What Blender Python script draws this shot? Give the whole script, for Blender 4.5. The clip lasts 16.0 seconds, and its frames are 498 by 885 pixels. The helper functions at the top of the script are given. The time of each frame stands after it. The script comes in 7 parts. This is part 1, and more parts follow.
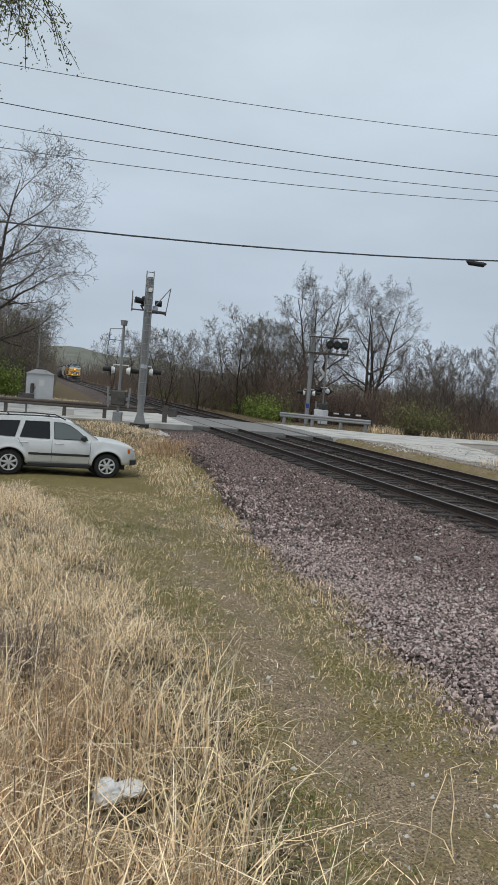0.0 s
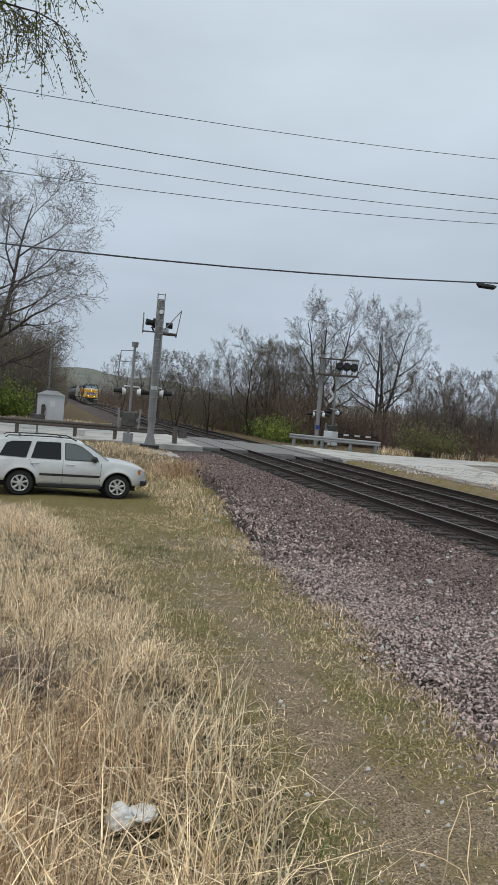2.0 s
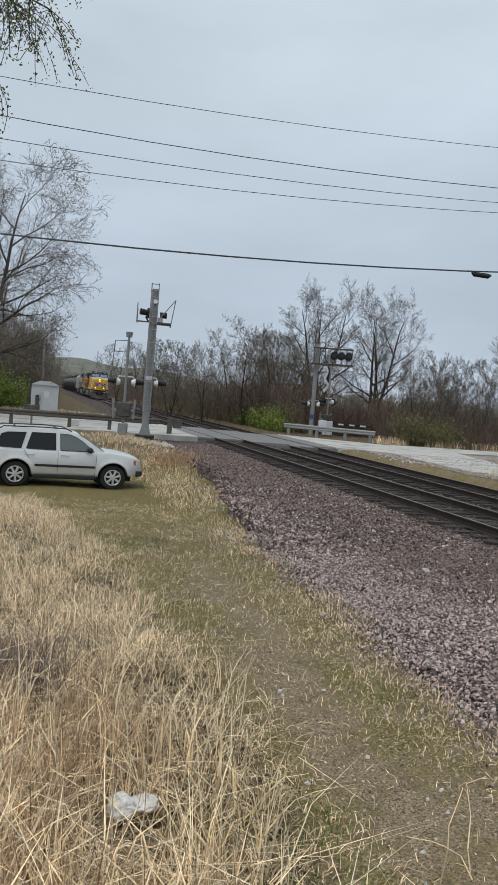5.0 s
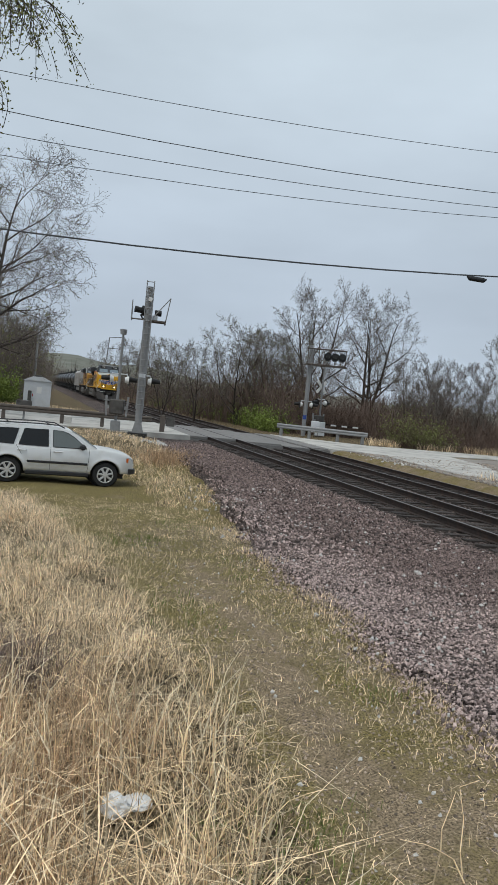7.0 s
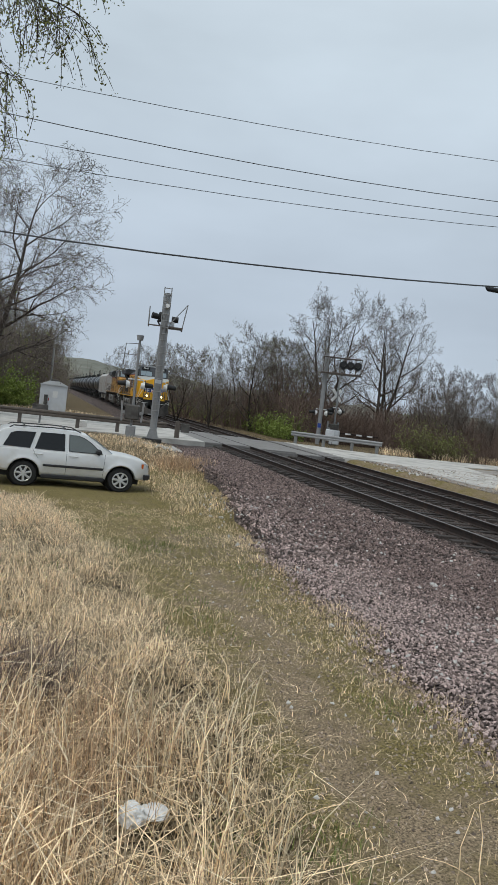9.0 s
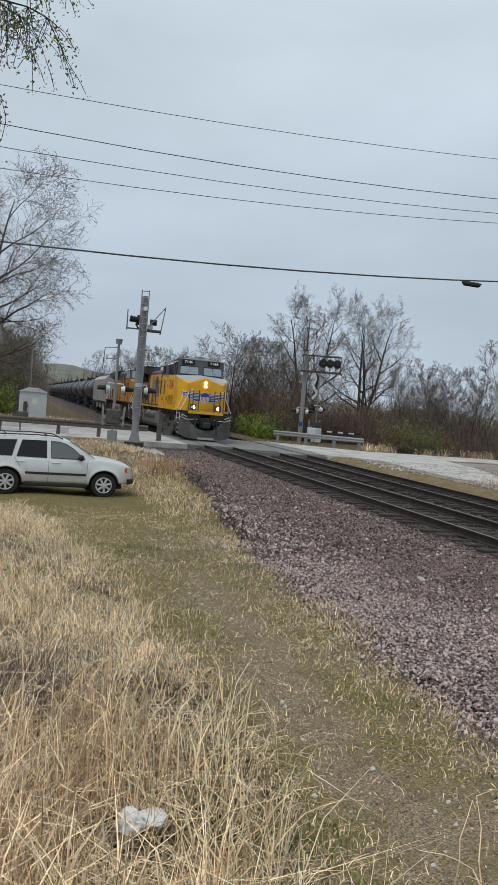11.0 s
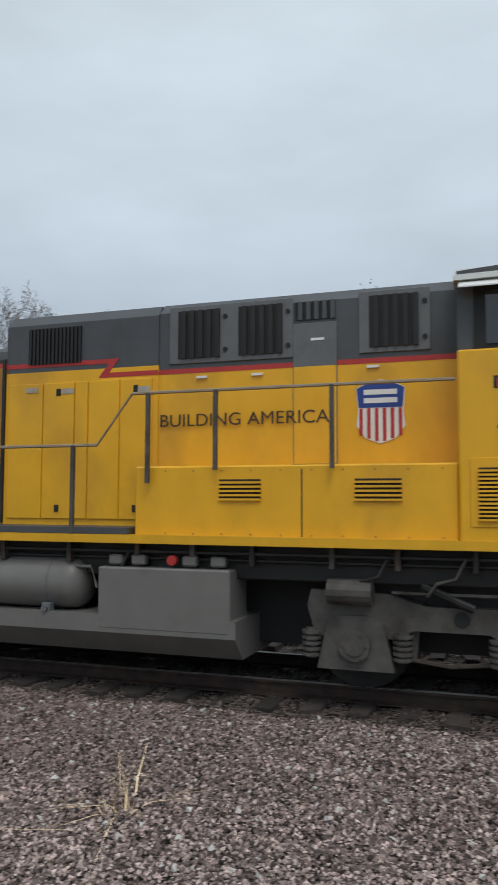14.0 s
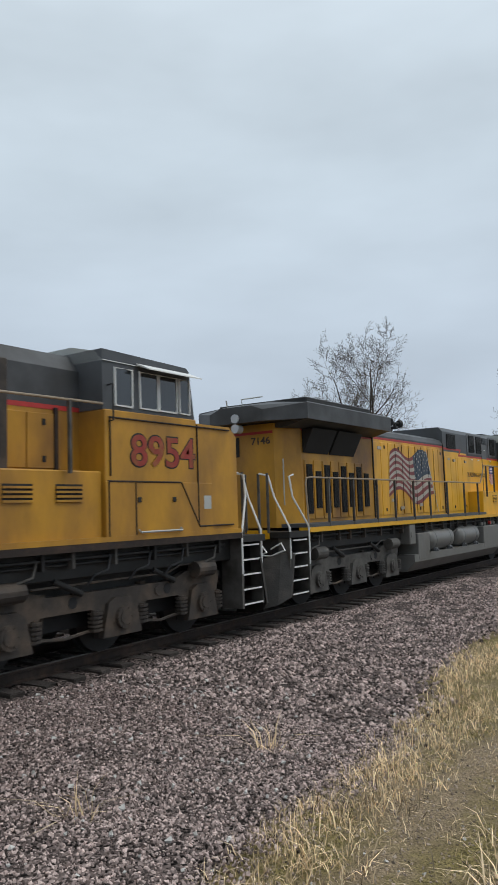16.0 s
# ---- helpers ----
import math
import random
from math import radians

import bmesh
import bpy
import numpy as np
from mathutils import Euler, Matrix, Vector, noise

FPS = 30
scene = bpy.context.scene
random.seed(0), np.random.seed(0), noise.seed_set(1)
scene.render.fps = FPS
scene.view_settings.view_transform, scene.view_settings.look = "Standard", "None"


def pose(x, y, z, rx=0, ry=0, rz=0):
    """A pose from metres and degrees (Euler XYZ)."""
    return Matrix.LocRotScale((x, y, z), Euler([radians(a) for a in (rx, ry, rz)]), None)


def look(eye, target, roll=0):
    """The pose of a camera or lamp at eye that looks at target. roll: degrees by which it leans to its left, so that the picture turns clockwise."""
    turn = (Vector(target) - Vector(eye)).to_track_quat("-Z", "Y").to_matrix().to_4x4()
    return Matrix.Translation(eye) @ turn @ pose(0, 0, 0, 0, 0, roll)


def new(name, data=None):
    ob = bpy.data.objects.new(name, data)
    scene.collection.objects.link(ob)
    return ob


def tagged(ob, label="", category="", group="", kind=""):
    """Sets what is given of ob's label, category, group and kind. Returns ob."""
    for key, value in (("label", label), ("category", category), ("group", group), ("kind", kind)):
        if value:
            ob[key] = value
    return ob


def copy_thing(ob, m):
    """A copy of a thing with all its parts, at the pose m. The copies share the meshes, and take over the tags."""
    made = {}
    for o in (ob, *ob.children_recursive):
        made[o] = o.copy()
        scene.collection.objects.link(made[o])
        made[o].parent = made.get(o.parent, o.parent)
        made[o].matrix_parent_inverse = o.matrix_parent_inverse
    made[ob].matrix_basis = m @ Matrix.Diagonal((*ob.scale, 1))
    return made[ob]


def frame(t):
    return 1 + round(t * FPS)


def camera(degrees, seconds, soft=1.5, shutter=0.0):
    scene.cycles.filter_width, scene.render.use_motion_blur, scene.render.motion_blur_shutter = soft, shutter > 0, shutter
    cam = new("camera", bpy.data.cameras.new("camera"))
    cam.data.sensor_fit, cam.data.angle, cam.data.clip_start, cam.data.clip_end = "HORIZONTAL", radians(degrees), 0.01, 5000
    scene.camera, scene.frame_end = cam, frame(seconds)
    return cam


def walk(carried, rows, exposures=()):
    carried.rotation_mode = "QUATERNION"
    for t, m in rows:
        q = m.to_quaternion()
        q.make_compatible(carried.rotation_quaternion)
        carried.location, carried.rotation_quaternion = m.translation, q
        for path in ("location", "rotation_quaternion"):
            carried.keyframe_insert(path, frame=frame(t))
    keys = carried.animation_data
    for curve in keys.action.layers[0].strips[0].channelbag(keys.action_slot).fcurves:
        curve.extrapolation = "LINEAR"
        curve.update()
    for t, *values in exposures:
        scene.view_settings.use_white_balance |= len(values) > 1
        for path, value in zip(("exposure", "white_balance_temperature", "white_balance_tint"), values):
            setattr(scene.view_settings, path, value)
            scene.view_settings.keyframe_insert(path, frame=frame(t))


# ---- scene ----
cam = camera(35.86, 16.0, soft=0.9, shutter=0.1)
PATH = [
    (0.0, pose(0.091, -0.026, 2.125, 85.97, -4.86, -15.35)),
    (0.5, pose(0.074, -0.023, 2.123, 86.42, -5.14, -14.65)),
    (1.0, pose(0.066, -0.027, 2.129, 86.81, -5.16, -14.44)),
    (1.5, pose(0.060, -0.029, 2.129, 87.18, -5.11, -14.51)),
    (2.0, pose(0.058, -0.031, 2.130, 87.49, -4.97, -14.65)),
    (2.5, pose(0.052, -0.028, 2.131, 87.60, -4.81, -14.75)),
    (3.0, pose(0.047, -0.027, 2.133, 87.52, -4.68, -14.77)),
    (3.5, pose(0.042, -0.019, 2.129, 87.31, -4.67, -14.79)),
    (4.0, pose(0.043, -0.019, 2.131, 87.10, -4.61, -14.89)),
    (6.5, pose(-0.008, -0.001, 2.134, 86.58, -5.34, -15.63)),
    (7.0, pose(-0.015, 0.002, 2.135, 86.77, -5.78, -15.65)),
    (7.5, pose(-0.031, 0.001, 2.145, 86.97, -6.28, -15.50)),
    (8.0, pose(-0.049, 0.003, 2.149, 87.14, -6.66, -15.19)),
    (8.5, pose(-0.061, 0.009, 2.153, 87.17, -6.82, -14.74)),
    (11.0, pose(-0.100, 0.030, 2.150, 87.34, -4.89, -16.05)),
    (11.5, pose(-0.098, 0.033, 2.142, 87.78, -4.03, -18.73)),
    (12.0, pose(-0.093, 0.041, 2.140, 88.52, -2.92, -22.95)),
    (12.5, pose(-0.064, 0.042, 2.127, 89.48, -1.39, -28.33)),
    (13.0, pose(-0.038, 0.048, 2.121, 91.05, 0.00, -35.45)),
    (13.5, pose(-0.005, 0.020, 2.116, 92.98, -0.13, -49.05)),
    (14.0, pose(0.006, 0.018, 2.109, 94.26, -0.14, -71.14)),
    (14.5, pose(0.014, 0.019, 2.103, 95.49, -0.95, -99.75)),
    (15.0, pose(0.007, 0.026, 2.097, 95.93, -1.23, -124.35)),
    (15.5, pose(0.005, -0.021, 2.116, 96.10, 0.06, -138.55)),
    (16.0, pose(0.004, -0.051, 2.108, 95.01, 1.85, -145.70)),
]
walk(cam, PATH)

# ---- light: a bright overcast sky ----
world = bpy.data.worlds.new("overcast")
scene.world = world
world.use_nodes = True
wn, wl = world.node_tree.nodes, world.node_tree.links
wn.clear()
w_out = wn.new("ShaderNodeOutputWorld")
w_mix = wn.new("ShaderNodeMixShader")
w_sky = wn.new("ShaderNodeTexSky")
w_sky.sky_type = "NISHITA"
w_sky.sun_disc = False
w_sky.sun_elevation, w_sky.sun_rotation = radians(50), radians(200)
w_bg1, w_bg2 = wn.new("ShaderNodeBackground"), wn.new("ShaderNodeBackground")
w_bg1.inputs["Strength"].default_value = 0.09
w_bg2.inputs["Strength"].default_value = 1.0
w_tc, w_sep = wn.new("ShaderNodeTexCoord"), wn.new("ShaderNodeSeparateXYZ")
w_ramp = wn.new("ShaderNodeValToRGB")
w_map, w_noise = wn.new("ShaderNodeMapping"), wn.new("ShaderNodeTexNoise")
w_map.inputs["Scale"].default_value = (1.2, 1.2, 3.4)
w_noise.inputs["Scale"].default_value = 2.2
w_noise.inputs["Detail"].default_value = 4
w_cl = wn.new("ShaderNodeMapRange")
for key, value in (("From Min", 0.3), ("From Max", 0.7), ("To Min", 0.9), ("To Max", 1.1)):
    w_cl.inputs[key].default_value = value
w_mul = wn.new("ShaderNodeVectorMath")
w_mul.operation = "SCALE"
r = w_ramp.color_ramp
r.elements[0].position, r.elements[0].color = 0.0, (0.46, 0.54, 0.64, 1)
r.elements[1].position, r.elements[1].color = 0.75, (0.72, 0.815, 0.885, 1)
e = r.elements.new(0.12)
e.color = (0.50, 0.58, 0.68, 1)
e = r.elements.new(0.40)
e.color = (0.60, 0.695, 0.775, 1)
wl.new(w_tc.outputs["Generated"], w_sep.inputs[0])
wl.new(w_sep.outputs["Z"], w_ramp.inputs["Fac"])
wl.new(w_tc.outputs["Generated"], w_map.inputs["Vector"])
wl.new(w_map.outputs[0], w_noise.inputs["Vector"])
wl.new(w_noise.outputs[0], w_cl.inputs["Value"])
wl.new(w_ramp.outputs["Color"], w_mul.inputs[0])
wl.new(w_cl.outputs[0], w_mul.inputs["Scale"])
wl.new(w_mul.outputs[0], w_bg2.inputs["Color"])
wl.new(w_sky.outputs[0], w_bg1.inputs["Color"])
w_mix.inputs[0].default_value = 0.93
wl.new(w_bg1.outputs[0], w_mix.inputs[1])
wl.new(w_bg2.outputs[0], w_mix.inputs[2])
wl.new(w_mix.outputs[0], w_out.inputs[0])

sun = new("sun", bpy.data.lights.new("sun", "SUN"))
sun.data.energy, sun.data.angle, sun.data.color = 1.2, radians(25), (1.0, 0.97, 0.92)
sun.matrix_world = look((-20, -12, 40), (0, 0, 0))
scene.view_settings.exposure = 0.0


# ---- materials ----
def material(name, color, rough=0.6, metal=0.0, vary=0.15, scale=6.0, bump=0.0, bump_scale=40.0, dirt=None, dirt_amount=0.0,
             dirt_scale=1.5, island=0.0, obj=0.0, emit=0.0, spec=0.5, stretch=(1, 1, 1)):
    """A principled material: two scales of tone, dirt patches, random tone by piece, and fine relief."""
    m = bpy.data.materials.new(name)
    m.use_nodes = True
    n, l = m.node_tree.nodes, m.node_tree.links
    b = n["Principled BSDF"]
    b.inputs["Roughness"].default_value, b.inputs["Metallic"].default_value = rough, metal
    b.inputs["Specular IOR Level"].default_value = spec
    tc, mp = n.new("ShaderNodeTexCoord"), n.new("ShaderNodeMapping")
    mp.inputs["Scale"].default_value = stretch
    l.new(tc.outputs["Object"], mp.inputs["Vector"])
    ns = n.new("ShaderNodeTexNoise")
    ns.inputs["Scale"].default_value, ns.inputs["Detail"].default_value, ns.inputs["Roughness"].default_value = scale, 6, 0.65
    l.new(mp.outputs[0], ns.inputs["Vector"])
    mr = n.new("ShaderNodeMapRange")
    for key, value in (("From Min", 0.25), ("From Max", 0.75), ("To Min", 1 - vary), ("To Max", 1 + vary)):
        mr.inputs[key].default_value = value
    l.new(ns.outputs[0], mr.inputs["Value"])
    value = mr.outputs[0]
    if island or obj:
        src = n.new("ShaderNodeNewGeometry").outputs["Random Per Island"] if island else n.new("ShaderNodeObjectInfo").outputs["Random"]
        k = island or obj
        m2 = n.new("ShaderNodeMapRange")
        m2.inputs["To Min"].default_value, m2.inputs["To Max"].default_value = 1 - k, 1 + k
        l.new(src, m2.inputs["Value"])
        mm = n.new("ShaderNodeMath")
        mm.operation = "MULTIPLY"
        l.new(value, mm.inputs[0])
        l.new(m2.outputs[0], mm.inputs[1])
        value = mm.outputs[0]
    sc = n.new("ShaderNodeVectorMath")
    sc.operation = "SCALE"
    sc.inputs[0].default_value = color
    if dirt:
        dn = n.new("ShaderNodeTexNoise")
        dn.inputs["Scale"].default_value, dn.inputs["Detail"].default_value = dirt_scale, 7
        l.new(mp.outputs[0], dn.inputs["Vector"])
        dr = n.new("ShaderNodeMapRange")
        for key, v in (("From Min", 0.62 - 0.3 * dirt_amount), ("From Max", 0.72), ("To Min", 0.0), ("To Max", min(1, dirt_amount * 1.6))):
            dr.inputs[key].default_value = v
        l.new(dn.outputs[0], dr.inputs["Value"])
        mx = n.new("ShaderNodeMix")
        mx.data_type = "RGBA"
        mx.inputs["A"].default_value, mx.inputs["B"].default_value = (*color, 1), (*dirt, 1)
        l.new(dr.outputs[0], mx.inputs["Factor"])
        l.new(mx.outputs["Result"], sc.inputs[0])
    l.new(value, sc.inputs["Scale"])
    l.new(sc.outputs[0], b.inputs["Base Color"])
    if bump:
        bn, bp = n.new("ShaderNodeTexNoise"), n.new("ShaderNodeBump")
        bn.inputs["Scale"].default_value, bn.inputs["Detail"].default_value = bump_scale, 5
        l.new(mp.outputs[0], bn.inputs["Vector"])
        bp.inputs["Strength"].default_value, bp.inputs["Distance"].default_value = bump, 0.02
        l.new(bn.outputs[0], bp.inputs["Height"])
        l.new(bp.outputs[0], b.inputs["Normal"])
    if emit:
        b.inputs["Emission Color"].default_value, b.inputs["Emission Strength"].default_value = (*color, 1), emit
    return m


def ground_material():
    """Dry grass, and bare trodden soil with thin green where the attribute 'path' is high."""
    m = material("dry_grass_ground", (0.3, 0.25, 0.165), 0.95, vary=0.25, scale=3.0, bump=0.8, bump_scale=30, spec=0.1)
    n, l = m.node_tree.nodes, m.node_tree.links
    b = n["Principled BSDF"]
    at = n.new("ShaderNodeAttribute")
    at.attribute_name = "path"
    tc = n.new("ShaderNodeTexCoord")

    def tone(scale, c0, c1, lo=0.35, hi=0.65, detail=8):
        ns, cr = n.new("ShaderNodeTexNoise"), n.new("ShaderNodeValToRGB")
        ns.inputs["Scale"].default_value, ns.inputs["Detail"].default_value, ns.inputs["Roughness"].default_value = scale, detail, 0.7
        l.new(tc.outputs["Object"], ns.inputs["Vector"])
        cr.color_ramp.elements[0].position, cr.color_ramp.elements[0].color = lo, (*c0, 1)
        cr.color_ramp.elements[1].position, cr.color_ramp.elements[1].color = hi, (*c1, 1)
        l.new(ns.outputs[0], cr.inputs[0])
        return cr.outputs[0], ns.outputs[0]

    def mix(fac, a, c):
        mx = n.new("ShaderNodeMix")
        mx.data_type = "RGBA"
        l.new(fac, mx.inputs["Factor"])
        l.new(a, mx.inputs["A"])
        l.new(c, mx.inputs["B"])
        return mx.outputs["Result"]
    # dark end of the grass tone paints the shaded gaps between blades
    grass, _ = tone(16, (0.03, 0.022, 0.014), (0.28, 0.215, 0.125), 0.42, 0.62)
    green, _ = tone(55, (0.04, 0.033, 0.013), (0.335, 0.268, 0.112), 0.4, 0.62)
    soil, _ = tone(60, (0.06, 0.045, 0.029), (0.4, 0.305, 0.2), 0.38, 0.62)
    _, patch0 = tone(1.1, (0, 0, 0), (1, 1, 1), detail=5)
    tr, ta = n.new("ShaderNodeAttribute"), n.new("ShaderNodeMath")
    tr.attribute_name = "trail"
    ta.operation = "ADD"
    l.new(tr.outputs["Fac"], ta.inputs[0])
    l.new(patch0, ta.inputs[1])
    patch = ta.outputs[0]
    pr = n.new("ShaderNodeMapRange")
    pr.inputs["From Min"].default_value, pr.inputs["From Max"].default_value = 0.42, 0.62
    l.new(patch, pr.inputs["Value"])
    dark_soil, _ = tone(70, (0.035, 0.027, 0.015), (0.26, 0.2, 0.115), 0.38, 0.62)
    _, damp = tone(3.2, (0, 0, 0), (1, 1, 1), detail=6)
    dr = n.new("ShaderNodeMapRange")
    dr.inputs["From Min"].default_value, dr.inputs["From Max"].default_value = 0.5, 0.72
    l.new(damp, dr.inputs["Value"])
    trod = mix(dr.outputs[0], mix(pr.outputs[0], green, soil), dark_soil)
    _, edge = tone(2.5, (0, 0, 0), (1, 1, 1))
    ad = n.new("ShaderNodeMath")
    ad.operation = "ADD"
    l.new(at.outputs["Fac"], ad.inputs[0])
    l.new(edge, ad.inputs[1])
    er = n.new("ShaderNodeMapRange")
    er.inputs["From Min"].default_value, er.inputs["From Max"].default_value = 0.85, 1.15
    l.new(ad.outputs[0], er.inputs["Value"])
    l.new(mix(er.outputs[0], grass, trod), b.inputs["Base Color"])
    return m


def ballast_material(name, a, c, scale=16):
    """Crushed stone: one tone and height for each stone."""
    m = bpy.data.materials.new(name)
    m.use_nodes = True
    n, l = m.node_tree.nodes, m.node_tree.links
    b = n["Principled BSDF"]
    b.inputs["Roughness"].default_value, b.inputs["Specular IOR Level"].default_value = 0.9, 0.15
    tc, v, sep, cr, bp = (n.new("ShaderNode" + k) for k in ("TexCoord", "TexVoronoi", "SeparateColor", "ValToRGB", "Bump"))
    v.inputs["Scale"].default_value = scale
    l.new(tc.outputs["Object"], v.inputs["Vector"])
    l.new(v.outputs["Color"], sep.inputs[0])
    cr.color_ramp.elements[0].color, cr.color_ramp.elements[1].color = (*a, 1), (*c, 1)
    cr.color_ramp.elements[0].position, cr.color_ramp.elements[1].position = 0.15, 0.98
    l.new(sep.outputs[0], cr.inputs[0])
    l.new(cr.outputs[0], b.inputs["Base Color"])
    bp.inputs["Strength"].default_value, bp.inputs["Distance"].default_value, bp.invert = 1.0, 0.05, True
    l.new(v.outputs["Distance"], bp.inputs["Height"])
    l.new(bp.outputs[0], b.inputs["Normal"])
    return m


def glass_material(name, color=(0.02, 0.025, 0.03), rough=0.05):
    return material(name, color, rough, vary=0.05, spec=0.9)


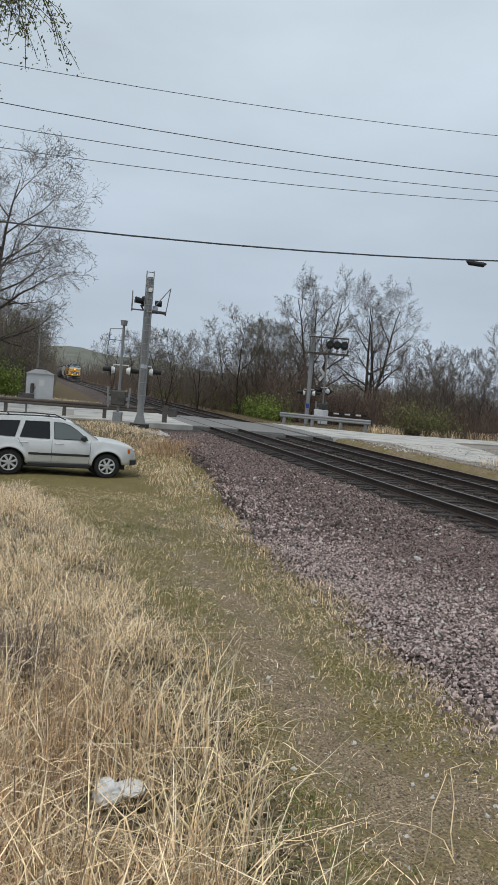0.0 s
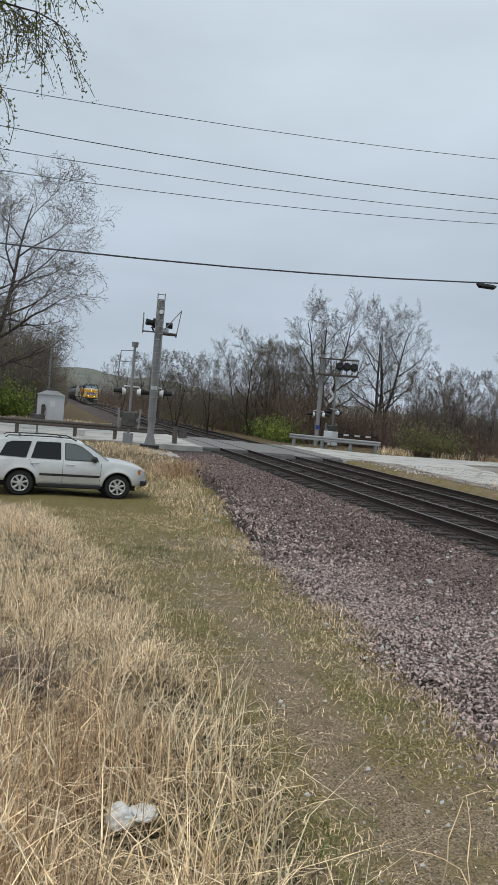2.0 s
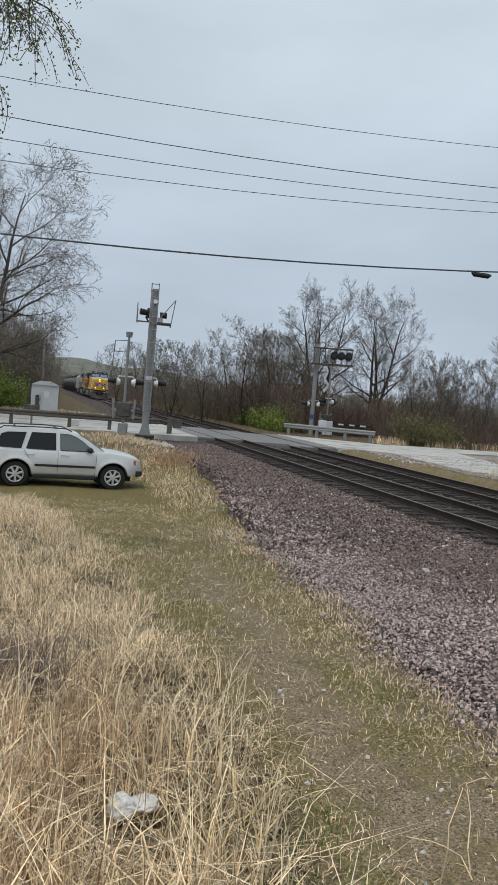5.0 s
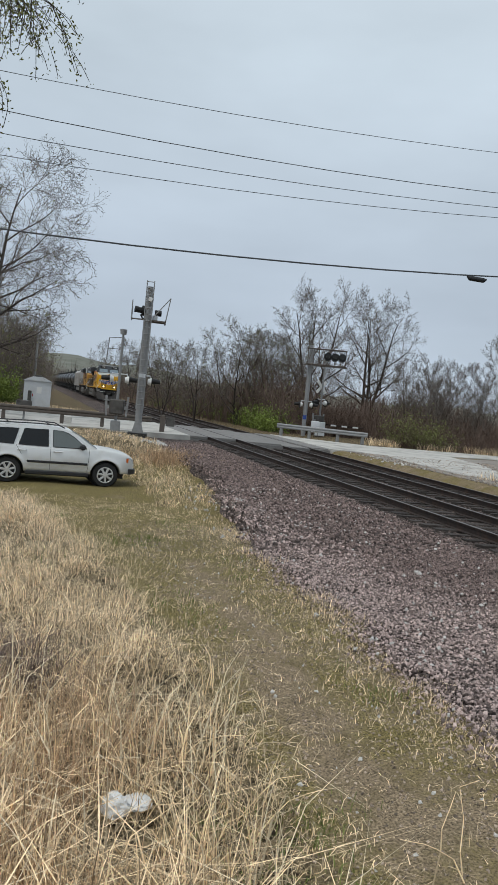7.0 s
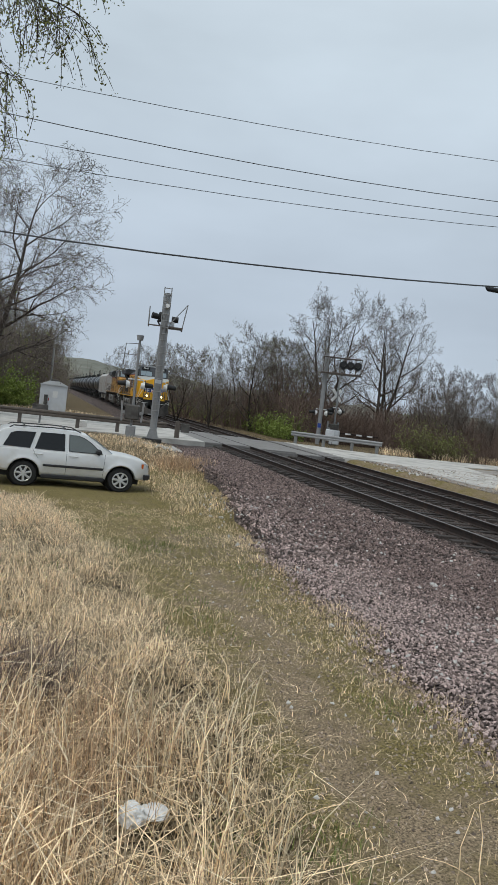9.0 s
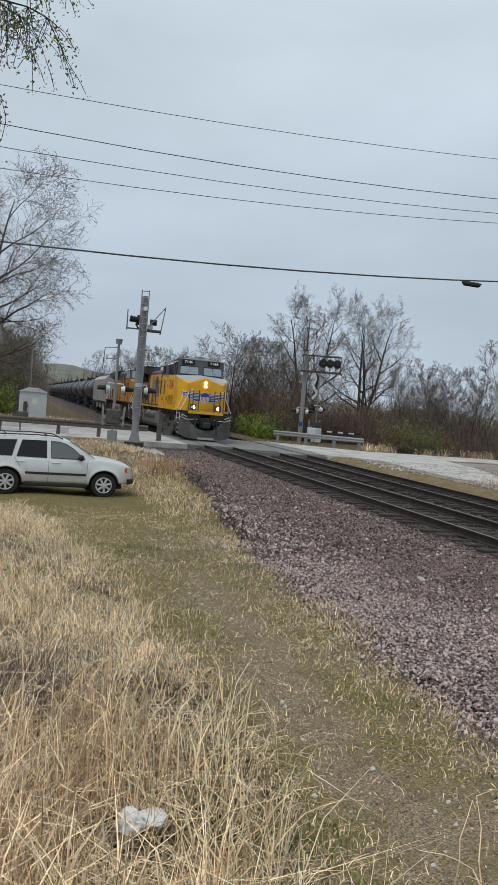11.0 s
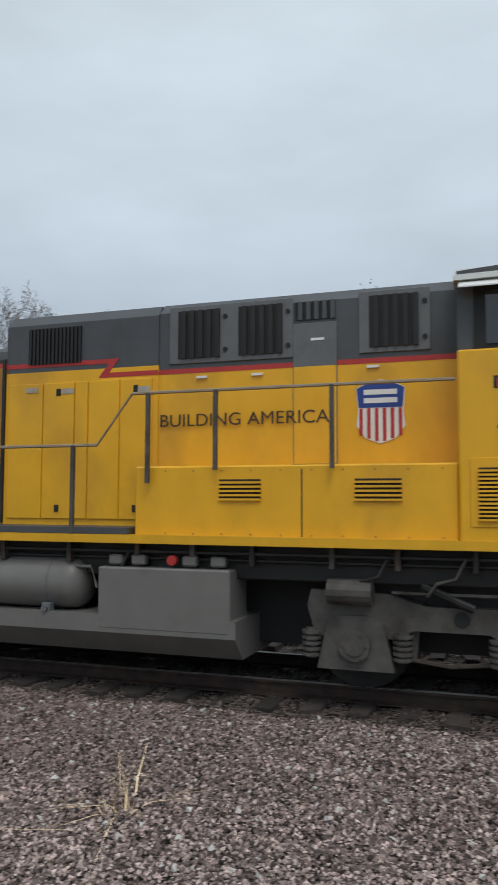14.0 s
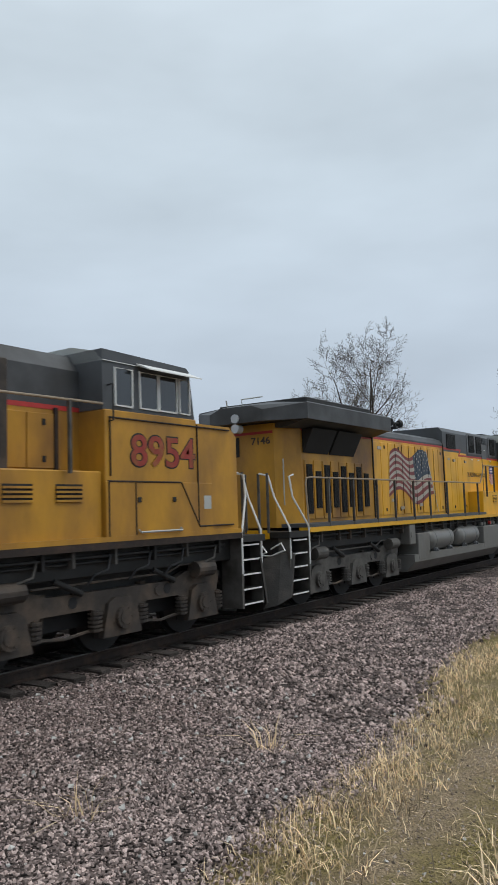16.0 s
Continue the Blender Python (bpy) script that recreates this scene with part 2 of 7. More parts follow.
M = dict(
    ground=ground_material(),
    # bed kept dark: shade in the gaps between loose stones, as colour
    ballast=ballast_material("purple_grey_ballast", (0.014, 0.011, 0.01), (0.25, 0.195, 0.178), 30),
    stone=material("ballast_stone", (0.37, 0.29, 0.265), 0.9, vary=0.35, scale=30, island=0.85, spec=0.15),
    pale_stone=material("pale_stone", (0.55, 0.53, 0.5), 0.9, vary=0.2, scale=20, bump=0.4),
    rail=material("rusty_rail", (0.032, 0.022, 0.018), 0.75, 0.2, 0.3, 8, 0.3, 60, (0.06, 0.034, 0.023), 0.5, 4),
    railhead=material("worn_rail_head", (0.22, 0.2, 0.19), 0.45, 0.8, 0.15, 3),
    tie=material("weathered_timber_tie", (0.046, 0.037, 0.032), 0.9, vary=0.35, scale=5, bump=0.7, bump_scale=30, obj=0.35, stretch=(1, 6, 1)),
    road=material("worn_concrete_road", (0.5, 0.48, 0.445), 0.9, vary=0.12, scale=2.5, bump=0.3, bump_scale=60, dirt=(0.23, 0.22, 0.2), dirt_amount=0.5, dirt_scale=0.7, spec=0.2),
    asphalt=material("old_asphalt", (0.17, 0.165, 0.16), 0.9, vary=0.2, scale=4, bump=0.4, bump_scale=80, dirt=(0.27, 0.26, 0.24), dirt_amount=0.5, spec=0.2),
    panel=material("crossing_panel", (0.2, 0.19, 0.18), 0.9, vary=0.2, scale=5, bump=0.3),
    straw=material("dry_straw", (0.77, 0.59, 0.375), 0.8, vary=0.12, scale=2, island=0.8, spec=0.2),
    straw_grey=material("bleached_grass", (0.75, 0.59, 0.395), 0.8, vary=0.15, scale=2, island=0.82, spec=0.2),
    straw_pale=material("pale_bent_stalks", (0.8, 0.68, 0.48), 0.7, vary=0.1, scale=2, island=0.3, spec=0.25),
    straw_red=material("rusty_stalk", (0.5, 0.345, 0.215), 0.8, vary=0.15, scale=2, island=0.5, spec=0.2),
    green=material("young_grass", (0.16, 0.19, 0.055), 0.7, vary=0.2, scale=4, island=0.35, spec=0.25),
    fresh=material("fresh_green_leaves", (0.2, 0.255, 0.055), 0.7, vary=0.3, scale=0.8, island=0.45, spec=0.3),
    pebble=material("brown_pebbles", (0.33, 0.265, 0.21), 0.9, vary=0.3, scale=30, island=0.6, spec=0.15),
    grime=material("oily_brown_castings", (0.04, 0.032, 0.027), 0.7, vary=0.4, scale=4, bump=0.25, bump_scale=25, dirt=(0.105, 0.075, 0.052), dirt_amount=0.55, dirt_scale=3),
    tinted=material("tinted_car_glass", (0.008, 0.009, 0.01), 0.08, vary=0.05, spec=0.35),
    clear=glass_material("light_car_glass", (0.1, 0.115, 0.11), 0.06),
    oily_stone=material("oily_black_stone", (0.085, 0.066, 0.058), 0.8, vary=0.35, scale=30, island=0.7, spec=0.25),
    stained_stone=material("dark_stained_stone", (0.19, 0.142, 0.128), 0.85, vary=0.35, scale=30, island=0.8, spec=0.2),
    old_red=material("weathered_red_paint", (0.3, 0.035, 0.025), 0.6, vary=0.3, scale=6, dirt=(0.25, 0.11, 0.03), dirt_amount=0.5, dirt_scale=5),
    gravel=material("pale_dusty_gravel", (0.3, 0.275, 0.25), 0.95, vary=0.3, scale=6, bump=0.6, bump_scale=50, dirt=(0.17, 0.14, 0.11), dirt_amount=0.6, dirt_scale=1.2, spec=0.1),
    dark_stem=material("dead_dark_stems", (0.17, 0.12, 0.1), 0.9, vary=0.2, island=0.4),
    bark=material("grey_brown_bark", (0.07, 0.058, 0.05), 0.95, vary=0.3, scale=8, bump=0.6, spec=0.1),
    twig=material("bare_twigs", (0.145, 0.124, 0.108), 0.95, vary=0.2, scale=1, island=0.3, spec=0.1),
    brush=material("brown_brushwood", (0.155, 0.112, 0.09), 0.95, vary=0.25, scale=0.4, island=0.35, spec=0.1),
    pale_brush=material("grey_brushwood", (0.2, 0.165, 0.14), 0.95, vary=0.25, scale=0.4, island=0.3, spec=0.1),
    bud=material("spring_leaf_buds", (0.2, 0.215, 0.07), 0.7, vary=0.2, island=0.4, spec=0.3),
    leaf=material("shrub_leaves", (0.12, 0.15, 0.04), 0.7, vary=0.25, scale=1, island=0.4, spec=0.3),
    # distance haze is mixed into this grey-green
    hill=material("wooded_hill", (0.17, 0.173, 0.146), 0.95, vary=0.3, scale=0.03, spec=0.05),
    galv=material("galvanised_steel", (0.26, 0.262, 0.262), 0.6, 0.15, 0.15, 5, dirt=(0.25, 0.24, 0.22), dirt_amount=0.3),
    silver=material("silver_painted_metal", (0.62, 0.64, 0.66), 0.45, 0.1, 0.08, 3, dirt=(0.4, 0.38, 0.35), dirt_amount=0.3),
    black=material("black_painted_steel", (0.012, 0.012, 0.012), 0.6, vary=0.3, scale=4, dirt=(0.04, 0.035, 0.03), dirt_amount=0.4),
    # near-black: shade of recesses and undersides as colour, and truly black parts
    dark=material("recess_shade_and_black_parts", (0.012, 0.012, 0.013), 0.7, vary=0.2),
    white=material("white_paint", (0.75, 0.75, 0.73), 0.5, vary=0.06, scale=3, dirt=(0.45, 0.42, 0.38), dirt_amount=0.25),
    red=material("red_paint", (0.45, 0.035, 0.03), 0.5, vary=0.15, scale=5),
    blue=material("blue_paint", (0.02, 0.055, 0.26), 0.45, vary=0.15, scale=5),
    navy=material("faded_navy_paint", (0.026, 0.045, 0.072), 0.5, vary=0.2, scale=6),
    flag_red=material("faded_red_paint", (0.2, 0.035, 0.035), 0.5, vary=0.2, scale=4, dirt=(0.2, 0.1, 0.06), dirt_amount=0.3),
    flag_white=material("faded_white_paint", (0.42, 0.385, 0.33), 0.5, vary=0.2, scale=4, dirt=(0.26, 0.2, 0.13), dirt_amount=0.5),
    yellow=material("armour_yellow_paint", (0.79, 0.41, 0.013), 0.4, vary=0.1, scale=2.2, dirt=(0.42, 0.215, 0.03), dirt_amount=0.4, dirt_scale=0.9, stretch=(1, 1, 0.6)),
    yellow_old=material("grimy_yellow_paint", (0.5, 0.25, 0.02), 0.5, vary=0.2, scale=2.2, dirt=(0.17, 0.08, 0.028), dirt_amount=0.75, dirt_scale=0.9, stretch=(1, 1, 0.55)),
    sill=material("bright_yellow_stripe", (0.72, 0.385, 0.015), 0.4, vary=0.1, scale=3),
    lgrey=material("harbour_grey_paint", (0.07, 0.075, 0.082), 0.5, vary=0.15, scale=2, dirt=(0.05, 0.047, 0.045), dirt_amount=0.4),
    pgrey=material("pale_grey_paint", (0.42, 0.43, 0.41), 0.5, vary=0.1, scale=3),
    truck=material("grey_truck_casting", (0.088, 0.082, 0.074), 0.65, vary=0.3, scale=5, bump=0.25, bump_scale=25, dirt=(0.036, 0.03, 0.026), dirt_amount=0.6, dirt_scale=3),
    tank=material("grey_tank_paint", (0.16, 0.156, 0.146), 0.42, vary=0.12, scale=2, dirt=(0.1, 0.092, 0.08), dirt_amount=0.4),
    tankcar=material("black_tank_car_paint", (0.018, 0.018, 0.02), 0.35, vary=0.3, scale=1.5, dirt=(0.06, 0.055, 0.05), dirt_amount=0.4),
    hopper=material("pale_grey_hopper_paint", (0.42, 0.41, 0.39), 0.6, vary=0.15, scale=1.5, dirt=(0.25, 0.2, 0.16), dirt_amount=0.5),
    glass=glass_material("dark_window_glass"),
    # the sky's reflection is put into this pale blue-grey glass colour
    screen=glass_material("windscreen_painted_reflection", (0.27, 0.34, 0.38), 0.06),
    lamp=material("lit_headlight", (1.0, 0.66, 0.26), 0.3, emit=6.0, vary=0.0),
    lamp_off=material("unlit_lamp_glass", (0.5, 0.52, 0.55), 0.15, vary=0.05),
    red_lens=material("dark_red_lens", (0.12, 0.01, 0.01), 0.2, vary=0.05),
    carpaint=material("silver_car_paint", (0.68, 0.68, 0.665), 0.32, 0.3, 0.03, 2, dirt=(0.5, 0.47, 0.42), dirt_amount=0.25, dirt_scale=2.5),
    tyre=material("black_rubber", (0.02, 0.02, 0.02), 0.85, vary=0.2, scale=10),
    rim=material("alloy_rim", (0.68, 0.68, 0.68), 0.35, 0.5, 0.05),
    plastic=material("black_plastic", (0.018, 0.018, 0.02), 0.6, vary=0.1),
    amber=material("amber_lens", (0.6, 0.12, 0.01), 0.2, vary=0.05),
    polewood=material("weathered_pole_wood", (0.24, 0.238, 0.23), 0.9, vary=0.25, scale=3, bump=0.6, bump_scale=20, stretch=(6, 6, 0.5)),
    wire=material("dark_wire", (0.07, 0.075, 0.08), 0.6, vary=0.1),
    bag=material("crumpled_white_plastic", (0.75, 0.75, 0.74), 0.35, vary=0.08, scale=10),
    brown_letter=material("dark_brown_lettering", (0.06, 0.038, 0.022), 0.5, vary=0.2, scale=8),
    rail_paint=material("worn_handrail_paint", (0.3, 0.235, 0.165), 0.55, vary=0.2, scale=6),
    frame_grey=material("light_grille_frame_paint", (0.13, 0.136, 0.142), 0.5, vary=0.15, scale=4),
    soot=material("sooty_grey_roof_paint", (0.075, 0.078, 0.083), 0.55, vary=0.25, scale=2, dirt=(0.016, 0.015, 0.015), dirt_amount=0.8, dirt_scale=0.8),
    yellow_worn=material("streaked_yellow_paint", (0.74, 0.375, 0.016), 0.42, vary=0.16, scale=2.4, dirt=(0.24, 0.115, 0.025), dirt_amount=0.55, dirt_scale=1.3, stretch=(1, 1, 0.35)),
    plow=material("dusty_scuffed_plow_steel", (0.046, 0.042, 0.038), 0.6, 0.1, 0.3, 3, 0.3, 30, (0.11, 0.095, 0.08), 0.4, 2),
    steel=material("brown_weathered_guardrail", (0.12, 0.1, 0.085), 0.75, 0.3, 0.25, 4),
)


# ---- mesh helpers ----
def part(name, bm, mat, parent, label="", smooth=False):
    """Links a bmesh as one mesh object under a thing or a part."""
    me = bpy.data.meshes.new(name)
    bm.to_mesh(me)
    bm.free()
    me.materials.append(M[mat])
    if smooth:
        me.shade_smooth()
    ob = new(name, me)
    ob.parent = parent
    if label:
        ob["label"] = label
    return ob


def thing(name, m, label, category, group="", kind=""):
    ob = new(name)
    ob.matrix_basis = m
    return tagged(ob, label, category, group, kind)


def B():
    return bmesh.new()


def box(bm, x0, x1, y0, y1, z0, z1, bevel=0.0):
    r = bmesh.ops.create_cube(bm, size=1.0, matrix=Matrix.Translation(((x0 + x1) / 2, (y0 + y1) / 2, (z0 + z1) / 2))
                              @ Matrix.Diagonal((abs(x1 - x0), abs(y1 - y0), abs(z1 - z0), 1)))
    if bevel:
        es = list({e for v in r["verts"] for e in v.link_edges})
        bmesh.ops.bevel(bm, geom=es, offset=bevel, segments=1, affect="EDGES", profile=0.5)
    return bm


def rod(bm, p, q, r0, r1=None, n=8, caps=True):
    p, q = Vector(p), Vector(q)
    d = q - p
    m = Matrix.Translation((p + q) / 2) @ d.to_track_quat("Z", "Y").to_matrix().to_4x4()
    bmesh.ops.create_cone(bm, cap_ends=caps, segments=n, radius1=r0, radius2=r0 if r1 is None else r1, depth=d.length, matrix=m)
    return bm


def tube(bm, pts, r, n=6):
    """One bent bar through the points."""
    P = [Vector(p) for p in pts]
    rings = []
    ref = Vector((0.31, 0.83, 0.46))
    for i, p in enumerate(P):
        d = (P[min(i + 1, len(P) - 1)] - P[max(i - 1, 0)]).normalized()
        a = d.cross(ref).normalized()
        b = d.cross(a)
        rings.append([p + (a * math.cos(2 * math.pi * k / n) + b * math.sin(2 * math.pi * k / n)) * r for k in range(n)])
    return loft(bm, rings)


def prism(bm, poly, axis, a, b):
    """A closed outline swept along an axis. x: outline in (y, z); y: in (x, z); z: in (x, y)."""
    def at(p, s):
        return {"x": (s, p[0], p[1]), "y": (p[0], s, p[1]), "z": (p[0], p[1], s)}[axis]
    v0 = [bm.verts.new(at(p, a)) for p in poly]
    v1 = [bm.verts.new(at(p, b)) for p in poly]
    n = len(poly)
    fs = [bm.faces.new(v0), bm.faces.new(v1)] + [bm.faces.new((v0[i], v0[(i + 1) % n], v1[(i + 1) % n], v1[i])) for i in range(n)]
    bmesh.ops.recalc_face_normals(bm, faces=fs)
    return bm


def loft(bm, rings, caps=True):
    """Skin over rings of equal length."""
    vs = [[bm.verts.new(p) for p in ring] for ring in rings]
    n = len(vs[0])
    fs = []
    for a, b in zip(vs, vs[1:]):
        fs += [bm.faces.new((a[i], a[(i + 1) % n], b[(i + 1) % n], b[i])) for i in range(n)]
    if caps:
        fs += [bm.faces.new(vs[0]), bm.faces.new(vs[-1])]
    bmesh.ops.recalc_face_normals(bm, faces=fs)
    return bm


def np_mesh(name, verts, faces, mat, smooth=False):
    """A mesh from arrays; faces all of one length."""
    me = bpy.data.meshes.new(name)
    k = faces.shape[1]
    me.vertices.add(len(verts))
    me.vertices.foreach_set("co", np.asarray(verts, np.float32).ravel())
    me.loops.add(faces.size)
    me.loops.foreach_set("vertex_index", np.asarray(faces, np.int32).ravel())
    me.polygons.add(len(faces))
    me.polygons.foreach_set("loop_start", np.arange(0, faces.size, k, dtype=np.int32))
    me.polygons.foreach_set("use_smooth", np.full(len(faces), smooth))
    me.update(calc_edges=True)
    me.materials.append(M[mat])
    return new(name, me)


def text_part(name, body, size, m, mat, parent, label="", bold=0.0, width=None):
    """Lettering in the built-in font as a thin mesh, its width set where given."""
    cu = bpy.data.curves.new(name, "FONT")
    cu.body, cu.size, cu.extrude, cu.offset = body, size, 0.002, bold
    cu.align_x, cu.align_y = "CENTER", "CENTER"
    tmp = bpy.data.objects.new(name, cu)
    me = bpy.data.meshes.new_from_object(tmp)
    bpy.data.objects.remove(tmp)
    me.materials.clear()
    me.materials.append(M[mat])
    if width:
        xs = [v.co.x for v in me.vertices]
        me.transform(Matrix.Diagonal((width / (max(xs) - min(xs)), 1, 1, 1)))
    me.transform(m)
    ob = new(name, me)
    ob.parent = parent
    if label:
        ob["label"] = label
    return ob


# ---- the ground and the tracks ----
D, D2, Z2 = 9.63, 13.63, -0.13          # the two tracks' centre lines; the far one lies lower


def step(a, b, x):
    t = np.clip((np.asarray(x, float) - a) / (b - a), 0, 1)
    return t * t * (3 - 2 * t)


def toe(y):
    """Where the ballast ends towards the path."""
    y = np.asarray(y, float)
    return 3.74 + 0.07 * np.sin(y * 0.9) + 0.06 * np.sin(y * 2.3 + 1) + 1.9 * step(9, 27, y) - 0.5 * step(3, -4.4, y) + 1.45 * step(-5, -15.5, y)


def path_left(y):
    return 1.85 - 1.5 * step(4, 19, y) - 8 * step(19, 26, y)


def gz(x, y):
    """Height of the bare ground."""
    x, y = np.asarray(x, float), np.asarray(y, float)
    z = -0.36 - 0.46 * step(9, 21, y) * (1 - step(24, 35, y)) + 0.28 * step(24, 36, y)
    z = z + 0.03 * np.sin(x * 1.7 + y * 0.6) + 0.025 * np.sin(y * 1.3 - x * 0.8)
    bed = step(3.6, 8.0, x) * (1 - step(15.2, 16.2, x))
    z = z * (1 - bed) - 0.5 * bed
    right = step(15.2, 16.2, x) * step(-60, 22, y)
    z = z * (1 - right) + right * (-0.12)
    z = z + 0.5 * step(-3, -14, x) * (1 - step(20, 30, y)) * step(-30, 0, y)
    z = np.where((x > toe(y) + 0.3) & (x < 15.6) & (y < 38.4), np.minimum(z, -0.42), z)
    far = step(60, 200, np.hypot(x, y))
    return z * (1 - far) - 0.4 * far


def axis_steps(lo, hi, fine0, fine1, fine):
    out, x, s = list(np.arange(fine0, fine1, fine)), fine1, fine
    while x < hi:
        out.append(x)
        s *= 1.18
        x += s
    out.append(hi)
    x, s = fine0 - fine, fine
    while x > lo:
        out.insert(0, x)
        s *= 1.18
        x -= s
    out.insert(0, lo)
    return np.array(out)


def grid_mesh(name, xs, ys, zfun, mat):
    X, Y = np.meshgrid(xs, ys)
    V = np.stack([X, Y, zfun(X, Y)], -1).reshape(-1, 3)
    nx, ny = len(xs), len(ys)
    i = (np.arange(ny - 1)[:, None] * nx + np.arange(nx - 1)[None]).ravel()
    return np_mesh(name, V, np.stack([i, i + 1, i + nx + 1, i + nx], 1), mat, True)


ground = grid_mesh("ground", axis_steps(-2500, 2500, -8, 20, 0.25), axis_steps(-2500, 2500, -12, 36, 0.25), gz, "ground")
tagged(ground, "dry winter grass with a trodden earth path beside the railway", "ground", kind="structure")
co = np.empty(len(ground.data.vertices) * 3, np.float32)
ground.data.vertices.foreach_get("co", co)
co = co.reshape(-1, 3)
pw = step(path_left(co[:, 1]) - 0.7, path_left(co[:, 1]) + 0.5, co[:, 0]) * (1 - step(toe(co[:, 1]) - 0.9, toe(co[:, 1]) + 0.4, co[:, 0]) * 0.55)
pw = pw * (1 - step(27, 31, co[:, 1])) * (co[:, 0] < 9) * step(-30, -14, co[:, 1])
pw = np.maximum(pw, (co[:, 0] > 15) * (1 - step(22, 30, co[:, 0])) * step(17, 21, co[:, 1]) * (1 - step(42, 46, co[:, 1])))
tw = np.exp(-((co[:, 0] - 2.42 - 0.1 * np.sin(co[:, 1] * 0.8)) / 0.27) ** 2) * (1 - step(7, 14, co[:, 1])) * 0.24 - 0.06 - 0.08 * step(8, 14, co[:, 1])
ground.data.attributes.new("trail", "FLOAT", "POINT").data.foreach_set("value", (tw * (co[:, 0] < 9)).astype(np.float32))
ground.data.attributes.new("path", "FLOAT", "POINT").data.foreach_set("value", pw.astype(np.float32))


def bed_z(x, y):
    """The ballast bed: level with the ties, falling gently to the path."""
    x, y = np.asarray(x, float), np.asarray(y, float)
    z = -0.235 - 0.11 * step(7.6, 4.0, x) + 0.012 * np.sin(x * 5 + y * 3) + 0.012 * np.sin(y * 6.1 - x * 2)
    z = z + 0.03 * step(8.1, 8.5, x) + (Z2 - 0.03) * step(11.2, 12.2, x) - 0.22 * step(15.2, 16.6, x)
    return z


def bed_top(x, y):
    """The bed with its edge, where it meets the path."""
    t = toe(y)
    edge = np.maximum(bed_z(x, y), gz(t, y) + 0.004)
    k = step(0.32, 0.62, x - t)
    return edge * (1 - k) + bed_z(x, y) * k


def bed_mesh():
    ys = np.concatenate([np.arange(-90, -14, 2.0), np.arange(-14, 38.4, 0.2), np.arange(46.2, 700, 4.0)])
    n = 46
    f = np.linspace(0, 1, n)
    rows = []
    for y in ys:
        left = float(toe(y)) if y < 38.5 else 5.6
        rows.append(np.stack([left + f * (16.7 - left), np.full(n, y), bed_z(left + f * (16.7 - left), y)], 1))
    V = np.array(rows)
    V[:, 0, 2] = gz(V[:, 0, 0], V[:, 0, 1]) - 0.012
    V[:, 1, 2] = np.maximum(V[:, 1, 2], gz(V[:, 0, 0], V[:, 0, 1]) + 0.0)
    V[:, -1, 2] -= 0.25
    i = (np.arange(len(ys) - 1)[:, None] * n + np.arange(n - 1)[None])
    i = i[np.diff(ys) < 7].ravel()
    return tagged(np_mesh("ballast_bed", V.reshape(-1, 3), np.stack([i, i + 1, i + n + 1, i + n], 1), "ballast", True),
                  "purple-grey crushed stone ballast bed under two tracks", "ballast", kind="structure")


bed_mesh()

# two tracks, each with two rails (web, foot and polished head)
RAIL = [(-0.075, -0.18), (0.075, -0.18), (0.075, -0.165), (0.012, -0.145), (0.012, -0.045), (0.036, -0.035), (0.036, -0.006),
        (-0.036, -0.006), (-0.036, -0.035), (-0.012, -0.045), (-0.012, -0.145), (-0.075, -0.165)]
for cx, zz in ((D, 0.0), (D2, Z2)):
    track = thing("railway_track", pose(cx, 0, zz), "rusty steel rails on weathered timber ties", "railway track", "railway tracks", "structure")
    for side in (-1, 1):
        bm = B()
        prism(bm, [(x + side * 0.7525, z) for x, z in RAIL], "y", -90, 700)
        rail = part("rail", bm, "rail", track, "rusty steel rail with a worn head")
        part("rail_head", box(B(), side * 0.7525 - 0.03, side * 0.7525 + 0.03, -90, 700, -0.006, 0.0), "railhead", rail, "polished running surface")

# the crossing road, the lot beyond the tracks, and the crossing panels
def slab(name, poly, z0, z1, mat, label, category):
    return tagged(part(name, prism(B(), poly, "z", z0, z1), mat, None), label, category, kind="structure")


slab("road", [(-90, 33.0), (-12, 34.6), (-2, 36.4), (2, 38.3), (7.9, 38.6), (7.9, 50.5), (2, 50.4), (-12, 49), (-90, 48)], -0.35, -0.02, "road",
     "pale worn concrete road up to the level crossing", "road")
slab("lot", [(15.5, 38.4), (18.0, 37.0), (17.4, 32.5), (17.2, 28.0), (18.2, 26.6), (20.6, 30.0), (22.7, 35.0), (24.2, 41.0), (30.0, 42.2), (60, 41), (60, 46.5),
             (30, 46.6), (21, 45.4), (15.5, 49.4)], -0.5, -0.075, "road", "pale worn concrete road and turnout beyond the tracks", "road")
slab("gravel_verge", [(16.45, 38.3), (16.45, 21.5), (17.6, 20.6), (21.0, 25.0), (24.5, 31.0), (26.5, 37.5), (30, 41.8), (18, 38)], -0.5, -0.095, "gravel", "pale dusty gravel verge beside the far track", "gravel")
slab("crossing_apron", [(7.9, 38.5), (15.5, 38.3), (15.5, 49.5), (7.9, 50.4)], -0.5, -0.16, "asphalt", "patched dark asphalt base of the level crossing", "pavement")
cross = thing("level_crossing", pose(0, 0, 0), "worn grey crossing panels between the rails", "level crossing", kind="structure")
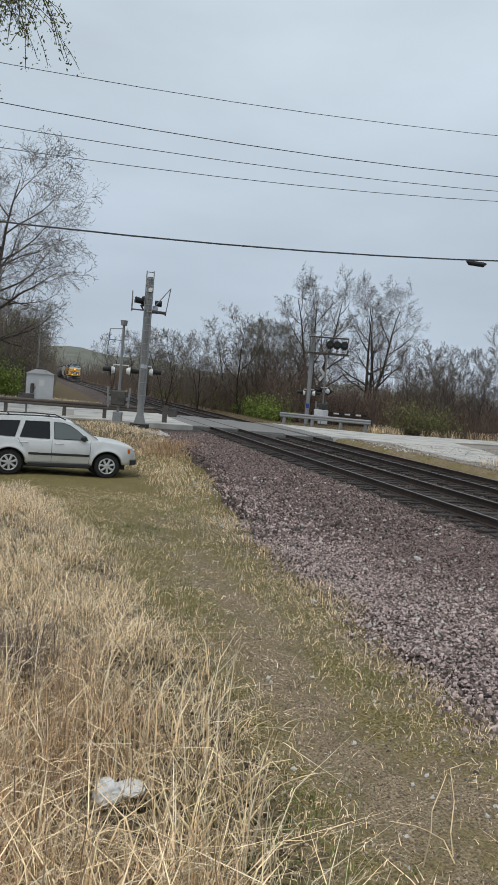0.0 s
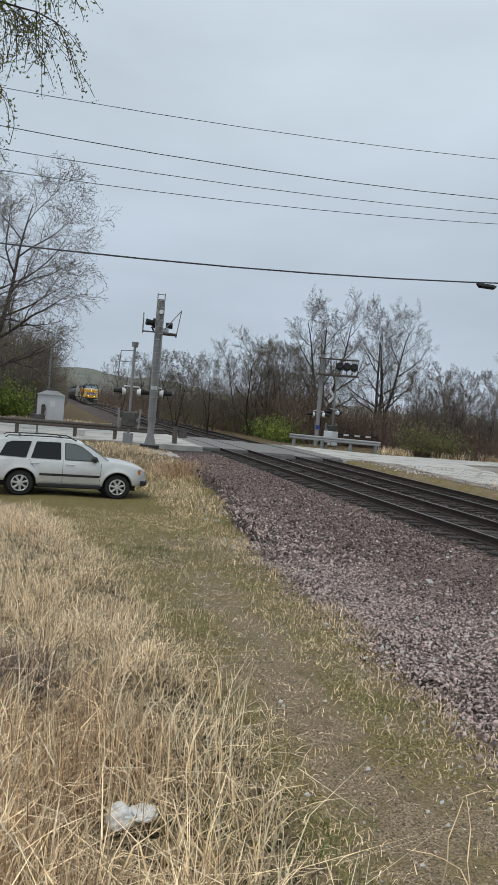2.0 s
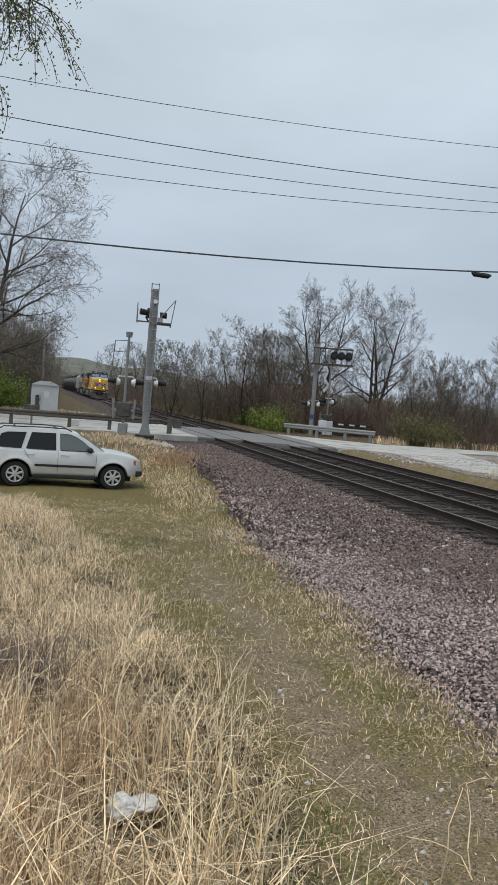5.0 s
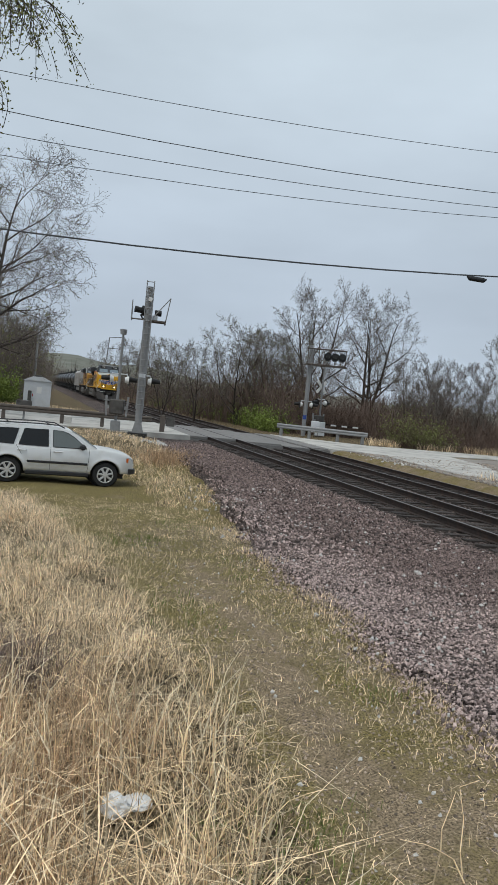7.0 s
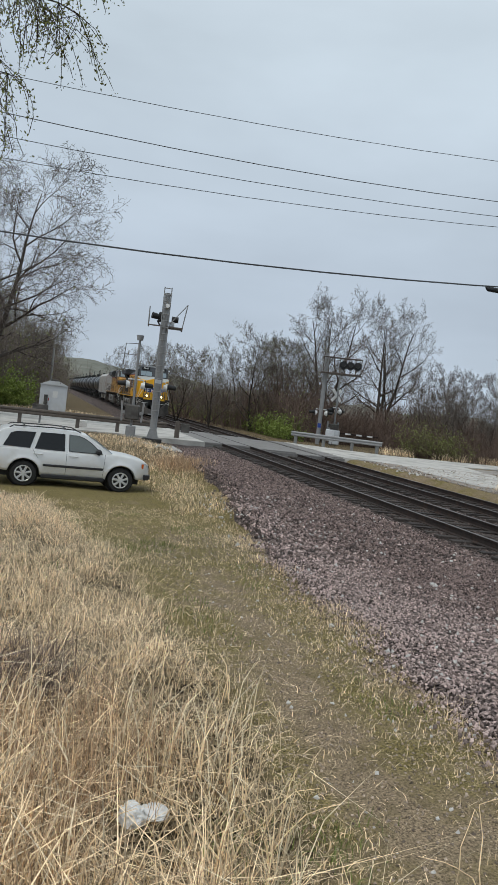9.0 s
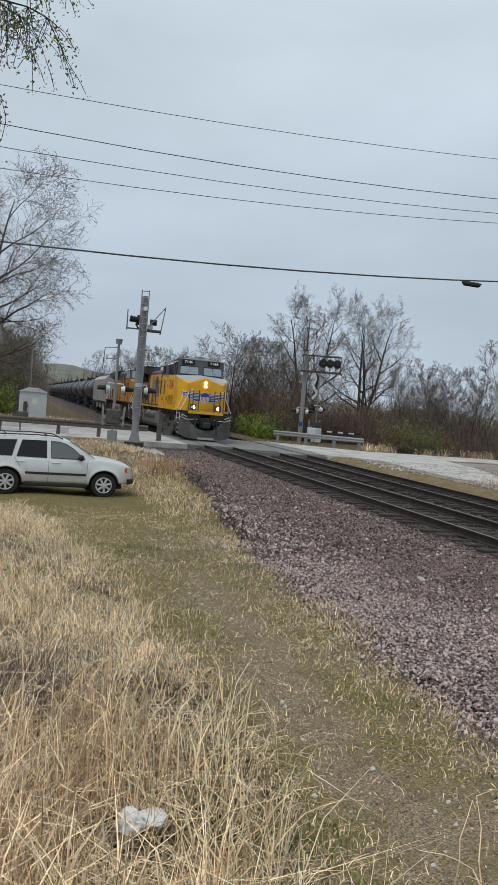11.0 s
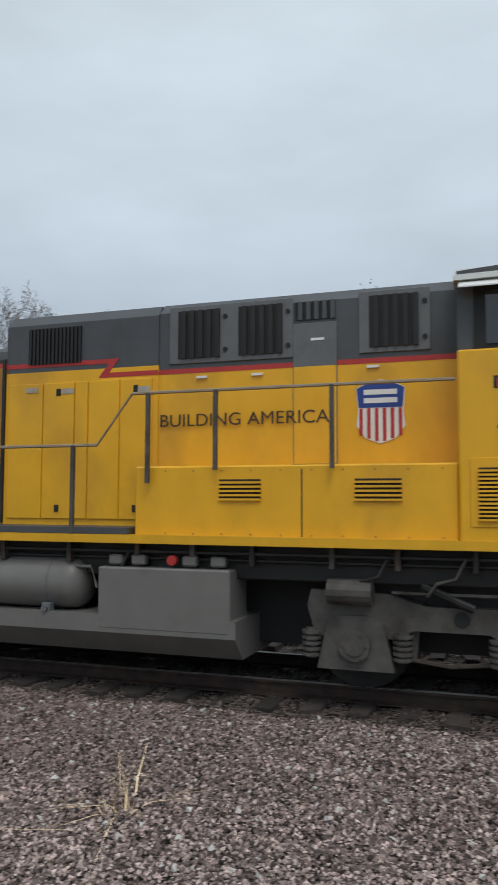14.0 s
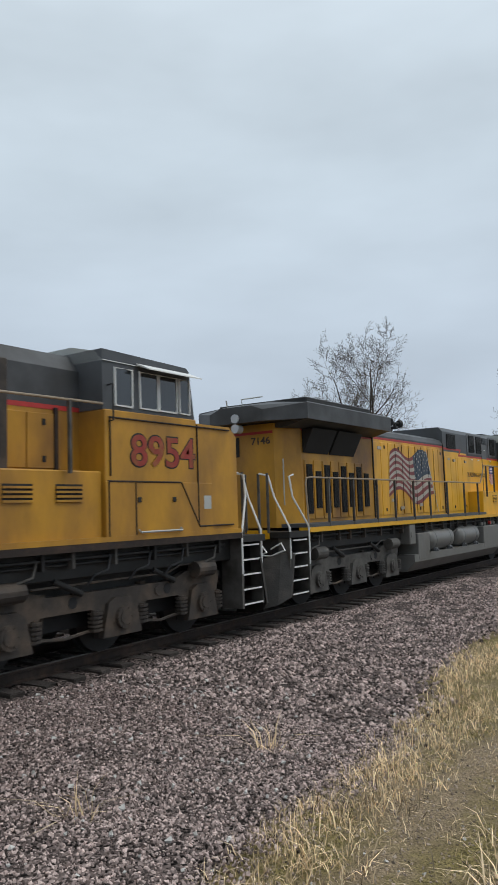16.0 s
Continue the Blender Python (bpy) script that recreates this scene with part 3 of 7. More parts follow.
for x0, x1, z in ((7.9, D - 0.81, 0), (D - 0.69, D + 0.69, 0), (D + 0.81, D2 - 0.81, -0.06), (D2 - 0.69, D2 + 0.69, Z2), (D2 + 0.81, 15.5, -0.09)):
    y = 38.6
    while y < 49.5:
        part("crossing_panel", box(B(), x0, x1, y, min(y + 2.42, 49.6), z - 0.14, z - 0.012, 0.012), "panel", cross)
        y += 2.44

# low wooded ridge far behind the line
def hill_z(X, Y):
    a = np.degrees(np.arctan2(X, Y))
    h = 34 * np.exp(-((a - 2.5) / 9) ** 2) + 34 + 5 * np.sin(a * 0.9) + 3 * np.sin(a * 3.1) + 1.2 * np.sin(a * 11)
    return h * np.exp(-((np.hypot(X, Y) - 1900) / 330) ** 2) - 6


aa, rr = np.radians(np.linspace(-180, 180, 361)), np.linspace(1300, 2300, 14)
A, R_ = np.meshgrid(aa, rr)
V = np.stack([np.sin(A) * R_, np.cos(A) * R_, hill_z(np.sin(A) * R_, np.cos(A) * R_)], -1).reshape(-1, 3)
i = (np.arange(13)[:, None] * 361 + np.arange(360)[None]).ravel()
tagged(np_mesh("backdrop", V, np.stack([i, i + 1, i + 362, i + 361], 1), "hill", True), "low wooded ridge on the horizon, haze painted into its colour", "hill", kind="structure")


# ---- the train ----
MOVERS = []        # (thing, lengthwise place in the train)
AXLES = []         # (wheelset, its place on its vehicle)
HALF = 0.53        # wheel radius


def mirrored(f, bm):
    for s in (-1, 1):
        f(bm, s)
    return bm


def wheelset(parent, u, keyed=True, r=HALF):
    bm = B()
    for s in (-1, 1):
        rod(bm, (s * 0.68, 0, 0), (s * 0.80, 0, 0), r, n=28)
        rod(bm, (s * 0.64, 0, 0), (s * 0.68, 0, 0), r + 0.03, n=28)
        for k in range(6):
            a = k * math.pi / 3
            rod(bm, (s * 0.80, math.cos(a) * 0.3, math.sin(a) * 0.3), (s * 0.815, math.cos(a) * 0.3, math.sin(a) * 0.3), 0.05, n=6)
    rod(bm, (-0.95, 0, 0), (0.95, 0, 0), 0.09, n=12)
    ob = part("wheelset", bm, "black", parent, "dark steel wheels on their axle")
    ob.matrix_basis = pose(0, u, r)
    if keyed:
        AXLES.append((ob, u))
    return ob


def truck(parent, us, rear_open=1, casting="truck"):
    """A three-axle truck: cast side frames, journal boxes, coil springs, brake gear."""
    a, c = us[0], us[-1]
    for s in (-1, 1):
        bm = B()
        poly = [(a - 0.55, 0.95), (a - 0.5, 1.12), (a + 0.35, 1.10), (a + 0.75, 0.98), (us[1] - 0.5, 0.98), (us[1] + 0.5, 0.98), (c - 0.75, 0.98), (c - 0.35, 1.10),
                (c + 0.5, 1.12), (c + 0.55, 0.95), (c + 0.45, 0.62), (c - 0.5, 0.62), (c - 0.6, 0.72), (us[1] + 0.6, 0.72), (us[1] + 0.45, 0.62),
                (us[1] - 0.45, 0.62), (us[1] - 0.6, 0.72), (a + 0.6, 0.72), (a + 0.5, 0.62), (a - 0.45, 0.62)]
        prism(bm, poly, "x", s * 1.05, s * 1.2)
        fr = part("side_frame", bm, casting, parent, "grey cast truck side frame")
        for u in us:
            bm = B()
            prism(bm, [(u - 0.42, 0.28), (u + 0.42, 0.28), (u + 0.3, 0.78), (u + 0.16, 0.86), (u - 0.16, 0.86), (u - 0.3, 0.78)], "x", s * 1.16, s * 1.27)
            rod(bm, (s * 1.27, u, 0.55), (s * 1.33, u, 0.55), 0.17, n=16)
            rod(bm, (s * 1.33, u, 0.55), (s * 1.345, u, 0.55), 0.11, n=12)
            part("journal_box", bm, casting, fr)
            for k in (-1, 1):
                bm = rod(B(), (s * 1.18, u + k * 0.5, 0.38), (s * 1.18, u + k * 0.5, 0.7), 0.07, n=10)
                for q in range(5):
                    rod(bm, (s * 1.18, u + k * 0.5, 0.4 + q * 0.06), (s * 1.18, u + k * 0.5, 0.435 + q * 0.06), 0.11, n=10)
                part("coil_spring", bm, casting, fr)
        bm = B()
        for u in (a, c):
            rod(bm, (s * 1.3, u - 0.2, 1.12), (s * 1.3, u + 0.28, 1.12), 0.14, n=14)
        tube(bm, [(s * 1.25, a - 0.4, 1.22), (s * 1.25, a + 0.6, 1.22), (s * 1.25, a + 0.9, 1.12), (s * 1.25, c - 0.4, 1.12)], 0.018)
        rod(bm, (s * 1.2, us[1] - 0.9, 0.86), (s * 1.22, us[1] - 0.9, 0.86), 0.09, n=10)
        part("brake_cylinder", bm, casting, fr)
        for p, q in zip(us, us[1:]):
            m = (p + q) / 2
            part("frame_hole", rod(B(), (s * 1.195, m - 0.12, 0.86), (s * 1.206, m - 0.12, 0.86), 0.085, n=14), "dark", fr)
            part("brake_hanger", prism(B(), [(m + 0.3, 1.02), (m + 0.42, 1.02), (m + 0.5, 0.5), (m + 0.36, 0.4)], "x", s * 1.0, s * 1.1), casting, fr)
            part("brake_shoe", box(B(), s * 0.7, s * 0.98, m + 0.36, m + 0.46, 0.34, 0.72, 0.02), "grime", fr)
            part("damper", rod(B(), (s * 1.24, m - 0.25, 0.98), (s * 1.24, m + 0.28, 1.2), 0.05, n=10), "black", fr)
            part("brake_rod", tube(B(), [(s * 1.14, p + 0.45, 0.42), (s * 1.14, m, 0.36), (s * 1.14, q - 0.45, 0.42)], 0.025, 6), "grime", fr)
        bm = B()
        for u in us:
            for k in range(6):
                ang = k * math.pi / 3
                rod(bm, (s * 1.325, u + 0.138 * math.cos(ang), 0.55 + 0.138 * math.sin(ang)), (s * 1.34, u + 0.138 * math.cos(ang), 0.55 + 0.138 * math.sin(ang)), 0.018, n=6)
        tagged(part("journal_bolt", bm, casting, fr), kind="stuff")
    part("bolster", box(B(), -1.0, 1.0, a - 0.3, c + 0.3, 0.75, 1.2), "black", parent)
    for u in us:
        wheelset(parent, u)


def ladder_end(parent, u0, d, grille="lgrey"):
    """End steps, plow, coupler and handrails; d: the way in which the end points (-1 forwards)."""
    e = u0 + d * 0.78
    for s in (-1, 1):
        part("step_side", box(B(), s * 1.05, s * 1.5, u0 - 0.03, u0 + 0.03, 0.32, 1.62), "truck", parent)
        part("step_side", box(B(), s * 1.2, s * 1.46, u0 + d * 0.7, u0 + d * 0.74, 0.34, 1.55), "truck", parent)
        part("end_plate", box(B(), s * 0.3, s * 1.2, u0 + d * 0.68, u0 + d * 0.74, 0.95, 1.62), "black", parent)
        part("step_back", box(B(), s * 0.98, s * 1.02, u0, u0 + d * 0.75, 0.3, 1.62), "black", parent)
        for k in range(5):
            z = 0.36 + k * 0.27
            st = part("step_tread", box(B(), s * 1.02, s * 1.46, u0 + d * 0.05, u0 + d * (0.68 - k * 0.02), z, z + 0.035), "black", parent)
            part("step_edge", box(B(), s * 1.46, s * 1.475, u0 + d * 0.05, u0 + d * (0.68 - k * 0.02), z + 0.008, z + 0.036), "white", st, "white step edge")
        part("handrail", tube(B(), [(s * 1.5, u0, 0.95), (s * 1.5, u0, 1.7), (s * 1.5, u0 + d * 0.02, 1.75), (s * 1.35, u0 - d * 0.05 + d * 0.42, 2.35), (s * 1.3, u0 + d * 0.40, 2.78),
                                    (s * 1.28, u0 + d * 0.2, 2.82)], 0.021), "white", parent, "white handrail")
        part("handrail", tube(B(), [(s * 1.46, u0 + d * 0.70, 1.1), (s * 1.46, u0 + d * 0.70, 1.72), (s * 1.15, u0 + d * 0.76, 2.35), (s * 1.02, u0 + d * 0.77, 2.8), (s * 0.8, u0 + d * 0.78, 2.85)],
                               0.021), "white", parent, "white handrail")
        part("cut_lever", tube(B(), [(s * 0.5, e + d * 0.1, 1.2), (s * 1.1, e + d * 0.12, 1.16), (s * 1.45, e + d * 0.12, 1.28), (s * 1.35, e + d * 0.1, 1.42), (s * 1.1, e + d * 0.1, 1.3)], 0.017),
             "white", parent)
        bm = B()
        for x in (0.45, 0.78, 1.0):
            rod(bm, (s * x, e, 1.62), (s * x, e, 2.85), 0.03)
        part("end_post", bm, "truck", parent, "grey end railing posts")
    bm = B()
    box(bm, -1.5, 1.5, min(u0, e), max(u0, e), 1.52, 1.64)
    part("platform", bm, "black", parent)
    part("end_stripe", box(B(), -1.02, 1.02, e, e + d * 0.02, 1.5, 1.68), "sill", parent, "yellow stripe on the end sill")
    bm = B()
    ring = []
    for x, out, top, bot in ((-1.5, -0.08, 1.2, 0.34), (-1.3, 0.1, 1.22, 0.2), (-1.0, 0.27, 1.12, 0.12), (-0.45, 0.38, 0.66, 0.09), (0.0, 0.42, 0.6, 0.09), (0.45, 0.38, 0.66, 0.09), (1.0, 0.27, 1.12, 0.12), (1.3, 0.1, 1.22, 0.2), (1.5, -0.08, 1.2, 0.34)):
        ring.append([(x, e + d * (out - 0.12), top), (x, e + d * (out - 0.06), top), (x, e + d * (out + 0.12), bot), (x, e + d * (out + 0.06), bot)])
    loft(bm, ring)
    part("plow", bm, "plow", parent, "scuffed dark steel snow plow")
    for x in (-0.62, 0.62):
        part("plow_brace", prism(B(), [(e + d * 0.1, 1.3), (e + d * 0.2, 1.3), (e + d * 0.4, 0.3), (e + d * 0.34, 0.26)], "x", x - 0.04, x + 0.04), "black", parent)
    part("plow_edge", prism(B(), [(e + d * 0.46, 0.2), (e + d * 0.53, 0.2), (e + d * 0.555, 0.09), (e + d * 0.49, 0.09)], "x", -0.48, 0.48), "galv", parent, "worn bright plow edge")
    bm = B()
    box(bm, -0.3, 0.3, min(e, e + d * 0.1), max(e, e + d * 0.1), 0.7, 1.3, 0.03)
    box(bm, -0.16, 0.16, min(e, e + d * 0.42), max(e, e + d * 0.42), 0.78, 0.98, 0.04)
    box(bm, -0.2, 0.24, min(e + d * 0.26, e + d * 0.5), max(e + d * 0.26, e + d * 0.5), 0.7, 1.06, 0.06)
    part("coupler", bm, "black", parent, "dark knuckle coupler")
    for x in (-0.75, -0.55, 0.5, 0.66, 0.82):
        part("air_hose", tube(B(), [(x, e, 1.25), (x * 1.02, e + d * 0.2, 0.8), (x * 1.0, e + d * 0.26, 0.5), (x * 0.85, e + d * 0.3, 0.62)], 0.028), "plastic", parent, "black brake hose")
    return e


def handrail_run(parent, pts, posts, z0=1.72, r=0.02):
    for s in (-1, 1):
        part("side_handrail", tube(B(), [(s * 1.5, u, z) for u, z in pts], r), "rail_paint", parent, "worn walkway handrail")
        for u, zt, zb in posts:
            part("stanchion", box(B(), s * 1.475, s * 1.525, u - 0.022, u + 0.022, zb, zt), "truck", parent)


def underframe(parent, u0, u1, stripe="sill", edge="lgrey", edge_from=None):
    part("frame", box(B(), -1.25, 1.25, u0, u1, 1.2, 1.6, 0.02), "black", parent, "black underframe")
    for s in (-1, 1):
        part("side_sill", box(B(), s * 1.25, s * 1.52, u0 + 0.05, u1 - 0.05, 1.60, 1.70), stripe, parent, "yellow sill stripe")
        part("walkway_edge", box(B(), s * 0.8, s * 1.515, u0 + 0.06 if edge_from is None else edge_from, u1 - 0.06, 1.704, 1.78), edge, parent, "walkway edge")
        bm = B()
        tube(bm, [(s * 1.36, u0 + 0.4, 1.5), (s * 1.36, u1 - 0.4, 1.5)], 0.025)
        tube(bm, [(s * 1.3, u0 + 0.4, 1.42), (s * 1.3, u1 - 0.4, 1.42)], 0.02)
        part("air_pipe", bm, "black", parent)
        rg_ = random.Random(int(u1 * 10) + s)
        u = u0 + 0.6
        while u < u1 - 0.6:
            part("pipe_bracket", box(B(), s * 1.3, s * 1.41, u - 0.03, u + 0.03, 1.36, 1.6, 0.008), rg_.choice(("truck", "grime", "black")), parent)
            if rg_.random() < 0.4:
                part("hose", tube(B(), [(s * 1.38, u + 0.1, 1.5), (s * 1.42, u + 0.2, 1.3), (s * 1.36, u + 0.4, 1.24), (s * 1.3, u + 0.5, 1.1)], 0.02, 5), rg_.choice(("truck", "plastic")), parent)
            u += rg_.uniform(0.5, 0.95)


def fuel_tank(parent, u0, u1, splits):
    poly = [(-1.5, 0.76), (-1.5, 0.56), (-1.24, 0.3), (1.24, 0.3), (1.5, 0.56), (1.5, 0.76)]
    tk = part("fuel_tank", prism(B(), poly, "y", u0, u1), "tank", parent, "grey steel fuel tank")
    for a, b in splits:
        for s in (-1, 1):
            part("tank_box", box(B(), s * 0.9, s * 1.505, a, b, 0.6, 1.32, 0.02), "tank", tk)


def air_tank(parent, u0, u1):
    for s in (-1, 1):
        bm = B()
        rings = []
        for du, k in ((0.0, 0.3), (0.04, 0.7), (0.14, 0.96), (0.24, 1.0)):
            rings.append((u0 + du, k))
        rings += [(u1 - (a - u0), k) for a, k in reversed(rings)]
        loft(bm, [[(s * 1.18 + 0.32 * k * math.cos(q), u, 1.09 + 0.32 * k * math.sin(q)) for q in np.linspace(0, 2 * math.pi, 21)[:-1]] for u, k in rings])
        t = part("air_tank", bm, "tank", parent, "grey cylindrical air reservoir", True)
        for u in (u0 + 0.45, u1 - 0.4):
            bm = B()
            box(bm, s * 1.38, s * 1.49, u - 0.06, u + 0.06, 0.74, 0.86, 0.01)
            rod(bm, (s * 1.49, u, 0.8), (s * 1.53, u, 0.8), 0.04)
            rod(bm, (s * 1.18, u - 0.014, 1.09), (s * 1.18, u + 0.014, 1.09), 0.326, n=20)
            part("strap", bm, "frame_grey", t)


def doors(parent, edges, x, z0, z1, mat, latch=True, thick=0.022):
    """Hood doors on both sides, split by narrow gaps."""
    for s in (-1, 1):
        for k, (a, b) in enumerate(zip(edges, edges[1:])):
            if b - a < 0.12:
                continue
            d = part("hood_door", box(B(), s * x, s * (x + thick), a + 0.009, b - 0.009, z0, z1, 0.006), mat, parent)
            if latch and k % 3 == 0:
                for z in (z0 + 0.14, z1 - 0.12):
                    part("latch", box(B(), s * (x + thick), s * (x + thick + 0.012), (a + b) / 2 - 0.03, (a + b) / 2 + 0.03, z - 0.05, z + 0.04), "dark", d)


def louvre(parent, u0, u1, z0, z1, x, n, mat="yellow", frame_mat="dark", vertical=False, s=-1):
    p = part("louvre", box(B(), s * x, s * (x + 0.006), u0, u1, z0, z1), frame_mat, parent)
    for k in range(n):
        f0, f1 = k / n, (k + 0.52) / n
        if vertical:
            part("slat", box(B(), s * (x + 0.006), s * (x + 0.03), u0 + (u1 - u0) * f0, u0 + (u1 - u0) * f1, z0, z1), mat, p)
        else:
            part("slat", box(B(), s * (x + 0.006), s * (x + 0.03), u0, u1, z0 + (z1 - z0) * f0, z0 + (z1 - z0) * f1), mat, p)
    return p


SIDE = {-1: Matrix(((0, 0, -1, 0), (-1, 0, 0, 0), (0, 1, 0, 0), (0, 0, 0, 1))), 1: Matrix(((0, 0, 1, 0), (1, 0, 0, 0), (0, 1, 0, 0), (0, 0, 0, 1)))}


def side_text(parent, name, body, size, s, x, u, z, mat, width=None, bold=0.0, label=""):
    return text_part(name, body, size, Matrix.Translation((s * x, u, z)) @ SIDE[s], mat, parent, label, bold, width)


def shield(parent, s, x, u, z, w, h):
    """A plain striped shield badge: blue field over red and white bars, with pale bars for its lettering."""
    out = [(-0.5, 0.36), (-0.36, 0.42), (0, 0.5), (0.36, 0.42), (0.5, 0.36), (0.46, 0.0), (0.5, -0.22), (0.3, -0.42), (0, -0.5), (-0.3, -0.42), (-0.5, -0.22), (-0.46, 0.0)]
    sh = part("shield", prism(B(), [(u + a * w, z + b * h) for a, b in out], "x", s * x, s * (x + 0.004)), "white", parent, "striped shield badge with a blue field")
    bm = prism(B(), [(u + a * w * 0.97, z + b * h) for a, b in [(-0.5, 0.36), (-0.36, 0.41), (0, 0.485), (0.36, 0.41), (0.5, 0.36), (0.46, 0.06), (-0.46, 0.06)]], "x", s * (x + 0.004), s * (x + 0.008))
    part("blue_field", bm, "blue", sh)
    for k in range(6):
        a = -0.4 + k * 0.16
        lo = -0.47 + 0.32 * abs(a) ** 1.3
        part("red_bar", box(B(), s * (x + 0.004), s * (x + 0.008), u + (a - 0.035) * w, u + (a + 0.035) * w, z + lo * h, z + 0.05 * h), "red", sh)
    for zz in (0.3, 0.17):
        part("pale_bar", box(B(), s * (x + 0.008), s * (x + 0.011), u - 0.34 * w, u + 0.34 * w, z + (zz - 0.04) * h, z + (zz + 0.04) * h), "white", sh)


def flag(parent, s, x):
    """The painted waving flag on the engine hood."""
    def at(a, t):
        # a: 0 at the staff to 1 at the fly, t: 0 top to 1 bottom
        u = 8.02 - 0.50 * t * (1 - a) + (10.72 - 8.02) * a + 0.16 * t * a
        z = 3.66 - 0.13 * a + 0.17 * math.sin(a * 9.0 + 0.2 + 0.7 * t) * (0.55 + 0.45 * a) - t * (1.32 - 0.20 * a) - 0.30 * t * math.sin(min(a * 1.6, 1) * math.pi) * 0.5
        return u, z
    fl = part("flag_staff", prism(B(), [(8.02, 3.74), (8.06, 3.74), (7.21, 1.86), (7.17, 1.86)], "x", s * x, s * (x + 0.005)), "pgrey", parent, "painted flag on a staff")
    n = 40

    def band(k0, k1, q0, q1, mat, name):
        bm = B()
        cols = [[bm.verts.new((s * (x + 0.005), *at(q / n, k / 13))) for k in range(k0, k1 + 1)] for q in range(q0, q1 + 1)]
        for a, b in zip(cols, cols[1:]):
            for r in range(k1 - k0):
                vs = [a[r], b[r], b[r + 1], a[r + 1]]
                bm.faces.new(vs if s < 0 else vs[::-1])
        part(name, bm, mat, fl)
    band(0, 7, 0, 16, "navy", "flag_canton")
    for k in range(13):
        band(k, k + 1, 16 if k < 7 else 0, n, "flag_red" if k % 2 == 0 else "flag_white", "flag_stripe")
    bm = B()
    for r in range(6):
        for c in range(5):
            u, z = at(0.04 + 0.076 * c + (0.036 if r % 2 else 0), 0.05 + r * 0.08)
            vs = []
            for k in range(10):
                a = k * math.pi / 5
                d = 0.045 if k % 2 == 0 else 0.019
                vs.append(bm.verts.new((s * (x + 0.008), u + d * math.sin(a), z + d * math.cos(a))))
            bm.faces.new(vs if s < 0 else vs[::-1])
    tagged(part("star", bm, "flag_white", fl, "painted white stars"), kind="stuff")
    for u in (7.42, 7.9, 8.43, 8.89, 9.39, 9.88, 10.35):
        part("door_gap", box(B(), s * (x + 0.008), s * (x + 0.012), u - 0.009, u + 0.009, 1.95, 3.75), "dark", fl)


def lead_locomotive():
    L = thing("locomotive", pose(D, 0, 0), "yellow and grey diesel locomotive with lit headlights and a painted flag", "locomotive", "locomotives of the train")
    underframe(L, -3.0, 16.35, edge_from=4.3)
    # near-black filler box that stands for the shade between the trucks
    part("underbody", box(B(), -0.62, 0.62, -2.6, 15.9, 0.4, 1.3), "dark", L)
    ladder_end(L, -2.98, -1)
    ladder_end(L, 16.33, 1)
    truck(L, (-2.30, -0.33, 1.66))
    truck(L, (11.66, 13.61, 15.56))
    fuel_tank(L, 2.95, 10.7, [(3.02, 4.68), (9.55, 10.4)])
    air_tank(L, 4.95, 6.9)
    air_tank(L, 7.36, 9.36)
    for s in (-1, 1):
        for u in (3.2, 3.55, 4.2, 4.5):
            part("valve", box(B(), s * 1.3, s * 1.42, u - 0.09, u + 0.09, 1.34, 1.46, 0.02), "tank", L)
        bm = B()
        tube(bm, [(s * 1.3, 4.8, 1.05), (s * 1.35, 4.86, 1.3), (s * 1.35, 6.8, 1.34), (s * 1.3, 7.1, 1.2), (s * 1.3, 7.12, 0.95)], 0.025)
        part("brake_pipe", bm, "tank", L)
        part("red_valve", rod(B(), (s * 1.4, 3.75, 1.41), (s * 1.46, 3.75, 1.41), 0.06, n=12), "red", L)
        bm = B()
        box(bm, s * 1.2, s * 1.5, 10.55, 10.95, 1.05, 1.58, 0.02)
        rod(bm, (s * 1.5, 10.8, 1.3), (s * 1.51, 10.8, 1.3), 0.08, n=12)
        part("sand_box", bm, "tank", L)
    # short wide nose with chamfered corners
    bm = B()
    BL, ML, FL, FC, BC = (-1.49, -1.70, 3.64), (-1.49, -2.2, 3.5), (-1.02, -3.19, 3.2), (0, -3.19, 3.54), (0, -1.70, 3.74)
    def flip(p):
        return (-p[0], p[1], p[2])
    top = [BL, ML, FL, FC, flip(FL), flip(ML), flip(BL), BC]
    def nose_ring(z):
        return [(-1.49, -1.70, z), (-1.49, -2.2, z), (-1.02, -3.2, z), (0, -3.2, z), (1.02, -3.2, z), (1.49, -2.2, z), (1.49, -1.70, z), (0, -1.70, z)]
    loft(bm, [nose_ring(1.62), nose_ring(3.05), top], caps=False)
    for p, q in zip(top[:6], top[1:7]):
        bm.faces.new([bm.verts.new(v) for v in (BC, p, q)])
    bmesh.ops.remove_doubles(bm, verts=bm.verts[:], dist=0.001)
    bmesh.ops.recalc_face_normals(bm, faces=bm.faces[:])
    nose = part("nose", bm, "yellow", L, "yellow low nose with chamfered corners")
    up = Vector((0, 0, 0.008))
    for m in (lambda p: p, flip):
        bm = B()
        k1 = tuple(Vector(ML).lerp(Vector(FL), 0.3))
        k3 = tuple(Vector(BC).lerp(Vector(FL), 0.8))
        k2 = tuple(Vector(BC).lerp(Vector(FC), 0.9))
        for tri in ((BC, BL, ML), (BC, ML, k1), (BC, k1, k3), (BC, k3, k2)):
            f = bm.faces.new([bm.verts.new(Vector(m(v)) + up) for v in tri])
            f.normal_update()
            if f.normal.z < 0:
                f.normal_flip()
        part("antiglare_panel", bm, "pgrey", nose, "pale grey anti-glare panel")
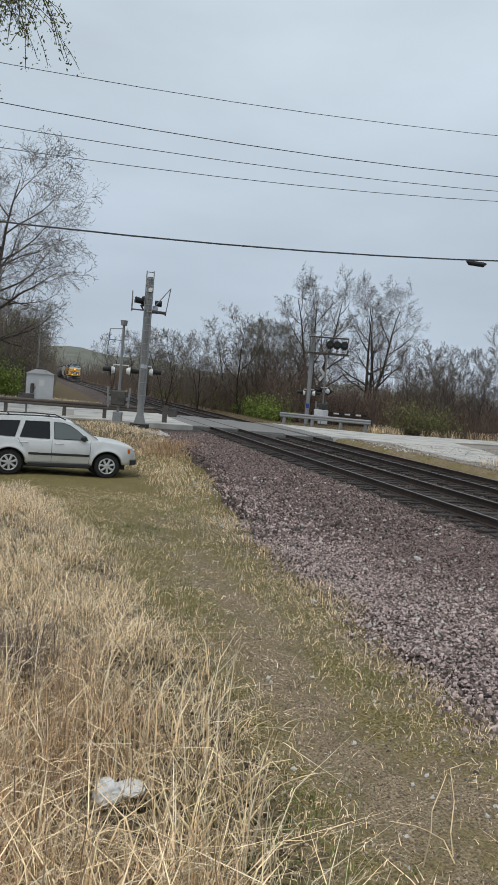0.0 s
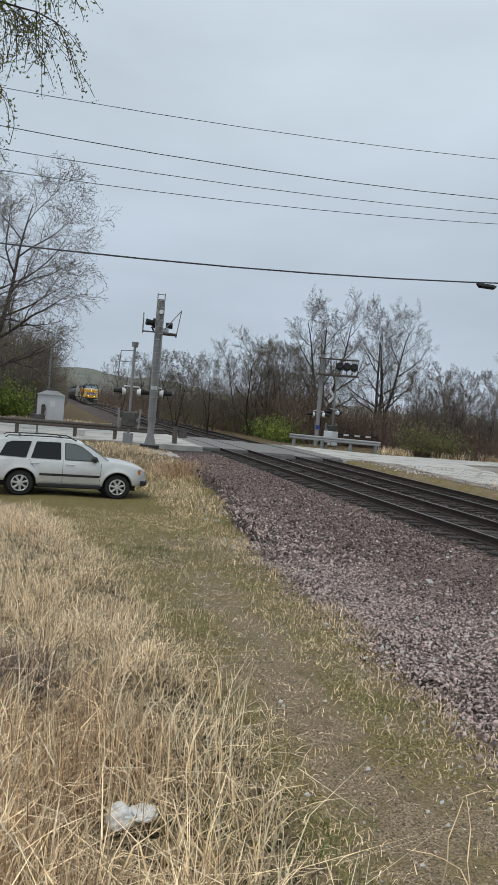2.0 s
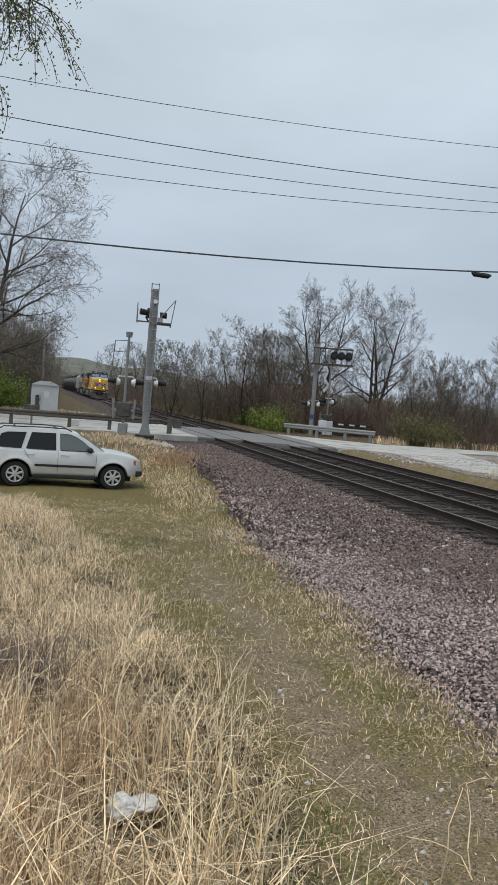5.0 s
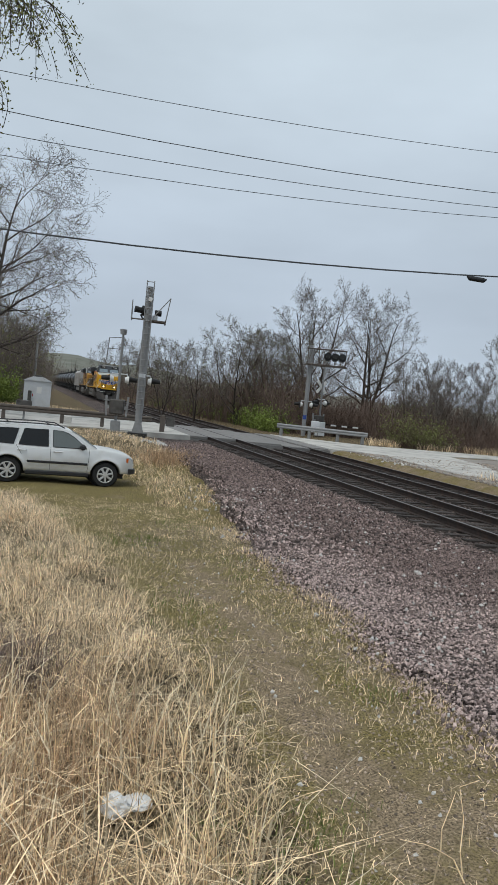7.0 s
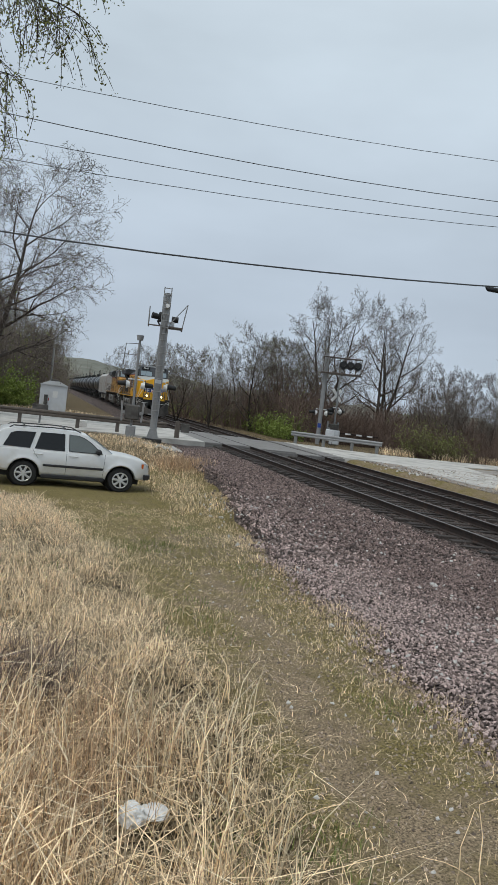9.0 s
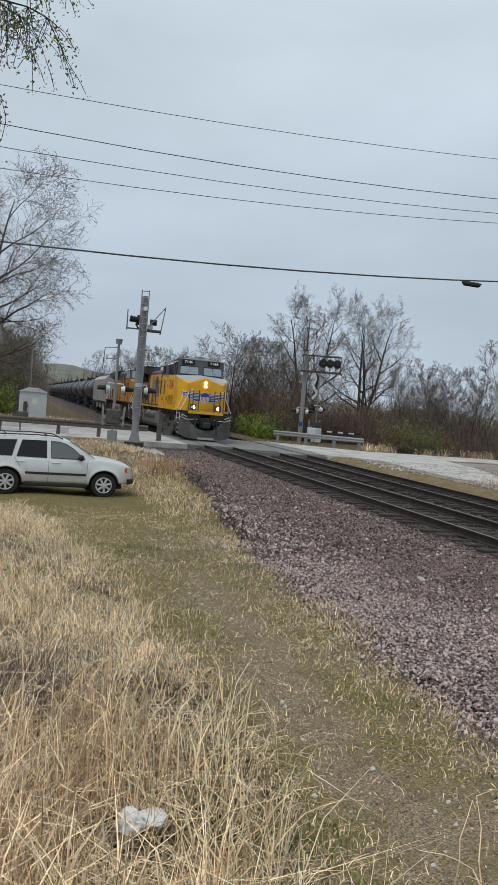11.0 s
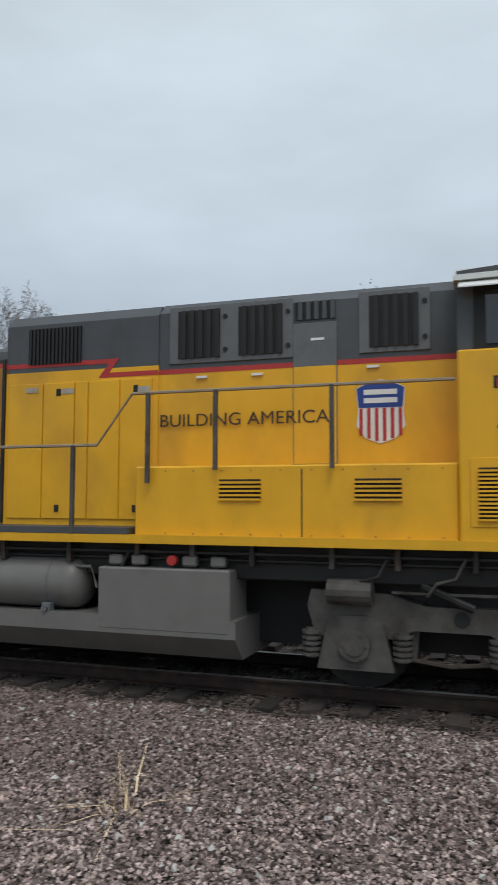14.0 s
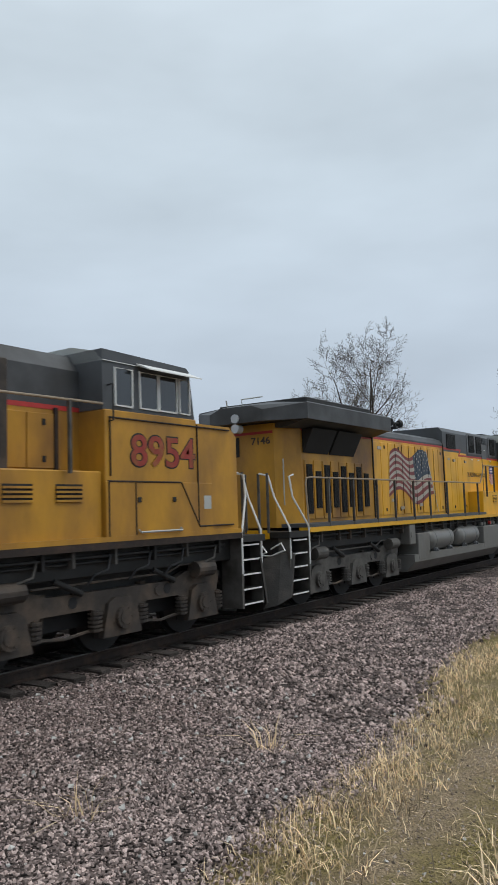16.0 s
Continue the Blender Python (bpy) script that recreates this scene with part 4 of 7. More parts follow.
    # headlights in the nose
    part("headlight_housing", box(B(), -0.14, 0.14, -3.01, -3.1, 2.96, 3.4, 0.015), "dark", nose)
    for z in (3.08, 3.28):
        part("headlight", rod(B(), (0, -3.22, z), (0, -3.25, z), 0.085, n=18), "lamp", nose, "lit white headlight")
    for x in (-0.72, 0.72):
        d = part("ditch_light_box", box(B(), x - 0.17, x + 0.17, -3.72, -3.45, 1.66, 2.05, 0.02), "truck", L)
        part("ditch_light", rod(B(), (x, -3.72, 1.86), (x, -3.75, 1.86), 0.1, n=18), "lamp", d, "lit ditch light")
    part("nose_door", box(B(), -0.33, 0.33, -3.22, -3.19, 1.75, 2.75, 0.01), "yellow", nose)
    for z in (3.12, 2.78):
        part("grab_iron", tube(B(), [(-0.25, -3.2, z), (-0.25, -3.26, z), (-0.72, -3.26, z), (-0.72, -3.2, z)], 0.014), "yellow", nose)
    # the winged emblem across the nose: blue wings with pale bars, striped shield between
    def nose_at(a, z):
        # a metres along the face from its centre, folding round the chamfer
        if abs(a) <= 1.02:
            return (a, -3.215, z)
        k = abs(a) - 1.02
        return (math.copysign(1.02 + k * 0.50, a), -3.215 + k * 0.866, z)
    for s in (-1, 1):
        for k, (m, lift) in enumerate((("white", 0.0), ("blue", -0.006))):
            g = 0.03 * (1 - k)
            bm = B()
            pts = [(0.2, 2.66), (0.42, 2.67), (0.7, 2.66), (1.02, 2.67), (1.3, 2.69), (1.55, 2.70), (1.48, 2.58), (1.36, 2.5), (1.02, 2.46), (0.85, 2.36), (0.7, 2.28), (0.5, 2.22), (0.32, 2.2), (0.2, 2.3)]
            top_, bot_ = pts[:6], pts[6:][::-1]
            cols = [0.2, 0.35, 0.5, 0.65, 0.8, 0.95, 1.02, 1.15, 1.3, 1.42, 1.52]
            up = np.interp(cols, [p[0] for p in top_], [p[1] for p in top_]) + g
            dn = np.interp(cols, [p[0] for p in bot_], [p[1] for p in bot_]) - g
            vt = []
            for c, a, b in zip(cols, up, dn):
                A_, B_ = nose_at(s * c, a), nose_at(s * c, b)
                vt.append((bm.verts.new((A_[0], A_[1] + lift - 0.004, A_[2])), bm.verts.new((B_[0], B_[1] + lift - 0.004, B_[2]))))
            for p, q in zip(vt, vt[1:]):
                bm.faces.new((p[0], q[0], q[1], p[1]))
            part("wing", bm, m, nose, "blue wing emblem" if k else "")
        for z, a0, a1 in ((2.61, 0.3, 1.42), (2.53, 0.34, 1.25), (2.44, 0.36, 0.92), (2.35, 0.36, 0.78)):
            bm = B()
            cols = [a for a in (a0, 0.6, 0.8, 1.02, 1.2, a1) if a0 <= a <= a1]
            vt = [[bm.verts.new(tuple(np.array(nose_at(s * c, zz)) + (0, -0.014, 0))) for zz in (z + 0.014, z - 0.014)] for c in cols]
            for p, q in zip(vt, vt[1:]):
                bm.faces.new((p[0], q[0], q[1], p[1]))
            part("feather_bar", bm, "white", nose)
    em = part("nose_shield", prism(B(), [(-0.26, 2.62), (-0.12, 2.72), (0, 2.76), (0.12, 2.72), (0.26, 2.62), (0.27, 2.3), (0.16, 2.16), (0, 2.1), (-0.16, 2.16), (-0.27, 2.3)], "y", -3.232, -3.223),
              "white", nose, "striped shield emblem")
    part("blue_field", prism(B(), [(-0.24, 2.62), (-0.11, 2.7), (0, 2.74), (0.11, 2.7), (0.24, 2.62), (0.25, 2.48), (-0.25, 2.48)], "y", -3.238, -3.232), "blue", em)
    for k in range(6):
        a = -0.2 + 0.08 * k
        part("red_bar", box(B(), a - 0.018, a + 0.018, -3.238, -3.232, 2.14 + abs(a) * 0.45, 2.47), "red", em)
    # cab
    cab = part("cab", box(B(), -1.5, 1.5, -1.72, 0.53, 1.62, 3.66, 0.02), "yellow", L, "yellow cab side")
    bm = B()
    prism(bm, [(-1.72, 3.66), (-1.52, 4.46), (-1.5, 4.62), (-1.4, 4.66), (0.53, 4.52), (0.53, 3.66)], "x", -1.38, 1.38)
    part("cab_upper", bm, "lgrey", cab, "grey upper cab")
    bm = B()
    loft(bm, [[(x, u, z + (0.03 if u > 0 else 0.06)) for x, z in ((-1.5, 4.36), (-1.46, 4.42), (-1.0, 4.62), (-0.3, 4.69), (0.3, 4.69), (1.0, 4.62), (1.46, 4.42), (1.5, 4.36), (1.3, 4.36), (-1.3, 4.36))] for u in (-1.38, 0.56)])
    part("cab_roof", bm, "pgrey", cab, "pale grey cab roof")
    for s in (-1, 1):
        part("red_stripe", box(B(), s * 1.5, s * 1.505, -1.72, -1.38, 3.62, 3.67), "red", cab)
        w = part("cab_window_band", box(B(), s * 1.38, s * 1.42, -1.45, 0.36, 3.66, 4.36), "dark", cab)
        for a, b in ((-1.38, -0.98), (-0.86, -0.3), (-0.24, 0.24)):
            part("cab_side_window", box(B(), s * 1.42, s * 1.43, a, b, 3.72, 4.28), "glass", w, "dark sliding cab window")
        part("window_post", box(B(), s * 1.42, s * 1.46, -0.97, -0.88, 3.68, 4.34), "lgrey", w)
        part("awning", prism(B(), [(s * 1.42, 4.38), (s * 1.62, 4.28), (s * 1.62, 4.295), (s * 1.42, 4.40)], "y", -0.95, 0.5), "white", cab, "pale sun awning")
        # windscreen panes
        wp = part("windscreen", prism(B(), [(-1.695, 3.78), (-1.60, 4.2), (-1.61, 4.205), (-1.705, 3.78)], "x", s * 0.16, s * 1.24), "screen", cab, "windscreen with its sky reflection painted pale")
        part("screen_frame", tube(B(), [(s * 0.13, -1.70, 3.73), (s * 1.27, -1.70, 3.73), (s * 1.24, -1.60, 4.24), (s * 0.16, -1.60, 4.24), (s * 0.13, -1.70, 3.73)], 0.022), "black", wp)
        part("wiper", tube(B(), [(s * 0.7, -1.63, 4.22), (s * 0.66, -1.68, 3.98), (s * 0.86, -1.71, 3.86)], 0.01), "black", wp)
        nb = part("number_board", box(B(), s * 0.40, s * 1.14, -1.62, -1.46, 4.33, 4.62, 0.015), "dark", cab, "black number board with white figures")
        text_part("road_number", "7146", 0.22, Matrix.Translation((s * 0.77, -1.624, 4.475)) @ pose(0, 0, 0, 90, 0, 0), "white", nb, "white road number", 0.004, 0.5)
        side_text(cab, "number_outline", "7146", 0.74, s, 1.5025, -0.52, 3.06, "black", 1.40, 0.03)
        side_text(cab, "road_number", "7146", 0.72, s, 1.508, -0.52, 3.06, "red", 1.34, 0.014, "large red road number with a dark outline")
        lo = part("louvre_panel", box(B(), s * 1.5, s * 1.512, -1.52, 0.42, 1.84, 2.54, 0.004), "yellow", cab)
        for a, b in ((-1.38, -0.62), (-0.42, 0.34)):
            louvre(lo, a, b, 1.9, 2.44, 1.512, 13, s=s)
        part("pale_patch", box(B(), s * 1.5, s * 1.503, -1.93, -1.73, 1.96, 2.2), "pgrey", cab)
    bm = B()
    for x in (-0.9, 0.9):
        box(bm, x - 0.25, x + 0.25, -0.9, 0.1, 4.66, 4.74, 0.02)
    box(bm, -0.3, 0.3, -1.0, 0.3, 4.74, 4.8, 0.02)
    tube(bm, [(-0.4, -1.2, 4.72), (-0.4, -1.2, 4.82), (0.4, -1.2, 4.82), (0.4, -1.2, 4.72)], 0.015)
    part("roof_antenna", bm, "lgrey", cab)
    # equipment cab behind it, on a wide skirt
    part("skirt", box(B(), -1.42, 1.42, 0.53, 4.25, 1.62, 2.5, 0.02), "yellow", L, "yellow lower equipment skirt")
    body = part("equipment_cab", box(B(), -0.88, 0.88, 0.53, 4.21, 2.4, 3.72), "yellow", L, "yellow equipment cab")
    part("equipment_cab_top", prism(B(), [(-0.88, 3.72), (-0.88, 4.46), (-0.72, 4.6), (0.72, 4.6), (0.88, 4.46), (0.88, 3.72)], "y", 0.53, 4.21), "lgrey", body, "grey upper equipment cab")
    for s in (-1, 1):
        part("red_stripe", box(B(), s * 0.88, s * 0.884, 0.53, 4.21, 3.68, 3.74), "red", body)
        part("skirt_lines", box(B(), s * 1.42, s * 1.424, 2.2, 2.215, 1.7, 2.45), "dark", L)
        for a in (1.12, 2.68):
            louvre(L, a, a + 0.5, 2.1, 2.34, 1.42, 5, s=s)
        for a in (0.98, 2.58, 3.38):
            g = part("grille_frame", box(B(), s * 0.88, s * 0.9, a - 0.13, a + 0.68, 3.8, 4.52, 0.005), "frame_grey", body)
            louvre(g, a, a + 0.56, 3.86, 4.46, 0.9, 5, "black", "dark", True, s)
            for z in (3.95, 4.36):
                part("grille_bolt", rod(B(), (s * 0.9, a - 0.07, z), (s * 0.915, a - 0.07, z), 0.03, n=8), "dark", g)
        part("personnel_door", box(B(), s * 0.88, s * 0.9, 1.92, 2.45, 2.52, 4.2, 0.005), "frame_grey", body)
        part("door_lower", box(B(), s * 0.9, s * 0.902, 1.93, 2.44, 2.53, 3.68), "yellow", body)
        louvre(body, 1.94, 2.43, 4.24, 4.46, 0.88, 5, "lgrey", "dark", True, s)
        side_text(body, "lettering", "BUILDING AMERICA", 0.22, s, 0.906, 3.10, 3.08, "brown_letter", 2.16, 0.0, "dark brown slogan lettering")
        shield(body, s, 0.886, 1.42, 3.12, 0.56, 0.74)
        for u, z, w in ((3.62, 3.62, 0.14), (2.9, 3.62, 0.14), (1.5, 3.64, 0.14), (2.15, 4.0, 0.16)):
            part("placard", box(B(), s * 0.88, s * 0.907, u - w / 2, u + w / 2, z - 0.015, z + 0.015), "white", body)
    # blower box and engine hood
    part("blower_box", box(B(), -0.9, 0.9, 4.21, 6.47, 1.7, 3.8), "yellow", L, "yellow hood section")
    part("blower_box_top", prism(B(), [(-0.9, 3.8), (-0.9, 4.44), (-0.78, 4.58), (0.78, 4.58), (0.9, 4.44), (0.9, 3.8)], "y", 4.21, 6.47), "lgrey", L, "grey upper hood section")
    for s in (-1, 1):
        louvre(L, 5.32, 6.13, 3.9, 4.38, 0.9, 14, "black", "dark", True, s)
        part("red_stripe", box(B(), s * 0.9, s * 0.904, 4.82, 6.47, 3.86, 3.92), "red", L)
        part("red_stripe", box(B(), s * 0.9, s * 0.904, 4.21, 5.02, 3.68, 3.74), "red", L)
        part("red_stripe", prism(B(), [(5.06, 3.68), (4.96, 3.68), (4.76, 3.92), (4.86, 3.92)], "x", s * 0.9, s * 0.906), "red", L)
    doors(L, [4.28, 4.74, 5.2, 5.4, 5.88, 6.42], 0.9, 1.86, 3.64, "yellow")
    hood = part("engine_hood", box(B(), -0.9, 0.9, 6.47, 11.8, 1.7, 3.92), "yellow_worn", L, "streaked yellow engine hood")
    bm = B()
    prism(bm, [(-0.9, 3.92), (-0.9, 4.0), (-0.82, 4.13), (-0.62, 4.22), (0.62, 4.22), (0.82, 4.13), (0.9, 4.0), (0.9, 3.92)], "y", 6.47, 11.8)
    part("hood_roof", bm, "soot", hood, "sooty grey rounded hood roof")
    for s in (-1, 1):
        part("red_stripe", box(B(), s * 0.9, s * 0.904, 6.47, 11.8, 3.89, 3.95), "red", hood)
        flag(hood, s, 0.924)
        for u, z in ((8.6, 2.1), (9.12, 2.2), (10.0, 2.03), (10.6, 2.25), (11.4, 3.66)):
            part("placard", box(B(), s * 0.923, s * 0.938, u - 0.12, u + 0.12, z - 0.04, z + 0.04), "flag_white", hood)
        for u, z in ((6.05, 3.55), (5.5, 3.52), (4.4, 3.5)):
            part("placard", box(B(), s * 0.923, s * 0.93, u - 0.09, u + 0.09, z - 0.03, z + 0.04), "flag_white", hood)
    doors(hood, [6.6, 7.0, 7.42, 7.88, 7.95, 8.4, 8.46, 8.86, 8.92, 9.36, 9.42, 9.85, 9.91, 10.32, 10.38, 10.82, 11.3, 11.75], 0.9, 1.86, 3.82, "yellow_worn")
    bm = B()
    loft(bm, [[(x * k, 10.55 + u * k, z) for x, u in ((-0.34, -0.46), (-0.22, -0.58), (0.22, -0.58), (0.34, -0.46), (0.34, 0.46), (0.22, 0.58), (-0.22, 0.58), (-0.34, 0.46))]
              for z, k in ((4.2, 1.0), (4.5, 0.94), (4.56, 0.9))])
    stack = part("exhaust_stack", bm, "white", hood, "pale exhaust stack")
    part("stack_rim", loft(B(), [[(x * k, 10.55 + u * k, z) for x, u in ((-0.34, -0.46), (-0.22, -0.58), (0.22, -0.58), (0.34, -0.46), (0.34, 0.46), (0.22, 0.58), (-0.22, 0.58), (-0.34, 0.46))]
                           for z, k in ((4.54, 0.99), (4.6, 0.99))]), "black", stack, "black stack rim")
    part("stack_base", box(B(), -0.5, 0.5, 9.9, 11.2, 4.2, 4.27, 0.02), "soot", stack)
    horn = part("air_horn", box(B(), -0.3, 0.3, 8.55, 8.73, 4.42, 4.5, 0.01), "black", hood, "black cluster of air horns")
    part("horn_post", rod(B(), (0, 8.64, 4.2), (0, 8.64, 4.44), 0.04), "black", horn)
    for x, u0, u1, z, r in ((-0.22, 8.28, 9.0, 4.6, 0.13), (0, 8.42, 8.86, 4.68, 0.1), (0.22, 8.3, 8.9, 4.6, 0.12)):
        bm = B()
        tube(bm, [(x, u0 + 0.08, z), (x, u1 - 0.08, z)], 0.035, 8)
        rod(bm, (x, u0, z), (x, u0 + 0.09, z), r, r * 0.7, n=14)
        rod(bm, (x, u1 - 0.09, z), (x, u1, z), r * 0.7, r, n=14)
        rod(bm, (x, 8.64, 4.48), (x, 8.64, z), 0.05, n=8)
        part("trumpet", bm, "black", horn)
    # radiator section with wide overhanging wings
    for s in (-1, 1):
        for u in (6.5, 11.78):
            part("hood_seam", box(B(), s * 0.9, s * 0.93, u - 0.02, u + 0.02, 1.8, 4.0), "black", L)
        bm = B()
        for u in np.arange(0.7, 4.2, 0.35):
            for z in (1.72, 2.44):
                rod(bm, (s * 1.42, u, z), (s * 1.428, u, z), 0.012, n=5)
        tagged(part("rivet", bm, "yellow_old", L), kind="stuff")
    rad = part("radiator_hood", prism(B(), [(-0.9, 11.8), (-0.9, 15.5), (-0.62, 16.2), (0.62, 16.2), (0.9, 15.5), (0.9, 11.8)], "z", 1.7, 4.0), "yellow_old", L, "dusty yellow radiator hood")
    part("radiator_wing", prism(B(), [(-0.92, 3.9), (-1.36, 4.02), (-1.48, 4.03), (-1.48, 4.38), (-1.44, 4.41), (-0.6, 4.48), (0.6, 4.48), (1.44, 4.41), (1.48, 4.38), (1.48, 4.03), (1.36, 4.02), (0.92, 3.9)], "y", 11.8, 16.15),
         "soot", rad, "sooty grey overhanging radiator wings")
    bm = B()
    loft(bm, [[(-1.48, 16.15, 4.03), (-1.48, 16.15, 4.38), (-0.6, 16.15, 4.48), (0.6, 16.15, 4.48), (1.48, 16.15, 4.38), (1.48, 16.15, 4.03)],
              [(-0.7, 16.75, 4.0), (-0.7, 16.75, 4.25), (-0.4, 16.75, 4.36), (0.4, 16.75, 4.36), (0.7, 16.75, 4.25), (0.7, 16.75, 4.0)]])
    part("radiator_end", bm, "soot", rad)
    part("radiator_screen", box(B(), -1.2, 1.2, 12.4, 15.7, 4.4, 4.58, 0.02), "black", rad)
    part("rear_vent", box(B(), 0.3, 0.56, 16.2, 16.215, 3.3, 3.74, 0.004), "dark", rad, "dark end vent")
    for s in (-1, 1):
        part("grab_iron", tube(B(), [(s * 0.2, 16.75, 4.36), (s * 0.2, 16.8, 4.5), (s * 0.5, 16.4, 4.58)], 0.014), "pgrey", rad)
    for z in (4.1, 3.88):
        part("rear_headlight", rod(B(), (0, 16.6, z), (0, 16.79, z), 0.1, n=14), "lamp_off", rad)
    part("red_stripe", box(B(), -0.6, 0.6, 16.2, 16.205, 3.78, 3.84), "red", rad)
    text_part("rear_number", "7146", 0.22, Matrix.Translation((-0.28, 16.208, 3.62)) @ pose(0, 0, 0, 90, 0, 180), "brown_letter", rad, "", 0.004, 0.5)
    for s in (-1, 1):
        part("red_stripe", box(B(), s * 0.9, s * 0.904, 11.8, 15.5, 3.86, 3.92), "red", rad)
        for a, b in ((12.95, 14.2), (14.3, 15.6)):
            part("intake_screen", prism(B(), [(s * 0.905, 3.36), (s * 0.93, 3.36), (s * 1.2, 3.9), (s * 0.905, 3.9)], "y", a, min(b, 15.45)), "dark", rad, "dark air intake screen")
        for k in range(8):
            a = 12.1 + k * 0.42
            d = part("radiator_door", box(B(), s * 0.9, s * 0.925, a, a + 0.375, 1.86, 3.2, 0.006), "yellow_old", rad)
            louvre(d, a + 0.07, a + 0.31, 1.98 if k % 2 else 2.1, 3.1 if k % 2 else 2.95, 0.925, 6, "dark", "dark", True, s)
        part("grab_pole", tube(B(), [(s * 0.72, 16.0, 2.2), (s * 0.76, 16.06, 2.2), (s * 0.76, 16.06, 3.2), (s * 0.72, 16.0, 3.2)], 0.014), "pgrey", rad)
    handrail_run(L, [(0.55, 3.36), (4.26, 3.36), (4.72, 2.76), (16.2, 2.76), (16.36, 2.74), (16.4, 2.6), (16.33, 1.9), (16.33, 1.0)],
                 [(1.85, 3.36, 2.45), (3.2, 3.36, 2.45), (4.05, 3.36, 2.3)] + [(u, 2.76, 1.7) for u in (5.05, 6.41, 7.95, 9.35, 10.55, 11.8, 12.9, 14.2, 15.4)])
    MOVERS.append((L, 0.0))


def second_locomotive():
    o = 18.75
    L = thing("locomotive", pose(D, o, 0), "grimy yellow diesel locomotive with faded red figures", "locomotive", "locomotives of the train")
    underframe(L, 0.0, 19.6, "rail", "yellow_old")
    # added dark block in place of the shade beneath the frame
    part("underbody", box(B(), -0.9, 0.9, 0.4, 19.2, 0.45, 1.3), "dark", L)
    ladder_end(L, 0.05, -1)
    ladder_end(L, 19.6, 1)
    truck(L, (0.95, 2.95, 5.1), casting="grime")
    truck(L, (15.2, 17.2, 19.2), casting="grime")
    fuel_tank(L, 6.2, 13.6, [(6.3, 8.0), (11.5, 13.3)])
    air_tank(L, 8.2, 11.3)
    bm = B()
    def ring(z, k):
        return [(-1.48, 1.29, z), (-1.48, 0.12 + k, z), (-0.95, -0.1 + k, z), (0.95, -0.1 + k, z), (1.48, 0.12 + k, z), (1.48, 1.29, z)]
    loft(bm, [ring(1.72, 0), ring(3.45, 0), ring(3.62, 0.2)])
    nose = part("nose", bm, "yellow_old", L, "grimy yellow low nose")
    for z in (3.0, 3.2):
        part("headlight", rod(B(), (0, -0.09, z), (0, -0.12, z), 0.085, n=16), "lamp_off", nose)
    cab = part("cab", box(B(), -1.49, 1.49, 1.3, 3.5, 1.72, 3.68, 0.015), "yellow_old", L, "grimy yellow cab side")
    part("cab_upper", prism(B(), [(1.3, 3.68), (1.42, 4.5), (1.5, 4.56), (3.5, 4.6), (3.5, 3.68)], "x", -1.45, 1.45), "lgrey", cab, "grey upper cab")
    bm = loft(B(), [[(x, u, z) for x, z in ((-1.47, 4.42), (-1.3, 4.58), (-0.8, 4.7), (0.8, 4.7), (1.3, 4.58), (1.47, 4.42))] for u in (1.35, 3.5)])
    part("cab_roof", bm, "pgrey", cab, "pale grey cab roof")
    for s in (-1, 1):
        for a, b in ((1.44, 1.7), (1.78, 2.22), (2.26, 2.68), (2.86, 3.24)):
            w = part("cab_window", box(B(), s * 1.45, s * 1.462, a, b, 3.76, 4.34), "glass", cab, "dark cab window in a pale frame")
            part("window_frame", tube(B(), [(s * 1.46, a, 3.76), (s * 1.46, b, 3.76), (s * 1.46, b, 4.34), (s * 1.46, a, 4.34), (s * 1.46, a, 3.76)], 0.024, 4), "white", w)
        part("awning", prism(B(), [(s * 1.46, 4.44), (s * 1.72, 4.34), (s * 1.72, 4.36), (s * 1.46, 4.47)], "y", 1.4, 2.75), "white", cab)
        side_text(cab, "number_outline", "8954", 0.7, s, 1.4925, 2.16, 3.06, "black", 1.63, 0.026)
        side_text(cab, "road_number", "8954", 0.68, s, 1.498, 2.16, 3.06, "old_red", 1.58, 0.010, "large faded red road number with a dark outline")
        for a, b, za, zb in ((1.75, 3.46, 2.6, 2.6), (1.75, 1.28, 2.6, 1.86), (1.28, 0.3, 1.86, 1.86), (3.44, 3.44, 1.75, 2.6), (2.86, 2.86, 1.78, 2.58), (0.35, 3.42, 3.56, 3.56), (3.4, 3.4, 2.68, 3.56), (1.3, 1.3, 1.9, 3.6)):
            part("seam", rod(B(), (s * 1.5, a, za), (s * 1.5, b, zb), 0.014, n=6), "rail", cab)
        for a in (1.9, 2.74):
            part("latch", box(B(), s * 1.5, s * 1.515, a, a + 0.09, 2.28, 2.36, 0.01), "dark", cab)
        part("grab_iron", tube(B(), [(s * 1.5, 1.8, 1.86), (s * 1.54, 1.8, 1.82), (s * 1.54, 2.8, 1.82), (s * 1.5, 2.8, 1.86)], 0.018, 5), "pgrey", cab)
        part("mirror", tube(B(), [(s * 1.46, 3.4, 3.5), (s * 1.62, 3.45, 3.5), (s * 1.62, 3.45, 4.05), (s * 1.46, 3.4, 4.05)], 0.015, 5), "black", cab)
        part("battery_box", box(B(), s * 1.4, s * 1.5, 0.9, 3.5, 1.75, 2.6, 0.01), "yellow_old", cab)
        part("pale_patch", box(B(), s * 1.5, s * 1.503, 0.95, 1.15, 2.15, 2.38), "pgrey", cab)
        part("windscreen", prism(B(), [(1.30, 3.78), (1.395, 4.38), (1.385, 4.38), (1.29, 3.78)], "x", s * 0.14, s * 1.25), "screen", cab)
        part("number_board", box(B(), s * 0.4, s * 1.1, 1.32, 1.45, 4.44, 4.64), "dark", cab)
